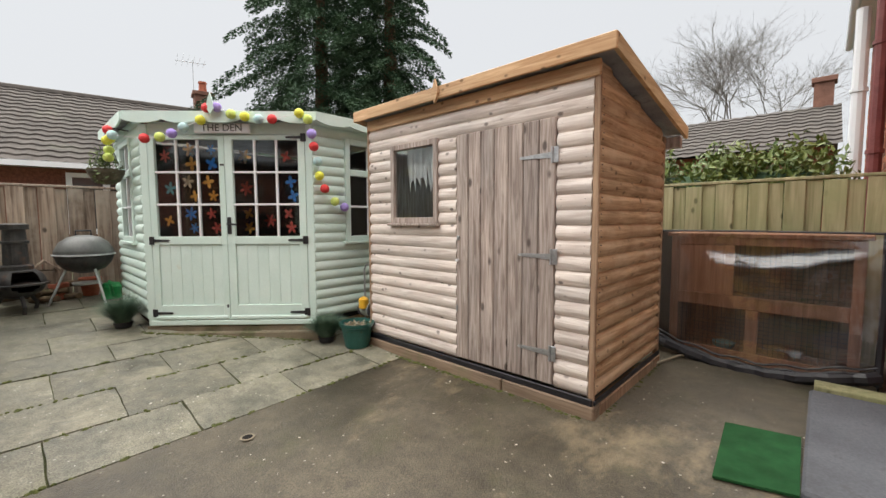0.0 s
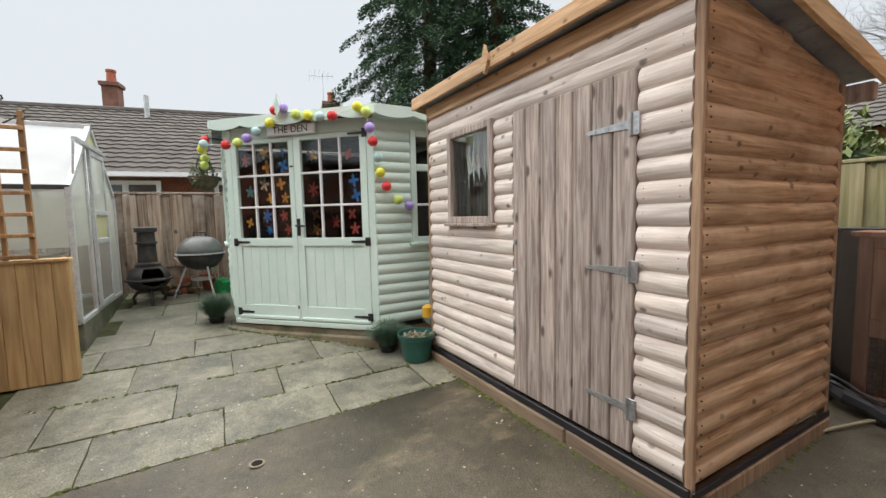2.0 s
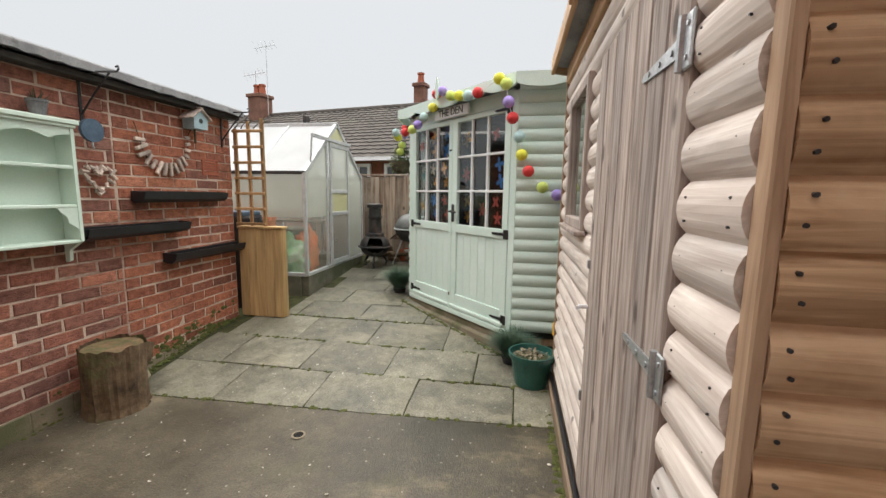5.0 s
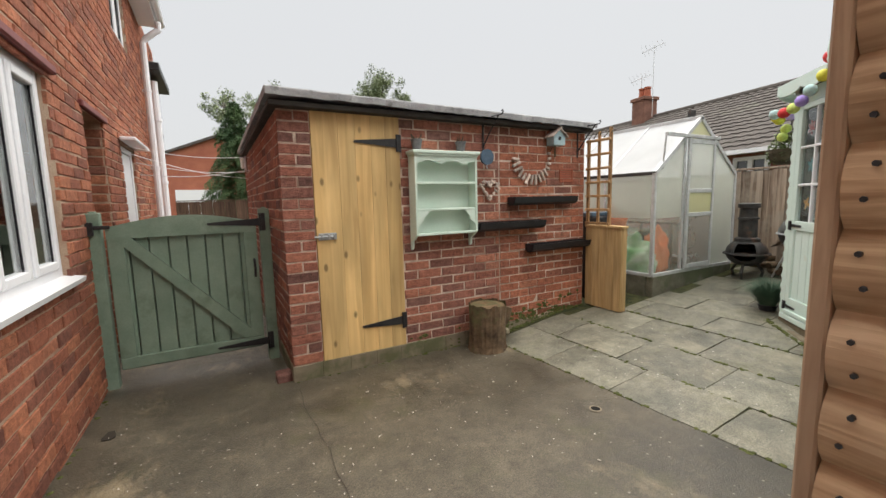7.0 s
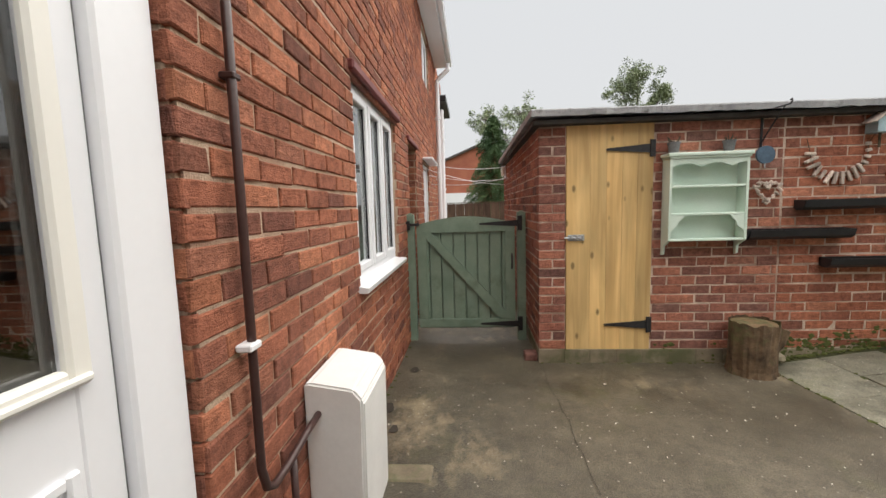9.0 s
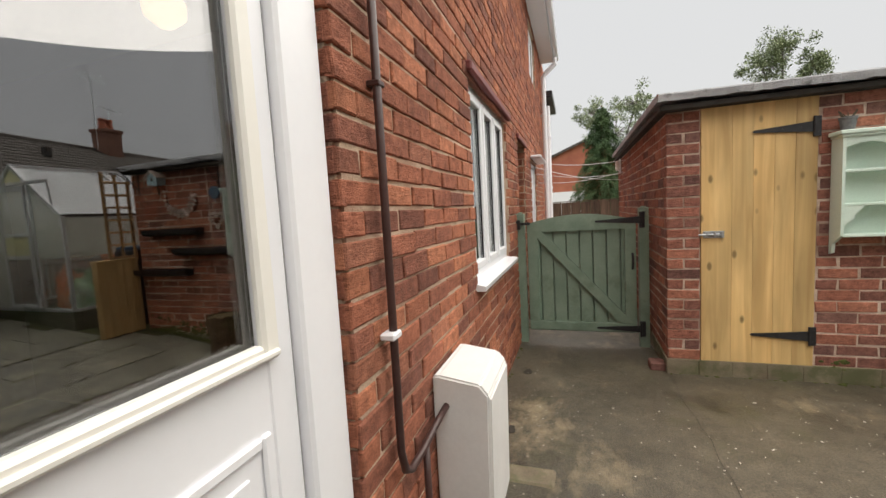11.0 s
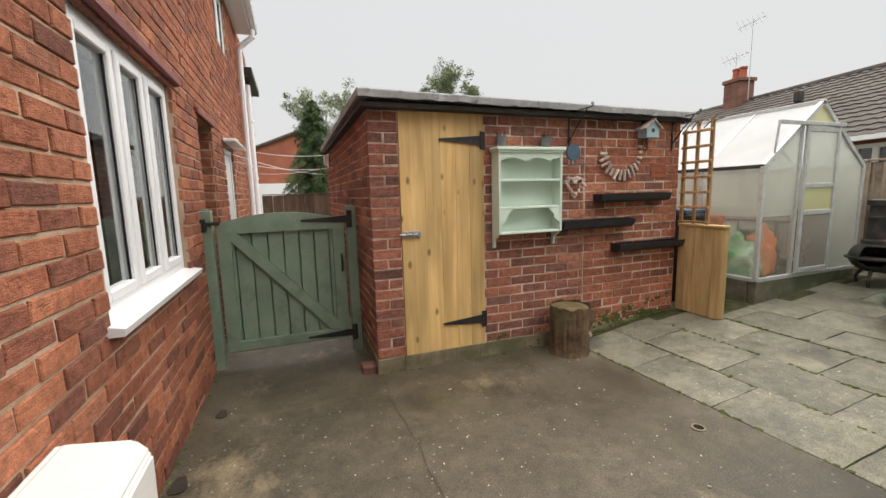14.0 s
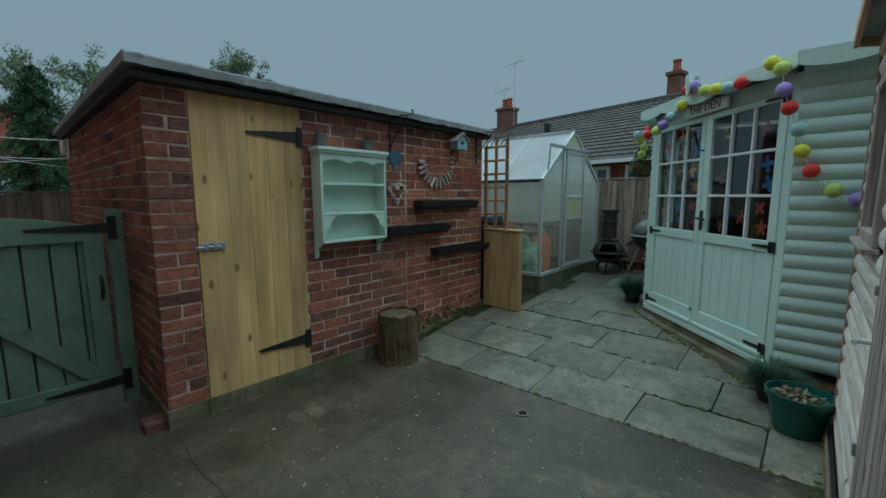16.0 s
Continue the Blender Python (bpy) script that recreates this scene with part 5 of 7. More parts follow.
for i in range(n):
    a_ = 1.80 + 0.425 * i / n
    part("board", boxes((-3.54, -3.515, a_ + 0.001, a_ + 0.425 / n - 0.001, 0.115, 0.925), c=0.004), PLANTER_WOOD, pl)
part("end_board", boxes((-3.60, -3.541, 2.205, 2.225, 0.115, 0.925), c=0.003), PLANTER_WOOD, pl)
part("rim", boxes((-3.605, -3.505, 1.795, 2.235, 0.925, 0.945), c=0.003), PLANTER_WOOD, pl)
part("back", boxes((-3.60, -3.58, 1.80, 2.205, 0.12, 0.92), (-3.58, -3.541, 1.80, 1.82, 0.12, 0.92)), PLANTER_WOOD, pl)
tr = part("trellis_post", boxes((-3.555, -3.53, 1.785, 1.815, 0.945, 1.80), c=0.003), TRELLIS_WOOD, pl)
part("trellis_post", boxes((-3.555, -3.53, 1.915, 1.94, 0.945, 1.86), c=0.003), TRELLIS_WOOD, pl)
part("trellis_post", boxes((-3.555, -3.53, 2.045, 2.075, 0.945, 1.885), c=0.003), TRELLIS_WOOD, pl)
for i in range(7):
    z = 0.965 + i * 0.135
    part("trellis_bar", boxes((-3.53, -3.512, 1.785, 2.075, z - 0.012, z + 0.012), c=0.003), TRELLIS_WOOD, pl)
bm = bmesh.new()
r_ = random.Random(3)
for i in range(5):
    y = 1.80 + i * 0.06
    tube(bm, [(-3.54, y, 1.80), (-3.53, y + 0.05, 1.86 + r_.uniform(-0.03, 0.03)), (-3.54, y + 0.12, 1.89 + r_.uniform(-0.05, 0.02))], 0.006, 5, 0.003)
part("dry_vine", bm, DRY, pl)

# ---- greenhouse ----
POLY = milky("milky polycarbonate", (0.80, 0.83, 0.76), 0.42, 0.4)
POLY_CLEAR = milky("thin hazy sheet", (0.76, 0.80, 0.75), 0.84, 0.35)
POLY_ROOF = milky("frosted roof sheet", (0.86, 0.88, 0.90), 0.22, 0.45)
POLY_YEL = milky("yellowed polycarbonate", (0.80, 0.79, 0.52), 0.20, 0.45)
ALU = surface("dull aluminium", (0.50, 0.52, 0.53), (0.66, 0.68, 0.69), 9, 0.45, 0.1, 60, metal=0.3)
GH = thing("greenhouse", -4.94, 0.9, 0.15, label="small aluminium greenhouse with hazy plastic sheets on a low base", category="greenhouse")
gx0, gx1, gy0, gy1, gb, ge, gr = -5.72, -4.16, -0.35, 2.11, 0.385, 1.455, 2.06
gm = (gx0 + gx1) / 2
BASE = surface("mossy base blocks", (0.10, 0.095, 0.07), (0.20, 0.185, 0.14), 7, 0.9, 0.5, 100, (0.08, 0.10, 0.05), 0.5, 4)
part("base", boxes((gx0, gx1, gy1 - 0.06, gy1 + 0.02, 0.10, 0.37), (gx1 - 0.06, gx1 + 0.02, gy0, gy1 - 0.06, 0.10, 0.37), (gx0, gx0 + 0.06, gy0, gy1 - 0.06, 0.1, 0.37), c=0.008), BASE, GH, "mossy low base wall")
def bar(name, a, b, w=0.016, mat_=None):
    a, b = Vector(a), Vector(b)
    d = b - a
    part(name, boxes((-w, w, -w, w, 0, d.length), c=0.003, m=Matrix.Translation(a) @ d.to_track_quat("Z", "Y").to_matrix().to_4x4()), mat_ or ALU, GH)
for x in (gx0, gx1):
    for y in (gy0, gy0 + 0.62, gy0 + 1.24, gy0 + 1.86, gy1):
        bar("upright", (x, y, gb), (x, y, ge), 0.014 if y < gy1 else 0.018)
        bar("rafter", (x, y, ge), (gm, y, gr), 0.012 if y < gy1 else 0.02)
    bar("sill_bar", (x, gy0, gb), (x, gy1, gb), 0.018)
    bar("eave_bar", (x, gy0, ge), (x, gy1 + 0.01, ge), 0.017, CAST if x == gx1 else ALU)
bar("ridge_bar", (gm, gy0, gr), (gm, gy1 + 0.02, gr), 0.024)
bar("sill_bar", (gx0, gy1, gb), (gx1, gy1, gb), 0.018)
for x in (gx1 - 0.50, gx0 + 0.50):
    bar("door_post", (x, gy1, gb), (x, gy1, 1.83), 0.016)
bar("door_track", (gx1 - 0.12, gy1 + 0.035, 1.85), (gx0 + 0.46, gy1 + 0.035, 1.85), 0.018)
bar("brace", (gx1 - 0.12, gy1 + 0.03, 1.84), (gx1 - 0.12, gy1 + 0.005, 1.50), 0.008)
ys = [gy0, gy0 + 0.62, gy0 + 1.24, gy0 + 1.86, gy1]
for a, b in zip(ys, ys[1:]):
    for x in (gx0, gx1):
        part("side_sheet", boxes((x - 0.003, x + 0.003, a + 0.015, b - 0.015, gb + 0.015, 0.985)), POLY_CLEAR, GH)
        part("side_sheet", boxes((x - 0.003, x + 0.003, a + 0.015, b - 0.015, 0.986, ge - 0.015)), POLY, GH)
        bm = bmesh.new()
        prism(bm, [(x, a + 0.012, ge + 0.01), (gm, a + 0.012, gr - 0.004), (gm, a + 0.012, gr + 0.002), (x, a + 0.012, ge + 0.016)], (0, b - a - 0.024, 0))
        part("roof_sheet", bm, POLY_ROOF, GH)
def gable(pts, mat_, name="gable_sheet"):
    part(name, prism(bmesh.new(), [(x, gy1 - 0.003, z) for x, z in pts], (0, 0.006, 0)), mat_, GH)
dx0, dx1 = gx1 - 0.50, gx0 + 0.50
slope_z = lambda x: ge + (gr - ge) * (gx1 - x) / (gx1 - gm) if x > gm else ge + (gr - ge) * (x - gx0) / (gm - gx0)
gable([(gx1 - 0.02, gb + 0.015), (gx1 - 0.02, 0.985), (dx0 + 0.018, 0.985), (dx0 + 0.018, gb + 0.015)], POLY_CLEAR)
gable([(gx1 - 0.02, 0.986), (gx1 - 0.02, ge - 0.01), (dx0 + 0.018, slope_z(dx0 + 0.018) - 0.03), (dx0 + 0.018, 0.986)], POLY)
gable([(gx0 + 0.02, gb + 0.015), (gx0 + 0.02, ge - 0.01), (dx1 - 0.018, slope_z(dx1 - 0.018) - 0.03), (dx1 - 0.018, gb + 0.015)], POLY)
gable([(dx0, 1.87), (dx0, slope_z(dx0) - 0.01), (gm, gr - 0.03), (dx1, slope_z(dx1) - 0.01), (dx1, 1.87)], POLY_YEL)
part("back_sheet", prism(bmesh.new(), [(gx0, gy0, gb), (gx1, gy0, gb), (gx1, gy0, ge), (gm, gy0, gr), (gx0, gy0, ge)], (0, 0.006, 0)), POLY, GH)
gd = part("door", boxes((dx1 + 0.02, dx1 + 0.06, gy1 + 0.02, gy1 + 0.045, gb + 0.03, 1.83), (dx0 - 0.06, dx0 - 0.02, gy1 + 0.02, gy1 + 0.045, gb + 0.03, 1.83), *[(dx1 + 0.06, dx0 - 0.06, gy1 + 0.022, gy1 + 0.043, z, z + 0.045) for z in (gb + 0.03, 0.985, 1.245, 1.775)], c=0.003), ALU, GH)
part("door_sheet", boxes((dx1 + 0.06, dx0 - 0.06, gy1 + 0.03, gy1 + 0.034, gb + 0.075, 0.985)), milky("clearer door sheet", (0.55, 0.52, 0.48), 0.6, 0.3), gd)
part("door_sheet", boxes((dx1 + 0.06, dx0 - 0.06, gy1 + 0.03, gy1 + 0.034, 1.03, 1.245)), POLY_YEL, gd)
part("door_sheet", boxes((dx1 + 0.06, dx0 - 0.06, gy1 + 0.03, gy1 + 0.034, 1.29, 1.775)), POLY, gd)


def sack(x, y, z, sx, sy, sz, material, label, seed):
    bm = bmesh.new()
    bmesh.ops.create_icosphere(bm, subdivisions=4, radius=1)
    for v in bm.verts:
        k = 1 + 0.38 * noise.noise(v.co * 1.9 + Vector((seed, 0, 0))) + 0.26 * noise.noise(v.co * 4.5 + Vector((seed, 3, 0)))
        v.co = Vector((x + v.co.x * sx * k, y + v.co.y * sy * k, z + sz + max(-1, v.co.z) * sz * k))
    lowest = min(v.co.z for v in bm.verts)
    for v in bm.verts:
        v.co.z += z - lowest
    return tagged(part("sack", bm, material, None, smooth=True), label, "sack")


ORANGE = surface("orange plastic", (0.75, 0.18, 0.05), (0.9, 0.30, 0.10), 5, 0.45, 0.2)
GREENBAG = surface("green and white bag", (0.12, 0.38, 0.10), (0.70, 0.80, 0.66), 6, 0.45, 0.2)
sack(-4.32, 1.74, 0.20, 0.15, 0.26, 0.27, GREENBAG, "green and white compost bag inside the greenhouse", 1)
sack(-4.38, 1.30, 0.20, 0.17, 0.28, 0.38, ORANGE, "orange plastic sack inside the greenhouse", 2)
sack(-4.50, 1.93, 0.20, 0.14, 0.11, 0.30, ORANGE, "orange plastic sack inside the greenhouse", 4)
sack(-4.85, 1.6, 0.2, 0.2, 0.24, 0.26, SOIL, "dark sack of soil inside the greenhouse", 5)
setting(part("floor_greenhouse", boxes((gx0 + 0.06, gx1 - 0.06, gy0, gy1 - 0.06, 0.12, 0.2)), SOIL), "bare soil floor of the greenhouse", "floor")
st = thing("potting_bench", -5.45, 0.9, 0.2, label="grey slatted bench inside the greenhouse", category="bench")
part("top", boxes((-5.68, -5.25, -0.2, 1.7, 0.85, 0.88), c=0.004), FENCE_WOOD, st)
for y in (-0.15, 1.6):
    part("leg", boxes((-5.29, -5.25, y, y + 0.04, 0.2, 0.85), c=0.003), FENCE_WOOD, st)
tray = tagged(part("seed_tray", boxes((-3.98, -3.70, 1.5, 1.72, 1.02, 1.06), (-3.95, -3.9, 1.52, 1.56, 0.9, 1.02), c=0.006), BLUEGREY), "blue-grey tray on a block behind the trellis", "tray")
tray2 = tagged(part("water_butt", lathe(bmesh.new(), -3.86, 1.60, [(0.16, 0.1), (0.18, 0.55), (0.18, 1.0), (0.17, 1.02), (0.1, 1.02)], 20), BLACKPLASTIC), "dark plastic water butt behind the planter", "water butt")


# ---- fences ----
def fence(name, at, length, z0, z1, material, label, pitch=0.118, rails=True):
    f = thing(name, *at.translation, label=label, category="fence")
    n = int(length / pitch)
    r = random.Random(name)
    for i in range(n):
        a = i * pitch
        part("fence_board", boxes((a + 0.002, a + pitch + (-0.004 if i % 2 else 0.016), -0.010 if i % 2 else -0.030, 0.004 if i % 2 else -0.014, z0, z1 + r.uniform(-0.008, 0.008)), c=0.003, m=at), material, f)
    part("capping", boxes((0, length, -0.035, 0.015, z1 + 0.01, z1 + 0.035), c=0.004, m=at), material, f)
    return f


fence("fence", facing(-6.05, 1.2, 90), 5.7, 0.28, 1.50, FENCE_WOOD, "weathered grey-brown close-board fence behind the summerhouse")
fence("fence", facing(-3.2, 6.78, 0), 3.75, 0.0, 1.44, FENCE_GREEN, "green-tinged close-board fence behind the shed")
setting(part("gravel_board", boxes((-6.07, -6.03, 1.2, 6.9, 0.1, 0.29)), CONCRETE_PALE), "concrete gravel board under the fence", "fence base")
# paper butterflies and leaves in the door panes
PAPER = {"blue": surface("blue paper", (0.03, 0.18, 0.55), (0.06, 0.28, 0.70), 8, 0.8, 0.05), "orange": surface("orange paper", (0.55, 0.24, 0.04), (0.70, 0.36, 0.08), 8, 0.8, 0.05), "red": surface("red paper", (0.42, 0.06, 0.05), (0.55, 0.10, 0.08), 8, 0.8, 0.05), "pale": surface("pale paper", (0.55, 0.42, 0.30), (0.65, 0.52, 0.38), 8, 0.8, 0.05), "teal": surface("teal paper", (0.05, 0.22, 0.26), (0.08, 0.30, 0.34), 8, 0.8, 0.05)}
CELLS = {(0, 0, 2): "red", (0, 1, 2): "orange orange", (0, 2, 2): "blue blue", (0, 0, 1): "teal", (0, 1, 1): "pale orange", (0, 2, 1): "orange orange", (0, 0, 0): "orange", (0, 1, 0): "blue blue", (0, 2, 0): "red red", (1, 0, 2): "orange", (1, 2, 2): "red", (1, 2, 1): "blue blue", (1, 0, 0): "orange orange", (1, 2, 0): "red red", (1, 0, 1): "red", (1, 1, 0): "red"}
r_ = random.Random(21)
for (d, i, j), cols in CELLS.items():
    g0, g1 = ((0.092, 0.642), (0.762, 1.33))[d]
    for k, colour in enumerate(cols.split()):
        u = g0 + (g1 - g0) * (i + 0.5) / 3 + r_.uniform(-0.02, 0.02) + (0.03 if k else 0)
        z = 1.0 + 0.2817 * (j + 0.5) + (0.06 if k == 0 and " " in cols else 0) - (0.065 if k else 0)
        bm = bmesh.new()
        petals, R, spin = r_.choice((4, 5, 6)), r_.uniform(0.045, 0.062), r_.uniform(0, 6)
        pts = []
        for q in range(petals * 4):
            a_ = spin + 2 * math.pi * q / (petals * 4)
            rr = R * (1.0, 0.72, 0.3, 0.72)[q % 4]
            pts.append((u + rr * math.cos(a_), 0.0135, z + rr * 1.15 * math.sin(a_)))
        c_ = bm.verts.new((u, 0.0135, z))
        vs = [bm.verts.new(p) for p in pts]
        for q in range(len(vs)):
            bm.faces.new((c_, vs[(q + 1) % len(vs)], vs[q]))
        bmesh.ops.solidify(bm, geom=bm.faces[:], thickness=0.0012)
        bm.transform(FR)
        tagged(part("paper_cutout", bm, PAPER[colour]), "%s paper leaf cut-out stuck inside the door pane" % colour, "paper cut-out", "paper cut-outs in the doors")
# sign
sg = thing("door_sign", -3.75, 3.65, 1.93, label="white wooden sign reading THE DEN over the summerhouse doors", category="sign")
part("plate", boxes((0.46, 0.94, -0.048, -0.03, 1.892, 1.982), c=0.008, m=FR), UPVC, sg)
txt = bpy.data.curves.new("lettering", "FONT")
txt.body, txt.size, txt.align_x, txt.align_y, txt.extrude = "THE DEN", 0.085, "CENTER", "CENTER", 0.001
txt.materials.append(IRON)
lt = link(new("lettering", txt), sg)
lt.matrix_basis = FR @ pose(0.70, -0.0495, 1.936, 90, 0, 0)
# ball garland
BALLS = {"r": surface("red ball", (0.62, 0.03, 0.035), (0.75, 0.06, 0.06), 14, 0.6, 0.3), "l": surface("lime ball", (0.55, 0.68, 0.12), (0.66, 0.78, 0.22), 14, 0.6, 0.3), "p": surface("purple ball", (0.36, 0.25, 0.68), (0.46, 0.36, 0.78), 14, 0.6, 0.3), "t": surface("pale teal ball", (0.40, 0.60, 0.62), (0.52, 0.70, 0.70), 14, 0.6, 0.3), "y": surface("yellow ball", (0.72, 0.70, 0.05), (0.82, 0.80, 0.10), 14, 0.6, 0.3)}
gl = thing("ball_garland", -3.6, 3.6, 1.95, label="string of red, yellow, lime, teal and purple cotton balls", category="garland")
ROPE = [("l", -4.52, 3.03, 1.70), ("l", -4.55, 3.04, 1.77), ("y", -4.47, 3.02, 1.84), ("y", -4.40, 3.03, 1.85), ("p", -4.60, 3.05, 1.88), ("r", -4.63, 3.05, 1.96), ("t", -4.33, 3.04, 1.87), ("r", -4.06, 3.21, 1.83), ("l", -3.97, 3.3, 1.84), ("p", -3.9, 3.37, 1.87), ("t", -3.83, 3.44, 1.92), ("y", -3.73, 3.54, 1.98), ("r", -3.69, 3.58, 2.08), ("p", -3.64, 3.64, 2.09), ("l", -3.55, 3.72, 2.03), ("y", -3.47, 3.8, 2.01), ("t", -3.39, 3.88, 1.99), ("r", -3.31, 3.96, 1.99), ("y", -3.15, 4.12, 2.04), ("l", -3.1, 4.17, 1.99), ("p", -3.08, 4.19, 1.87), ("r", -3.10, 4.22, 1.77), ("t", -3.13, 4.27, 1.65), ("y", -3.14, 4.29, 1.53), ("r", -3.14, 4.34, 1.42), ("l", -3.14, 4.44, 1.31), ("p", -3.14, 4.54, 1.26)]
part("cord", tube(bmesh.new(), [p[1:] for p in ROPE], 0.0025, 5), UPVC, gl)
for c, x, y, z in ROPE:
    bm = bmesh.new()
    bmesh.ops.create_icosphere(bm, subdivisions=3, radius=0.04)
    for v in bm.verts:
        v.co *= 1 + 0.03 * noise.noise(v.co * 60)
    bm.transform(Matrix.Translation((x, y, z)))
    part("ball", bm, BALLS[c], gl, smooth=True)
star = tagged(part("paper_star", prism(bmesh.new(), [(-3.65, 3.60, 2.02), (-3.625, 3.625, 2.08), (-3.65, 3.60, 2.20), (-3.675, 3.575, 2.08)], (0.012, -0.012, 0)), MINT), "pale painted diamond finial on the summerhouse fascia", "finial")


# ---- plants and pots ----
def blades(bm, x, y, z, n, length, spread_, width, rnd):
    for _ in range(n):
        a, l, s = rnd.uniform(0, 6.283), length * rnd.uniform(0.6, 1.1), spread_ * rnd.uniform(0.3, 1.1)
        d, side = Vector((math.cos(a), math.sin(a), 0)), Vector((-math.sin(a), math.cos(a), 0))
        o = Vector((x, y, z)) + d * rnd.uniform(0, 0.05)
        prev = None
        for k in range(5):
            t_ = k / 4
            p = o + d * s * t_ ** 1.4 + Vector((0, 0, l * (t_ - 0.55 * t_ * t_ * (s / length))))
            w = side * width * (1 - t_ * 0.85)
            cur = (bm.verts.new(p - w), bm.verts.new(p + w))
            if prev:
                bm.faces.new((prev[0], prev[1], cur[1], cur[0]))
            prev = cur


GRASS = surface("blue-green grass", (0.05, 0.10, 0.07), (0.15, 0.23, 0.16), 12, 0.7, 0.1)
for gx, gyy, sc, sd in ((-4.43, 3.05, 1.0, 1), (-3.06, 4.275, 0.85, 2)):
    gz_ = ground_z(gx, gyy)
    t = thing("grass_pot", gx, gyy, gz_, label="clump of ornamental grass in a small black pot", category="potted grass", group="potted grasses")
    part("pot", lathe(bmesh.new(), gx, gyy, [(0.06, gz_), (0.07, gz_ + 0.04), (0.075, gz_ + 0.04), (0.075, gz_ + 0.05), (0.065, gz_ + 0.05), (0.06, gz_ + 0.035)], 18), BLACKPLASTIC, t)
    bm = bmesh.new()
    blades(bm, gx, gyy, gz_ + 0.025, 2100, 0.30 * sc, 0.21 * sc, 0.0022, random.Random(sd))
    part("grass", bm, GRASS, t)
PGREEN = surface("dark green plastic", (0.012, 0.075, 0.062), (0.025, 0.115, 0.095), 6, 0.35, 0.05, spec=0.5)
px_, py_ = -2.775, 4.40
pz = ground_z(px_, py_)
t = thing("green_plant_pot", px_, py_, pz, label="dark green plastic pot with soil and dead leaves", category="plant pot")
part("pot", lathe(bmesh.new(), px_, py_, [(0.095, pz), (0.102, pz + 0.01), (0.132, pz + 0.18), (0.145, pz + 0.185), (0.148, pz + 0.215), (0.137, pz + 0.215), (0.127, pz + 0.18)], 28), PGREEN, t)
part("soil", lathe(bmesh.new(), px_, py_, [(0.127, pz + 0.15), (0.128, pz + 0.175), (0.08, pz + 0.185), (0.03, pz + 0.19)], 20), SOIL, t)
bm = bmesh.new()
r_ = random.Random(9)
for i in range(60):
    a_, q = r_.uniform(0, 6.28), 0.115 * math.sqrt(r_.random())
    c_ = Vector((px_ + q * math.cos(a_), py_ + q * math.sin(a_), pz + 0.19 + r_.uniform(0, 0.015)))
    m_ = Matrix.Translation(c_) @ Euler((r_.uniform(-0.7, 0.7), r_.uniform(-0.7, 0.7), a_)).to_matrix().to_4x4()
    v_ = [bm.verts.new(m_ @ Vector(p)) for p in ((-0.02, 0, 0), (0, -0.009, 0.003), (0.02, 0, 0), (0, 0.009, 0.003))]
    bm.faces.new(v_)
tagged(part("dead_leaves", bm, surface("dead leaves", (0.16, 0.12, 0.07), (0.42, 0.36, 0.27), 30, 0.8, 0.1), t), kind="stuff")
YEL = surface("yellow plastic", (0.72, 0.38, 0.02), (0.85, 0.5, 0.05), 6, 0.4, 0.05)
hx, hy = -2.922, 4.639
hz = ground_z(hx, hy)
t = thing("hose_reel", hx, hy, hz, label="grey hose reel with a yellow hub and steel handle", category="hose reel")
GREYP = surface("grey plastic", (0.06, 0.065, 0.075), (0.13, 0.135, 0.15), 8, 0.45, 0.1)
for dx in (-0.07, 0.07):
    part("drum_side", tube(bmesh.new(), [(hx + dx - 0.008, hy, hz + 0.26), (hx + dx + 0.008, hy, hz + 0.26)], 0.075, 20), GREYP, t)
part("hose", tube(bmesh.new(), [(hx - 0.06 + 0.12 * i / 120, hy + 0.06 * math.cos(i * 0.42), hz + 0.26 + 0.06 * math.sin(i * 0.42)) for i in range(121)], 0.010, 6), surface("pale green hose", (0.30, 0.34, 0.30), (0.42, 0.46, 0.40), 9, 0.5, 0.1), t)
part("hub", lathe(bmesh.new(), hx, hy - 0.06, [(0.02, hz + 0.27), (0.045, hz + 0.28), (0.045, hz + 0.36), (0.02, hz + 0.38)], 14), YEL, t, "yellow hub")
part("handle", tube(bmesh.new(), [(hx - 0.06, hy, hz + 0.02), (hx - 0.06, hy, hz + 0.62), (hx - 0.03, hy, hz + 0.67), (hx + 0.04, hy, hz + 0.68), (hx + 0.06, hy, hz + 0.62), (hx + 0.06, hy, hz + 0.02)], 0.009, 8), ZINC, t)
for dy in (-0.1, 0.07):
    part("foot", boxes((hx - 0.11, hx + 0.11, hy + dy, hy + dy + 0.03, hz, hz + 0.02), c=0.004), GREYP, t)

# kettle barbecue
bx, by = -5.52, 2.92
bz = ground_z(bx, by)
GREYENAMEL = surface("grey enamel", (0.10, 0.105, 0.105), (0.17, 0.175, 0.17), 6, 0.4, 0.1, spec=0.5)
t = thing("kettle_barbecue", bx, by, bz, label="grey kettle barbecue on three steel legs", category="barbecue")
part("lid", lathe(bmesh.new(), bx, by, [(0.245, 0.80), (0.24, 0.84), (0.20, 0.92), (0.13, 0.975), (0.05, 0.995)], 28), GREYENAMEL, t, smooth=True)
part("rim", lathe(bmesh.new(), bx, by, [(0.24, 0.785), (0.258, 0.787), (0.258, 0.80), (0.24, 0.802)], 28), ALU, t)
part("bowl", lathe(bmesh.new(), bx, by, [(0.06, 0.60), (0.16, 0.64), (0.22, 0.71), (0.243, 0.785)], 28), CAST, t, smooth=True)
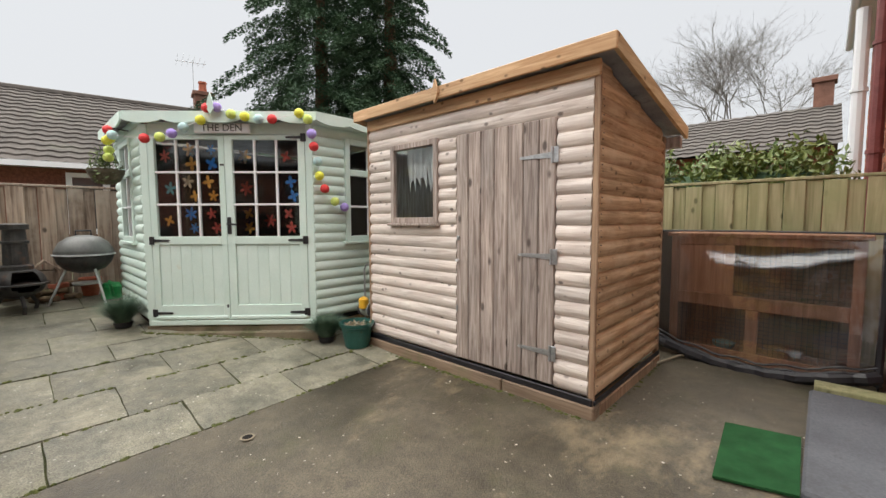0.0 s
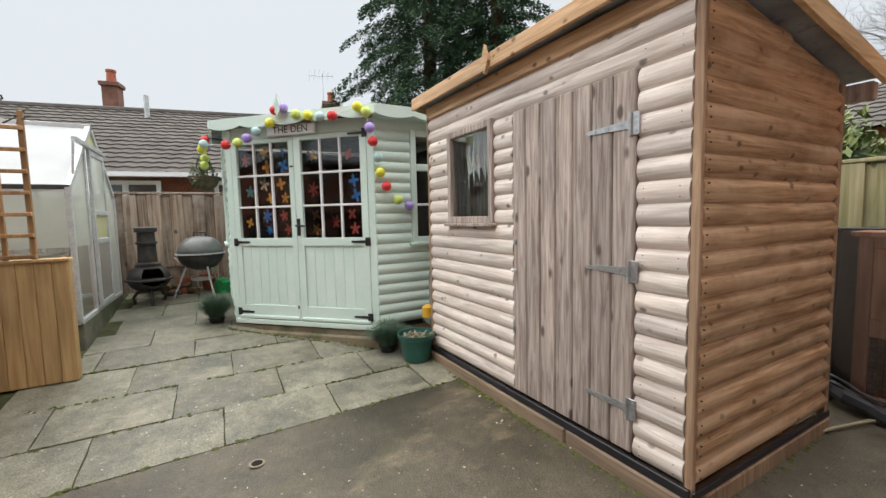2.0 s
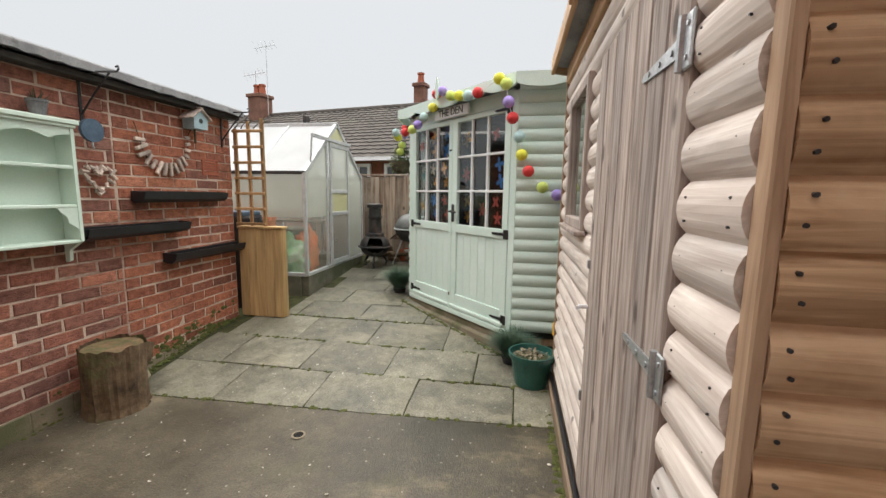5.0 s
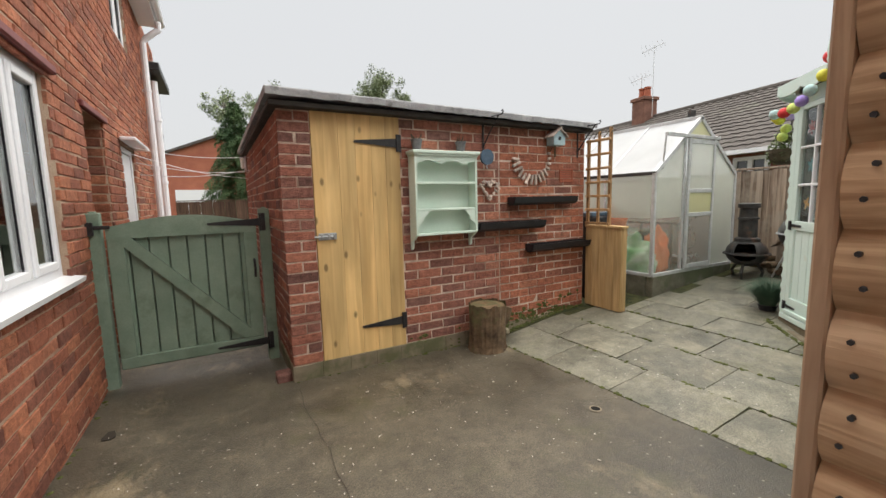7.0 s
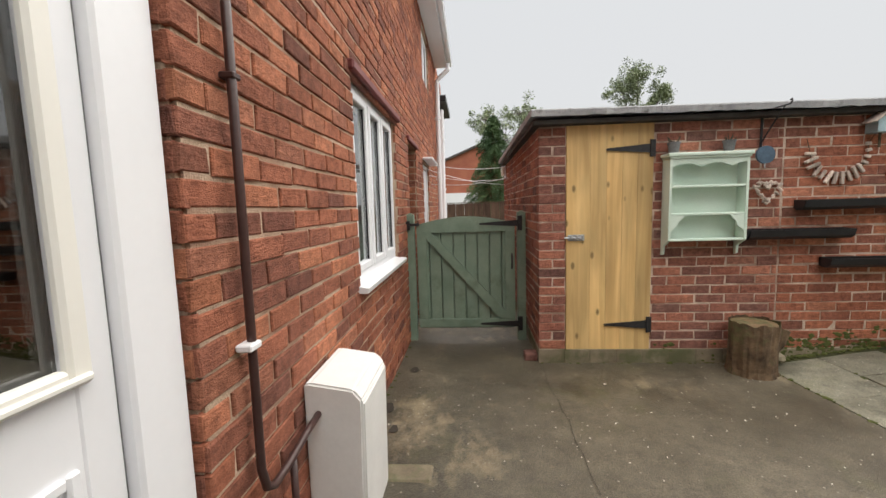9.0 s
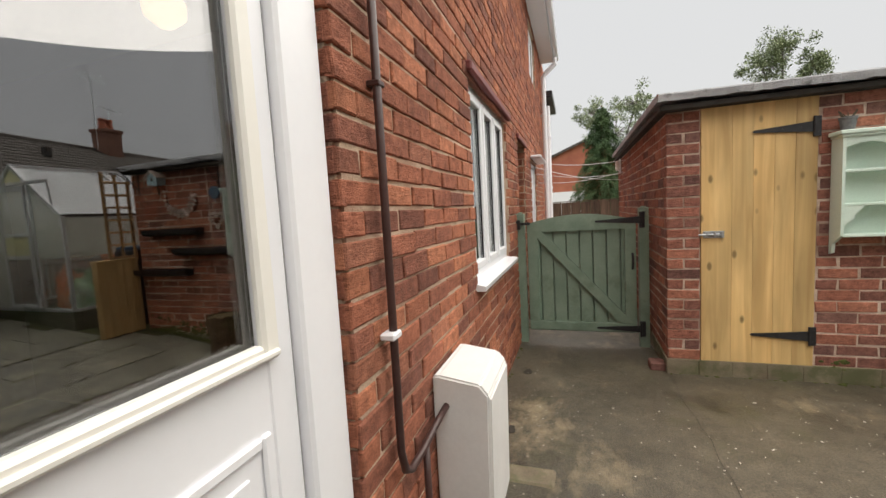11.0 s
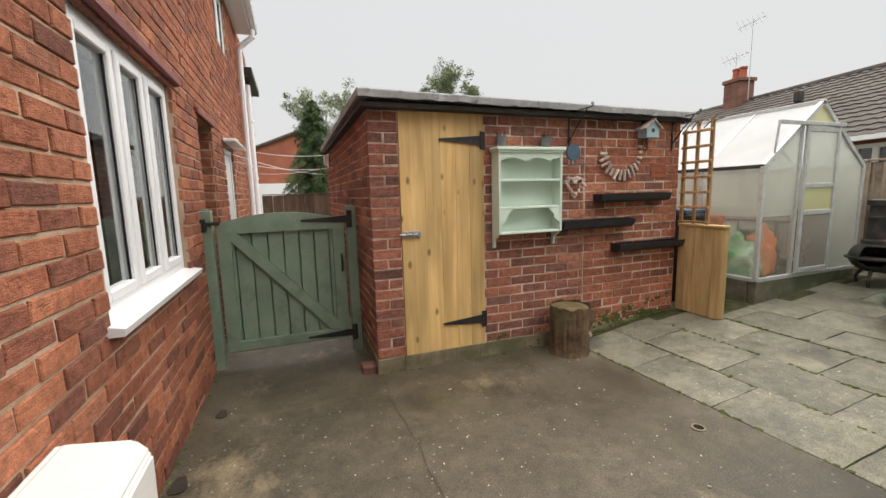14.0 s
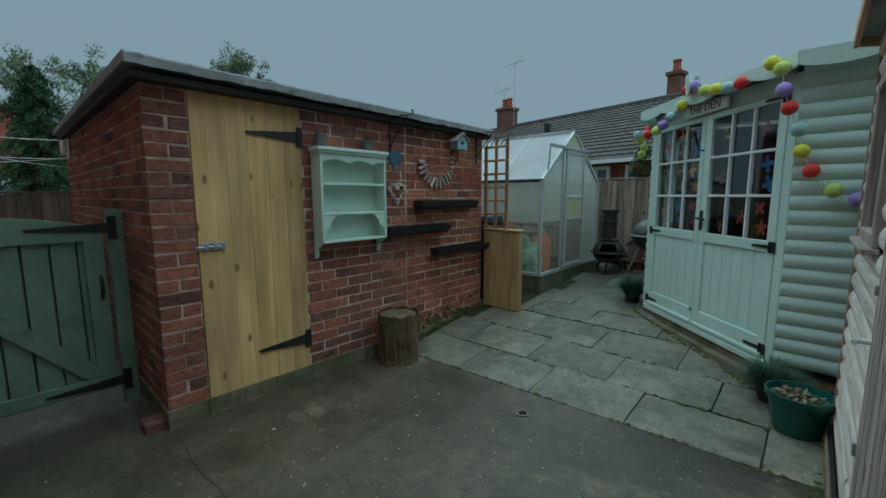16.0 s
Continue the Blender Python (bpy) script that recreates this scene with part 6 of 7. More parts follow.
part("lid_handle", tube(bmesh.new(), [(bx, by - 0.06, 0.985), (bx, by - 0.06, 1.04), (bx, by + 0.06, 1.04), (bx, by + 0.06, 0.985)], 0.01, 8), IRON, t)
for a_ in (0.4, 2.5, 4.6):
    part("leg", tube(bmesh.new(), [(bx + 0.14 * math.cos(a_), by + 0.14 * math.sin(a_), 0.68), (bx + 0.30 * math.cos(a_), by + 0.30 * math.sin(a_), bz)], 0.011, 8), ALU, t)
part("ash_pan", lathe(bmesh.new(), bx, by, [(0.02, 0.47), (0.11, 0.48), (0.12, 0.5), (0.11, 0.5)], 18), ALU, t)
# chimenea
cx, cy = -5.42, 2.42
cz = ground_z(cx, cy)
t = thing("chimenea", cx, cy, cz, label="dark cast-iron chimenea with a round open belly on legs", category="chimenea")
bm = bmesh.new()
bmesh.ops.create_uvsphere(bm, u_segments=28, v_segments=16, radius=1, matrix=Matrix.Translation((cx, cy, 0.56)) @ Matrix.Diagonal((0.20, 0.20, 0.155, 1)))
bmesh.ops.delete(bm, geom=[f for f in bm.faces if (f.calc_center_median() - Vector((cx, cy, 0.56))).normalized().dot(Vector((0.93, 0.33, 0.1))) > 0.80], context="FACES")
bmesh.ops.solidify(bm, geom=bm.faces[:], thickness=0.012)
part("belly", bm, CAST, t, smooth=True)
part("chimney", lathe(bmesh.new(), cx, cy, [(0.12, 0.68), (0.12, 0.72), (0.09, 0.735), (0.085, 0.93), (0.10, 0.935), (0.10, 0.955), (0.085, 0.96), (0.08, 1.06), (0.105, 1.065), (0.105, 1.11), (0.07, 1.12)], 22), CAST, t)
part("shelf_rim", lathe(bmesh.new(), cx, cy, [(0.19, 0.535), (0.225, 0.54), (0.225, 0.555), (0.19, 0.56)], 28), CAST, t)
for a_ in (0.2, 2.3, 4.4):
    part("leg", tube(bmesh.new(), [(cx + 0.10 * math.cos(a_), cy + 0.10 * math.sin(a_), 0.44), (cx + 0.17 * math.cos(a_), cy + 0.17 * math.sin(a_), 0.34), (cx + 0.15 * math.cos(a_), cy + 0.15 * math.sin(a_), cz)], 0.016, 8), CAST, t)
r_ = random.Random(31)
for i in range(9):
    x, y = r_.uniform(-5.9, -5.65), r_.uniform(2.3, 3.05)
    z, a_ = ground_z(x, y) + 0.035 + 0.05 * (i % 3), r_.uniform(0, 3.1)
    tagged(part("firewood_log", tube(bmesh.new(), [(x - 0.16 * math.cos(a_), y - 0.16 * math.sin(a_), z), (x + 0.16 * math.cos(a_), y + 0.16 * math.sin(a_), z + 0.02)], 0.035, 9, 0.03), BARK), "piece of firewood stacked by the fence", "firewood", "firewood by the fence")
for x, y, r, h in ((-5.80, 2.72, 0.085, 0.17), (-5.84, 2.98, 0.1, 0.2), (-5.62, 3.12, 0.07, 0.14)):
    z = ground_z(x, y)
    tagged(part("clay_pot", lathe(bmesh.new(), x, y, [(r * 0.65, z), (r * 0.92, z + h * 0.8), (r, z + h * 0.8), (r, z + h), (r * 0.8, z + h), (r * 0.75, z + h * 0.7)], 18), TERRA), "terracotta flower pot on the ground by the fence", "flower pot", "clay pots by the fence")
bh = thing("nest_box", -5.85, 2.62, 0.3, label="small wooden nest box with a pitched roof on the ground", category="nest box")
part("body", boxes((-5.93, -5.80, 2.55, 2.70, 0.32, 0.62), c=0.004), FENCE_WOOD, bh)
part("roof", prism(bmesh.new(), [(-5.96, 2.50, 0.60), (-5.96, 2.625, 0.71), (-5.96, 2.75, 0.60), (-5.96, 2.75, 0.62), (-5.96, 2.625, 0.735), (-5.96, 2.50, 0.62)], (0.19, 0, 0)), FENCE_WOOD, bh)
wc = thing("watering_can", -5.6, 3.13, 0.27, label="bright green plastic watering can by the summerhouse", category="watering can")
GREENPL = surface("bright green plastic", (0.02, 0.30, 0.08), (0.04, 0.40, 0.12), 6, 0.4, 0.05)
part("body", lathe(bmesh.new(), -5.6, 3.13, [(0.09, 0.29), (0.095, 0.42), (0.07, 0.46), (0.03, 0.47)], 16), GREENPL, wc)
part("spout", tube(bmesh.new(), [(-5.52, 3.13, 0.34), (-5.43, 3.11, 0.41), (-5.38, 3.09, 0.48)], 0.014, 8), GREENPL, wc)
part("handle", tube(bmesh.new(), [(-5.67, 3.13, 0.45), (-5.73, 3.13, 0.47), (-5.73, 3.13, 0.37), (-5.69, 3.13, 0.33)], 0.01, 8), GREENPL, wc)


def leaf_cloud(name, spots, size, material, parent, rnd, flat=0.35):
    """Many small folded leaves round given spots (centre, radius, count)."""
    V, F = [], []
    for c, rad, n in spots:
        for _ in range(n):
            d = Vector((rnd.gauss(0, 1), rnd.gauss(0, 1), rnd.gauss(0, 0.8)))
            p = Vector(c) + d.normalized() * rad * rnd.random() ** 0.45
            e = Euler((rnd.uniform(-1.2, 1.2), rnd.uniform(-1.2, 1.2), rnd.uniform(0, 6.28))).to_matrix()
            s = size * rnd.uniform(0.6, 1.3)
            o = len(V)
            V += [tuple(p + e @ Vector(q)) for q in ((-s, 0, 0), (-s * 0.1, -s * flat, s * 0.08), (s, 0, 0), (-s * 0.1, s * flat, s * 0.08))]
            F.append((o, o + 1, o + 2, o + 3))
    me = bpy.data.meshes.new(name)
    me.from_pydata(V, [], F)
    me.materials.append(material)
    return link(new(name, me), parent)


LEAF = surface("evergreen leaf", (0.045, 0.085, 0.022), (0.15, 0.20, 0.055), 6, 0.5, 0.1)
LAUREL = surface("laurel leaf", (0.06, 0.11, 0.025), (0.24, 0.28, 0.08), 4, 0.4, 0.1)
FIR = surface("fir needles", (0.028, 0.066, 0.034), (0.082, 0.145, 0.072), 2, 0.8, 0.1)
OLIVE = surface("grey-green leaf", (0.14, 0.18, 0.09), (0.28, 0.33, 0.18), 2, 0.6, 0.1)
TWIG = surface("grey twig", (0.11, 0.095, 0.085), (0.2, 0.18, 0.165), 3, 0.9, 0.2)
hb_ = thing("hanging_basket", -4.62, 3.02, 1.55, label="hanging basket with trailing dry and green plants", category="hanging basket")
part("basket", lathe(bmesh.new(), -4.62, 3.02, [(0.05, 1.47), (0.10, 1.50), (0.135, 1.57), (0.14, 1.60), (0.12, 1.60)], 18), DRY, hb_)
leaf_cloud("foliage", [((-4.62, 3.02, 1.63), 0.13, 260), ((-4.55, 3.0, 1.55), 0.1, 90), ((-4.66, 3.0, 1.72), 0.09, 90)], 0.022, LEAF, hb_, random.Random(2))
for dx, dy in ((-0.12, 0), (0.08, 0.09), (0.08, -0.09)):
    part("chain", tube(bmesh.new(), [(-4.62 + dx, 3.02 + dy, 1.6), (-4.62, 3.04, 1.95)], 0.003, 5), IRON, hb_)
part("hook", tube(bmesh.new(), [(-4.62, 3.04, 1.94), (-4.62, 3.06, 1.98), (-4.62, 3.2, 1.97)], 0.006, 6), IRON, hb_)

# pale ragged sheet for the reflecting plastic in the shed window
bm = bmesh.new()
r_ = random.Random(13)
cols = []
for i in range(19):
    x = -2.33 + 0.30 * i / 18
    cols.append([bm.verts.new((x, 4.60 + 0.018 * math.sin(i * 1.7) + 0.01 * r_.random(), 1.69 - (0.12 + 0.16 * abs(math.sin(i * 0.9)) + 0.1 * r_.random()) * j / 4)) for j in range(5)])
for u, v in zip(cols, cols[1:]):
    for j in range(4):
        bm.faces.new((u[j], v[j], v[j + 1], u[j + 1]))
tagged(part("net_curtain", bm, milky("hazy white plastic", (0.85, 0.85, 0.85), 0.35, 0.8), None, smooth=True), "ragged hazy white plastic hung inside the shed window", "net curtain")
# moss along the joints and wall feet
MOSS = surface("moss", (0.05, 0.065, 0.015), (0.13, 0.14, 0.04), 30, 0.95, 0.8, 120)
bm = bmesh.new()
r_ = random.Random(41)
lines = [((-3.5, 1.775), (-2.35, 1.78), 150), ((-2.3, 1.77), (-0.6, 1.775), 50), ((-2.7, 4.485), (-0.8, 4.49), 190), ((-2.31, 2.0), (-2.31, 4.5), 70), ((-2.72, 2.0), (-2.72, 4.4), 70), ((-3.155, 2.0), (-3.155, 4.2), 70), ((-3.63, 2.2), (-3.63, 3.6), 50), ((-4.2, 3.13), (-3.15, 4.2), 170), ((-0.73, 4.6), (-0.73, 5.7), 40), ((0.545, 0.0), (0.545, 2.9), 40)]
for (xa, ya), (xb, yb), count in lines:
    for _ in range(count):
        k = r_.random()
        x, y, r = xa + (xb - xa) * k + r_.gauss(0, 0.008), ya + (yb - ya) * k + r_.gauss(0, 0.008), r_.uniform(0.005, 0.02)
        bmesh.ops.create_icosphere(bm, subdivisions=1, radius=r, matrix=Matrix.Translation((x, y, ground_z(x, y) - 0.003)) @ Matrix.Diagonal((1, r_.uniform(0.7, 1.3), 0.5, 1)))
for _ in range(420):
    x, z = r_.uniform(-3.5, -1.52), 0.0 + 0.16 * r_.random() ** 2.2
    if -2.3 < x < -2.0 or noise.noise((x * 3, z * 6, 2.0)) < -0.12:
        continue
    r = r_.uniform(0.006, 0.02)
    bmesh.ops.create_icosphere(bm, subdivisions=1, radius=r, matrix=Matrix.Translation((x, 1.757, ground_z(x, 1.76) + z)) @ Matrix.Diagonal((1.4, 0.3, r_.uniform(0.6, 1.2), 1)))
tagged(part("moss", bm, MOSS), "green moss along the joints and wall feet", "moss", "", "stuff")

# ---- hutch corner ----
hu = thing("rabbit_hutch", -0.23, 6.4, 0.03, label="two-tier brown wooden hutch under a clear rain cover", category="hutch")
HW = wood("hutch wood", (0.20, 0.10, 0.06), (0.34, 0.19, 0.125), "z", 30, False, 0.7)
HM = facing(-0.82, 6.13, -3)
part("body", boxes((0.03, 1.15, 0.42, 0.45, 0.06, 1.0), (0.03, 0.06, 0.04, 0.42, 0.06, 1.0), (1.12, 1.15, 0.04, 0.42, 0.06, 1.0), (0.06, 1.12, 0.04, 0.42, 0.06, 0.09), (0.06, 1.12, 0.04, 0.42, 0.50, 0.53), c=0.004, m=HM), HW, hu)
part("roof", boxes((0.0, 1.18, 0.0, 0.47, 1.0, 1.03), c=0.004, m=HM), HW, hu)
for a_, b_, c_, d_ in ((0.03, 0.09, 0.06, 1.0), (1.09, 1.15, 0.06, 1.0), (0.09, 1.09, 0.94, 1.0), (0.09, 1.09, 0.46, 0.56), (0.09, 1.09, 0.06, 0.14), (0.54, 0.62, 0.14, 0.46), (0.40, 0.46, 0.56, 0.94)):
    part("front_rail", boxes((a_, b_, 0.01, 0.04, c_, d_), c=0.004, m=HM), HW, hu)
part("sleeping_door", boxes((0.09, 0.40, 0.015, 0.035, 0.56, 0.94), c=0.004, m=HM), HW, hu)
MESHM = surface("dark wire mesh", (0.02, 0.02, 0.022), (0.05, 0.05, 0.052), 60, 0.6, 0.3)
for a_, b_, c_, d_ in ((0.46, 1.09, 0.56, 0.94), (0.09, 0.54, 0.14, 0.46), (0.62, 1.09, 0.14, 0.46)):
    bm = bmesh.new()
    for i in range(int((b_ - a_) / 0.03)):
        box(bm, a_ + i * 0.03, a_ + i * 0.03 + 0.003, 0.024, 0.027, c_, d_)
    for i in range(int((d_ - c_) / 0.03)):
        box(bm, a_, b_, 0.024, 0.027, c_ + i * 0.03, c_ + i * 0.03 + 0.003)
    bm.transform(HM)
    part("wire_front", bm, MESHM, hu)
tagged(part("blue_bowl", lathe(bmesh.new(), -0.43, 6.30, [(0.05, 0.085), (0.075, 0.15), (0.08, 0.15), (0.07, 0.12)], 16), surface("blue plastic", (0.03, 0.25, 0.38), (0.05, 0.35, 0.48), 6, 0.4, 0.05)), "turquoise bowl inside the hutch", "bowl")
cv, cn, cl, cb = nodes_of("clear rain cover")
cb.inputs["Base Color"].default_value = (0.8, 0.75, 0.72, 1)
cb.inputs["Roughness"].default_value = 0.12
cb.inputs["Specular IOR Level"].default_value = 0.9
ctex, _ = spread(cn, cl, 3.5, 4, (1, 1, 2.0))
bump(cn, cl, cb, ctex.outputs["Fac"], 0.35, 0.03)
ctr, cmix = cn.new("ShaderNodeBsdfTransparent"), cn.new("ShaderNodeMixShader")
ctr.inputs[0].default_value = (0.9, 0.86, 0.84, 1)
cgl = cn.new("ShaderNodeBsdfGlossy")
cgl.inputs["Roughness"].default_value = 0.1
cl.new([x for x in cn if x.type == "BUMP"][0].outputs[0], cgl.inputs["Normal"])
cmix.inputs[0].default_value = 0.15
cl.new(ctr.outputs[0], cmix.inputs[1])
cl.new(cgl.outputs[0], cmix.inputs[2])
cl.new(cmix.outputs[0], cn["Material Output"].inputs[0])
bm = bmesh.new()
g = []
for i in range(41):
    col = []
    for j in range(31):
        u, k = -0.04 + 1.26 * i / 40, j / 30
        mid = math.sin(math.pi * i / 40)
        z = 0.01 + 1.05 * k + 0.10 * (1 - mid) * (1 - k) ** 2
        fold = 0.96 - 0.13 * mid ** 0.8
        step = max(0.0, min(1.0, (fold + 0.035 - z) / 0.07))
        y = -0.03 - 0.042 * step * step * (3 - 2 * step) * (0.35 + 0.65 * mid) - 0.05 * mid ** 0.7 * max(0.0, 1 - k / 0.22)
        y += 0.010 * noise.noise((u * 3, z * 6, 1.0)) + 0.006 * noise.noise((u * 7 + z * 4, z * 14, 4.0))
        col.append(bm.verts.new((u, y, z)))
    g.append(col)
for i in range(40):
    for j in range(30):
        bm.faces.new((g[i][j], g[i + 1][j], g[i + 1][j + 1], g[i][j + 1]))
bm.transform(HM)
rc = tagged(part("rain_cover", bm, cv, None, smooth=True), "creased clear plastic rain cover with black edging over the hutch", "rain cover")
bm = bmesh.new()
tube(bm, [Vector((-0.05 + 1.28 * i / 24, -0.05 - 0.10 * math.sin(math.pi * i / 24) ** 0.7 + 0.012 * math.sin(i * 2.1), 0.055 + 0.10 * (1 - math.sin(math.pi * i / 24)))) for i in range(25)], 0.042, 8)
for lift, fat in ((0.05, 0.012), (0.085, 0.008)):
    tube(bm, [Vector((-0.05 + 1.28 * i / 24, -0.06 - 0.08 * math.sin(math.pi * i / 24) ** 0.7, lift + 0.04 + 0.10 * (1 - math.sin(math.pi * i / 24)) + 0.01 * math.sin(i * 1.3))) for i in range(25)], fat, 6)
tube(bm, [(-0.05, -0.06, 0.1), (-0.055, -0.03, 0.5), (-0.05, 0.0, 1.04)], 0.02, 6)
tube(bm, [(1.23, -0.06, 0.1), (1.235, -0.03, 0.5), (1.23, 0.0, 1.04)], 0.02, 6)
tube(bm, [(-0.05, -0.03, 1.045), (0.5, -0.03, 1.05), (1.23, -0.03, 1.045)], 0.007, 6)
box(bm, -0.06, -0.05, -0.02, 0.5, 0.05, 1.04)
box(bm, 1.23, 1.24, -0.02, 0.5, 0.05, 1.04)
bm.transform(HM)
part("edging", bm, BLACKPLASTIC, rc, "black fabric edging")
mat_m = surface("green turf mat", (0.008, 0.062, 0.014), (0.022, 0.12, 0.036), 9, 0.95, 1.0, 220)
tagged(part("turf_mat", prism(bmesh.new(), [(-0.213, 4.925, 0.062), (0.085, 4.995, 0.062), (0.098, 4.45, 0.052), (-0.177, 4.372, 0.05)], (0, 0, 0.012)), mat_m), "flat bright green artificial turf mat on the concrete", "mat")
tagged(part("timber_offcut", boxes((0.12, 0.50, 5.78, 5.92, 0.02, 0.1), c=0.006), FENCE_GREEN), "grey-green timber offcut beside the doorstep", "timber")
ho = thing("hose_end", -0.81, 5.5, 0.05, label="pale hose with a yellow connector on the concrete", category="hose")
part("hose", tube(bmesh.new(), [(-0.80, 5.47, 0.07), (-0.77, 5.55, 0.065), (-0.72, 5.75, 0.065), (-0.66, 5.95, 0.07), (-0.60, 6.02, 0.07)], 0.009, 8), CONCRETE_PALE, ho, smooth=True)
part("connector", tube(bmesh.new(), [(-0.83, 5.41, 0.068), (-0.80, 5.47, 0.07)], 0.014, 8), YEL, ho)

# ---- beyond the fences ----
hd = thing("laurel_hedge", -1.3, 7.6, 0, label="clipped laurel hedge behind the fence", category="hedge")
r_ = random.Random(8)
spots = [((x + r_.uniform(-0.1, 0.1), 7.35 + 0.5 * r_.random(), z + r_.uniform(-0.05, 0.1)), 0.28, 300) for x in steps(-3.2, 0.1, 16) for z in (1.35, 1.62)]
leaf_cloud("leaves", spots, 0.045, LAUREL, hd, r_)
# block added inside the leaves, darker green for the hedge's shaded depth
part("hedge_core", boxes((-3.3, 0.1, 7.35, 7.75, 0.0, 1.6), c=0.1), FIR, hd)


def tiled_roof(name, x0, z0, x1, z1, ya, yb, rows, parent, axis="x"):
    """Rows of rolled tiles from the eaves (x0, z0) up to the ridge (x1, z1)."""
    V, F = [], []
    n = int((yb - ya) / 0.045)
    for k in range(rows):
        for e, (t_, lift) in enumerate(((k / rows, 0.042), ((k + 1.02) / rows, 0.012))):
            for i in range(n + 1):
                y = ya + (yb - ya) * i / n
                w = 0.010 * math.sin(2 * math.pi * y / 0.26)
                x, z = x0 + (x1 - x0) * t_, z0 + (z1 - z0) * t_ + lift + w
                V.append((x, y, z) if axis == "x" else (y, x, z))
        o = len(V) - 2 * (n + 1)
        F += [(o + i, o + i + 1, o + n + 1 + i + 1, o + n + 1 + i) for i in range(n)]
        if k:
            p = o - (n + 1)
            F += [(p + i, p + i + 1, o + i + 1, o + i) for i in range(n)]
    me = bpy.data.meshes.new(name)
    me.from_pydata(V, [], F)
    me.materials.append(TILE)
    return link(new(name, me), parent)


STACK = surface("chimney brick", (0.14, 0.07, 0.052), (0.25, 0.125, 0.09), 4, 0.9, 0.4, 40)


def chimney(parent, x, y, z0, z1, w, pots):
    c = part("chimney", boxes((x - w / 2, x + w / 2, y - w / 2, y + w / 2, z0, z1 - 0.12), (x - w / 2 - 0.05, x + w / 2 + 0.05, y - w / 2 - 0.05, y + w / 2 + 0.05, z1 - 0.12, z1), c=0.01), STACK, parent)
    for i in range(pots):
        yy = y + (i - (pots - 1) / 2) * 0.26
        part("chimney_pot", lathe(bmesh.new(), x, yy, [(0.13, z1), (0.11, z1 + 0.3), (0.13, z1 + 0.32), (0.13, z1 + 0.38), (0.08, z1 + 0.38)], 16), TERRA, c)


TURN = Matrix.Translation((-14, 1.2, 0)) @ pose(0, 0, 0, 0, 0, -11) @ Matrix.Translation((14, -1.2, 0))
plan = lambda x, y: tuple((TURN.inverted() @ Vector((x, y, 0)))[:2])
bg = thing("bungalow", -14, 0, 0.2, label="brick bungalow with a brown tiled roof beyond the fence", category="house")
part("wall", boxes((-10.35, -10.2, -10, 9, 0.2, 2.15)), BRICK, bg)
tiled_roof("roof", -9.8, 2.10, -14.0, 4.22, -10.3, 9.4, 17, bg)
part("roof_back", prism(bmesh.new(), [(-14.0, -10.3, 4.2), (-18.2, -10.3, 2.1), (-18.2, -10.3, 2.0), (-14, -10.3, 4.1)], (0, 19.7, 0)), TILE, bg)
part("ridge_tiles", tube(bmesh.new(), [(-14.0, y, 4.22) for y in steps(-10.3, 9.4, 12)], 0.1, 8), TILE, bg)
part("fascia", boxes((-9.86, -9.80, -10.3, 9.4, 2.05, 2.14), (-10.3, -9.86, -10.3, 9.4, 2.07, 2.09)), UPVC, bg)
chimney(bg, *plan(-15.5, 0.66), 3.3, 5.3, 0.4, 1)
chimney(bg, *plan(-15.1, -5.65), 3.8, 4.97, 0.62, 2)
chimney(bg, *plan(-15.5, 7.12), 3.2, 5.45, 0.55, 1)
part("flue_pipe", tube(bmesh.new(), [(-13.4, 1.82, 3.8), (-13.4, 1.82, 4.5)], 0.06, 10), ALU, bg)
part("roof_vent", boxes((-12.6, -12.4, -2.6, -2.45, 3.5, 3.8), c=0.02), CAST, bg)
for ya, yb in ((-8, -6.6), (-3.9, -2.6), (0.6, 1.35), (1.75, 2.95), (3.9, 5.0), (6.5, 8)):
    w_ = part("window", boxes((-10.2, -10.14, ya, ya + 0.08, 0.9, 2.0), (-10.2, -10.14, yb - 0.08, yb, 0.9, 2.0), (-10.2, -10.14, ya + 0.08, yb - 0.08, 0.9, 1.0), (-10.2, -10.14, ya + 0.08, yb - 0.08, 1.92, 2.0), (-10.2, -10.14, (ya + yb) / 2 - 0.05, (ya + yb) / 2 + 0.05, 1.0, 1.92)), UPVC, bg)
    part("pane", boxes((-10.195, -10.18, ya + 0.08, yb - 0.08, 1.0, 1.92)), surface("dark far glass", (0.03, 0.035, 0.04), (0.06, 0.065, 0.07), 2, 0.1, 0.0, spec=0.8), w_)


bg.matrix_basis = TURN @ bg.matrix_basis


def aerial(x, y, z0, z1):
    t = thing("tv_aerial", x, y, z0, label="thin metal television aerial on a chimney", category="aerial", group="roof aerials")
    part("mast", tube(bmesh.new(), [(x, y, z0), (x, y, z1)], 0.012, 6), ALU, t)
    part("boom", tube(bmesh.new(), [(x, y - 0.5, z1 - 0.15), (x, y + 0.4, z1 - 0.05)], 0.01, 5), ALU, t)
    for i in range(6):
        yy = y - 0.45 + 0.16 * i
        part("element", tube(bmesh.new(), [(x - 0.15, yy, z1 - 0.28 + 0.03 * i), (x + 0.15, yy, z1 + 0.06)], 0.0035, 4), ALU, t)


aerial(-15, -5.25, 4.2, 6.8)
aerial(-15.1, -5.8, 5.3, 5.85)
aerial(-15.5, 6.85, 5.3, 6.5)
b2 = thing("bungalow", -4, 16, 0, label="brick bungalow with a dark tiled roof behind the hedge", category="house")
part("wall", boxes((-12, 0.2, 13.0, 19.0, 0.0, 2.5)), BRICK, b2)
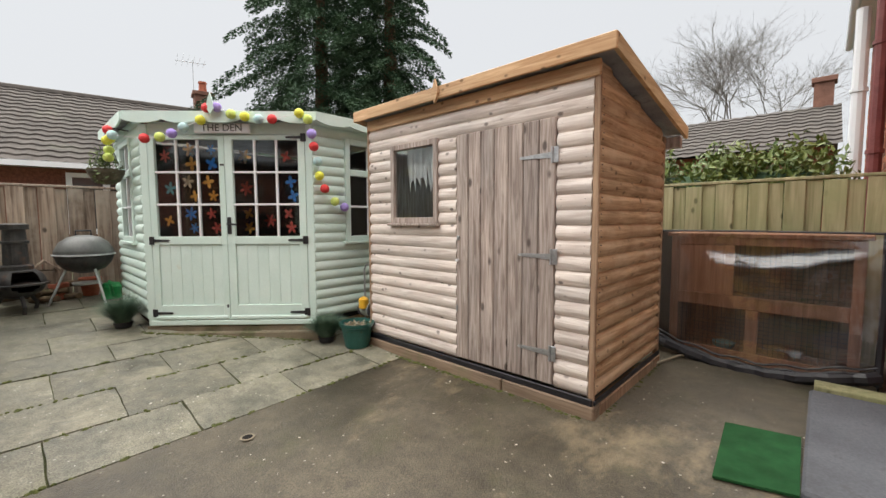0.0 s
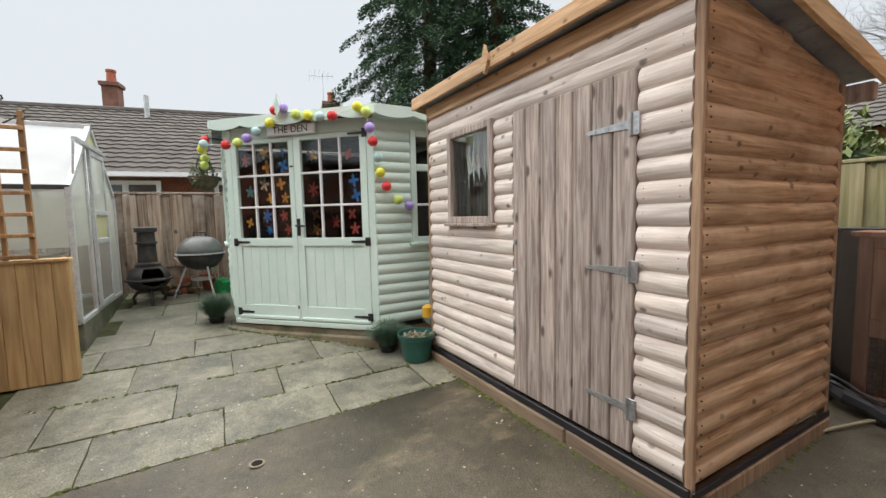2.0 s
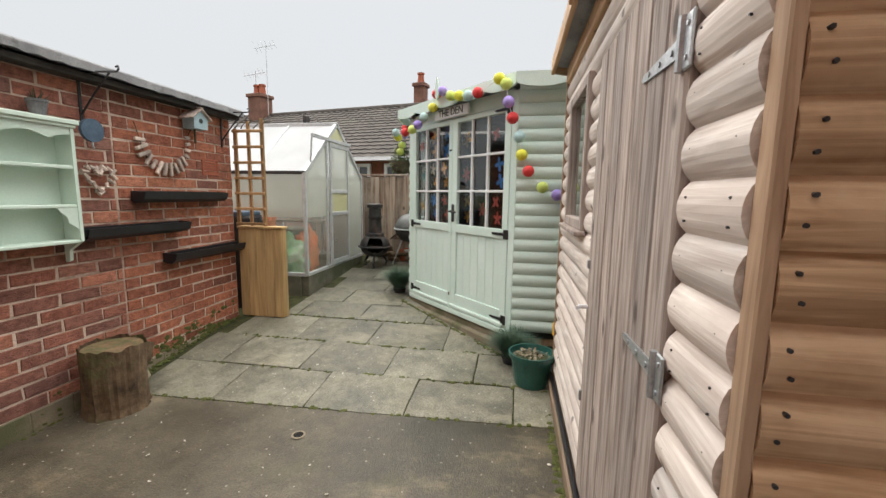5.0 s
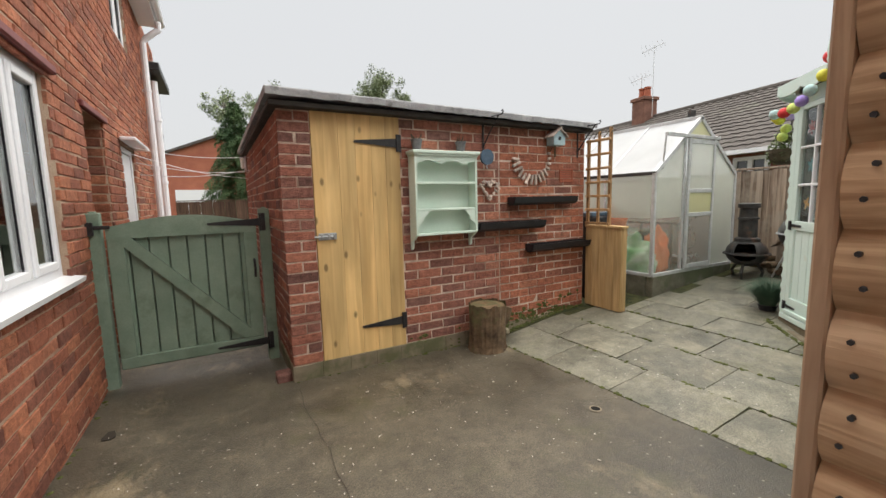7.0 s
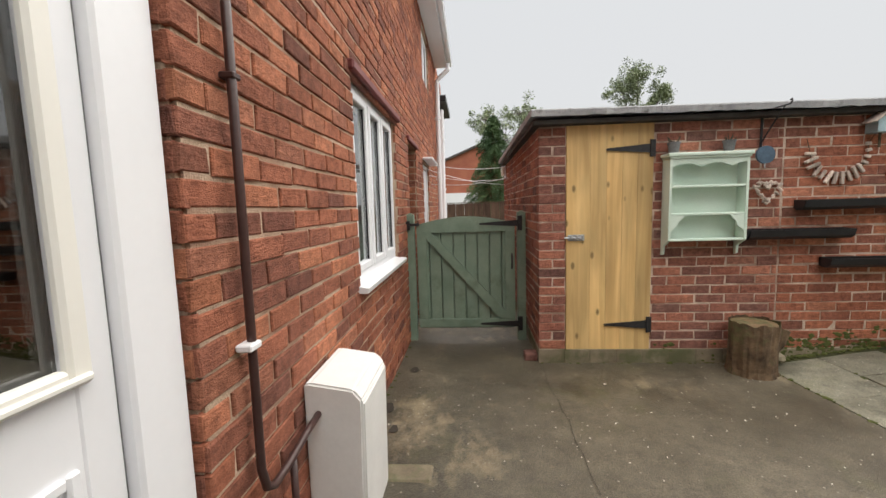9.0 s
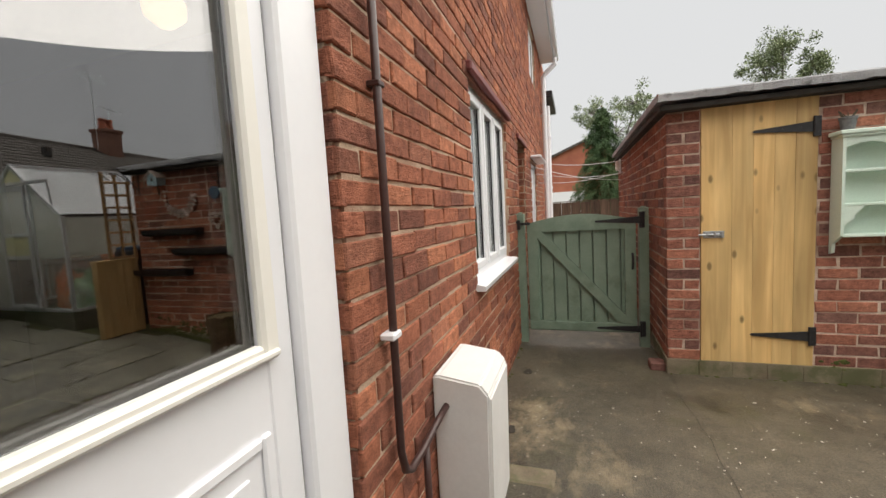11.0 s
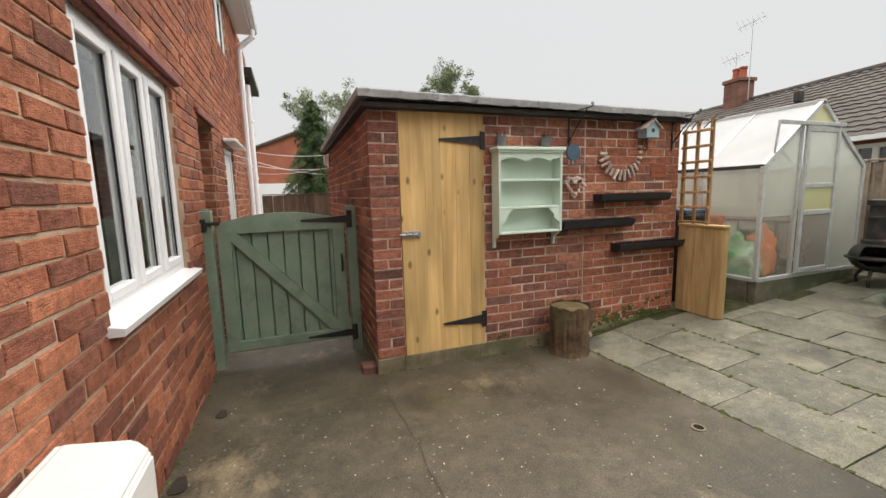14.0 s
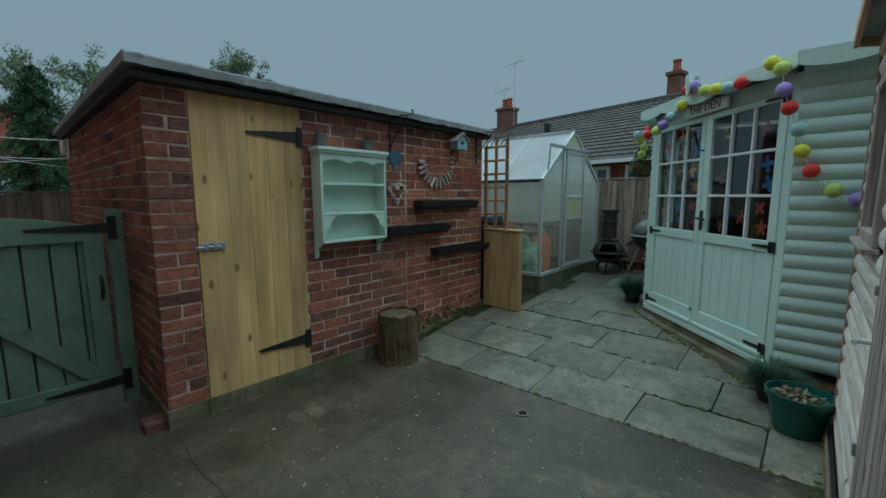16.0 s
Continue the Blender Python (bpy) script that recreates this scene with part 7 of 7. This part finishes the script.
tiled_roof("roof", 12.6, 2.45, 16.0, 3.85, -12.3, 0.3, 11, b2, "y")
part("roof_back", prism(bmesh.new(), [(-12.3, 16.0, 3.83), (-12.3, 19.4, 2.4), (-12.3, 19.4, 2.3), (-12.3, 16, 3.75)], (12.6, 0, 0)), TILE, b2)
chimney(b2, -0.02, 16, 3.5, 4.5, 0.36, 0)
b3 = thing("brick_house", -0.65, -24, 0, label="red brick house with a low gable beyond the side gate", category="house")
part("wall", prism(bmesh.new(), [(-4.15, -24, 0), (2.85, -24, 0), (2.85, -24, 4.0), (-0.65, -24, 5.4), (-4.15, -24, 4.0)], (0, -7, 0)), surface("far red brick", (0.33, 0.11, 0.07), (0.42, 0.15, 0.09), 2, 0.9, 0.2), b3)
part("roof", prism(bmesh.new(), [(-4.45, -23.8, 3.86), (-0.65, -23.8, 5.38), (3.15, -23.8, 3.86), (3.15, -23.8, 4.0), (-0.65, -23.8, 5.54), (-4.45, -23.8, 4.0)], (0, -7.4, 0)), TILE, b3)
part("garage_door", boxes((-0.6, 1.8, -23.98, -23.9, 0.2, 2.2)), UPVC, b3)
fence("fence", facing(-3.5, -8.0, 180) @ pose(-4.2, 0, 0), 4.2, -0.1, 1.35, FENCE_DARK, "dark brown fence at the end of the side path", 0.14)
for i, (ya, yb, za, zb) in enumerate(((-0.6, -0.75, 1.86, 1.80), (-1.1, -1.2, 1.74, 1.66), (-1.3, -0.9, 1.62, 1.66), (-0.3, -1.3, 1.78, 1.58))):
    bm = bmesh.new()
    tube(bm, [Vector((0.55 - 1.15 * k / 12, ya + (yb - ya) * k / 12, za + (zb - za) * k / 12 - 0.05 * math.sin(math.pi * k / 12))) for k in range(13)], 0.0035, 5)
    tagged(part("washing_line", bm, UPVC), "pale washing line stretched across the side path", "washing line", "washing lines")
ol = thing("outside_lamp", -0.57, -1.2, 1.75, label="small white outside lamp on the outbuilding side", category="lamp")
part("back_plate", boxes((-0.597, -0.575, -1.26, -1.16, 1.68, 1.86), c=0.006), UPVC, ol)
part("lens", boxes((-0.575, -0.53, -1.25, -1.17, 1.70, 1.84), c=0.015), IVORY, ol)


def conifer(x, y, z, h, r, seed, label, count=120, needles=FIR):
    t = thing("conifer_tree", x, y, z, label=label, category="tree")
    part("trunk", tube(bmesh.new(), [(x, y, z), (x + 0.05, y, z + h * 0.5), (x, y, z + h)], 0.03 * h, 10, 0.02), BARK, t)
    rnd = random.Random(seed)
    V, F = [], []
    for i in range(count):
        k = (i / count) ** 0.9
        zz = z + h * (0.08 + 0.9 * k)
        a = i * 2.399 + rnd.uniform(-0.4, 0.4)
        L = r * (1 - k) ** 0.75 * rnd.uniform(0.7, 1.2) + 0.12
        d, side = Vector((math.cos(a), math.sin(a), 0)), Vector((-math.sin(a), math.cos(a), 0))
        m = max(6, int(L * 22))
        for q in range(m):
            s = (q + rnd.random()) / m
            if s < 0.15:
                continue
            base = Vector((x, y, zz)) + d * L * s + Vector((0, 0, 0.12 * L * math.sin(s * 2.6) - 0.38 * L * s * s))
            for _ in range(24):
                w = 0.34 * (1.15 - s) * L * 0.5 + 0.06
                p = base + side * rnd.uniform(-w, w) + Vector((0, 0, rnd.uniform(-0.1, 0.06) * (0.6 + L * 0.25)))
                out = (d * rnd.uniform(0.3, 1.0) + side * rnd.uniform(-0.9, 0.9) + Vector((0, 0, rnd.uniform(-0.75, 0.05)))).normalized()
                l_ = rnd.uniform(0.09, 0.24) * (0.22 + 0.022 * h)
                n_ = out.cross(Vector((rnd.uniform(-1, 1), rnd.uniform(-1, 1), 1))).normalized() * l_ * 0.22
                o = len(V)
                V += [tuple(p - n_ * 0.5), tuple(p + out * l_ * 0.5 - n_), tuple(p + out * l_), tuple(p + out * l_ * 0.5 + n_)]
                F.append((o, o + 1, o + 2, o + 3))
    me = bpy.data.meshes.new("crown")
    me.from_pydata(V, [], F)
    me.materials.append(needles)
    link(new("crown", me), t)


conifer(-10.2, 8.5, 0.3, 10.5, 3.6, 4, "tall dark spreading conifer behind the summerhouse", 210)
conifer(-8.6, 9.6, 0.3, 10.5, 2.4, 6, "dense dark conifer behind the shed", 190)
conifer(-1.05, -12.0, -0.1, 5.1, 1.55, 9, "green conifer beyond the side gate", 240, surface("green needles", (0.035, 0.075, 0.027), (0.10, 0.165, 0.06), 2, 0.8, 0.1))


def branching(t, origin, length, radius, levels, seed, spread_, leaves=None, kids=4):
    """Limbs that fork into twigs, as one mesh, and the places of the tips."""
    rnd = random.Random(seed)
    bm = bmesh.new()
    tips = []

    def grow(p, d, l, r, lev):
        mid = p + d * l * 0.5 + Vector((rnd.uniform(-1, 1), rnd.uniform(-1, 1), rnd.uniform(-0.3, 0.6))) * l * 0.08
        end = p + d * l + Vector((rnd.uniform(-1, 1), rnd.uniform(-1, 1), rnd.uniform(-0.3, 0.8))) * l * 0.1
        tube(bm, [p, mid, end], r, 5 if lev > 1 else 8, r * 0.6)
        if lev >= levels:
            tips.append(end)
            return
        for _ in range(kids if lev else kids + 1):
            nd = (d + Vector((rnd.gauss(0, 1), rnd.gauss(0, 1), rnd.gauss(0.1, 0.7))) * spread_).normalized()
            s = rnd.uniform(0.55, 1.0)
            grow(p + (end - p) * s, nd, l * rnd.uniform(0.55, 0.8), r * 0.52, lev + 1)

    grow(Vector(origin), Vector((0, 0, 1)), length, radius, 0)
    part("bough", bm, TWIG, t)
    return tips


bt = thing("bare_tree", -3.4, 27, 0, label="leafless winter tree with fine grey twigs", category="tree")
branching(bt, (-3.4, 27, 0), 4.6, 0.08, 5, 17, 0.62, kids=5)
GROVES = (
    (-1.7, -13.2, 3, "grey-green garden tree beyond the outbuilding", ((-0.75, 5.0, 0.75, 0.75), (-2.4, 5.2, 0.95, 0.75), (-1.6, 4.0, 1.5, 0.95))),
    (-6.5, -11.5, 5, "grey-green garden tree behind the flat roof", ((-6.55, 6.0, 0.75, 0.68), (-6.0, 5.5, 0.7, 0.5), (-7.4, 5.3, 0.45, 0.4), (-6.3, 4.6, 1.2, 0.7))))
for x, y, sd, lab, heads in GROVES:
    t = thing("garden_tree", x, y, -0.1, label=lab, category="tree", group="grey-green trees")
    rnd = random.Random(sd)
    spots = []
    bm = bmesh.new()
    tube(bm, [(x, y, -0.1), (x + 0.05, y, 1.6), (x, y, 3.2)], 0.12, 8, 0.07)
    for hx_, hz_, rx_, rz_ in heads:
        top_ = Vector((hx_, y, hz_))
        tube(bm, [(x, y, 2.6), ((x + hx_) / 2, y + 0.1, (2.8 + hz_) / 2), top_], 0.05, 6, 0.02)
        for _ in range(26):
            d = Vector((rnd.gauss(0, 1), rnd.gauss(0, 1), rnd.gauss(0, 1))).normalized() * rnd.random() ** 0.4
            p = top_ + Vector((d.x * rx_, d.y * rx_, d.z * rz_))
            tube(bm, [top_, (top_ + p) / 2 + Vector((0, 0, 0.06)), p], 0.016, 5, 0.005)
            spots.append((p, rnd.uniform(0.14, 0.3), 95))
    part("bough", bm, TWIG, t)
    leaf_cloud("crown", spots, 0.05, OLIVE, t, random.Random(sd))

# ---- paving stones ----
XS = [-2.31, -2.72, -3.155, -3.63, -4.02, -4.45, -4.88, -5.31, -5.74, -6.02]
OFF = [3.068, 3.42, 3.14, 3.495, 3.17, 3.48, 3.18, 3.48, 3.17]
pave = thing("paving", -3.6, 3.0, 0.1, label="uneven grey-green riven paving stones with mossy joints", category="paving", kind="structure")
r_ = random.Random(77)
for row in range(9):
    xa, xb = XS[row + 1] + 0.004, XS[row] - 0.004
    for k in range(-3, 4):
        ya, yb = OFF[row] + 0.612 * k + 0.004, OFF[row] + 0.612 * (k + 1) - 0.004
        ya, yb = max(ya, 1.84 if row < 3 else 2.14), min(yb, 4.53)
        if yb - ya < 0.12 or (row > 3 and ya > 3.5):
            continue
        bm = bmesh.new()
        n = 5
        lift, tx, ty = r_.uniform(-0.002, 0.004), r_.uniform(-0.006, 0.006), r_.uniform(-0.006, 0.006)
        rows_ = []
        for i in range(n + 1):
            rr = []
            for j in range(n + 1):
                x, y = xa + (xb - xa) * i / n, ya + (yb - ya) * j / n
                edge = i in (0, n) or j in (0, n)
                x += (r_.uniform(-0.003, 0.003) if edge else 0)
                y += (r_.uniform(-0.003, 0.003) if edge else 0)
                rr.append(bm.verts.new((x, y, ground_z(x, y) + lift + tx * (i / n - 0.5) + ty * (j / n - 0.5) - (0.004 if edge else 0) + 0.002 * noise.noise((x * 5, y * 5, 0)))))
            rows_.append(rr)
        fs = [bm.faces.new((rows_[i][j], rows_[i + 1][j], rows_[i + 1][j + 1], rows_[i][j + 1])) for i in range(n) for j in range(n)]
        rim_ = [rows_[i][0] for i in range(n + 1)] + [rows_[n][j] for j in range(1, n + 1)] + [rows_[i][n] for i in range(n - 1, -1, -1)] + [rows_[0][j] for j in range(n - 1, 0, -1)]
        low_ = [bm.verts.new((v.co.x, v.co.y, v.co.z - 0.03)) for v in rim_]
        for i in range(len(rim_)):
            bm.faces.new((rim_[i], low_[i], low_[(i + 1) % len(rim_)], rim_[(i + 1) % len(rim_)]))
        part("paving_stone", bm, SLAB, pave)
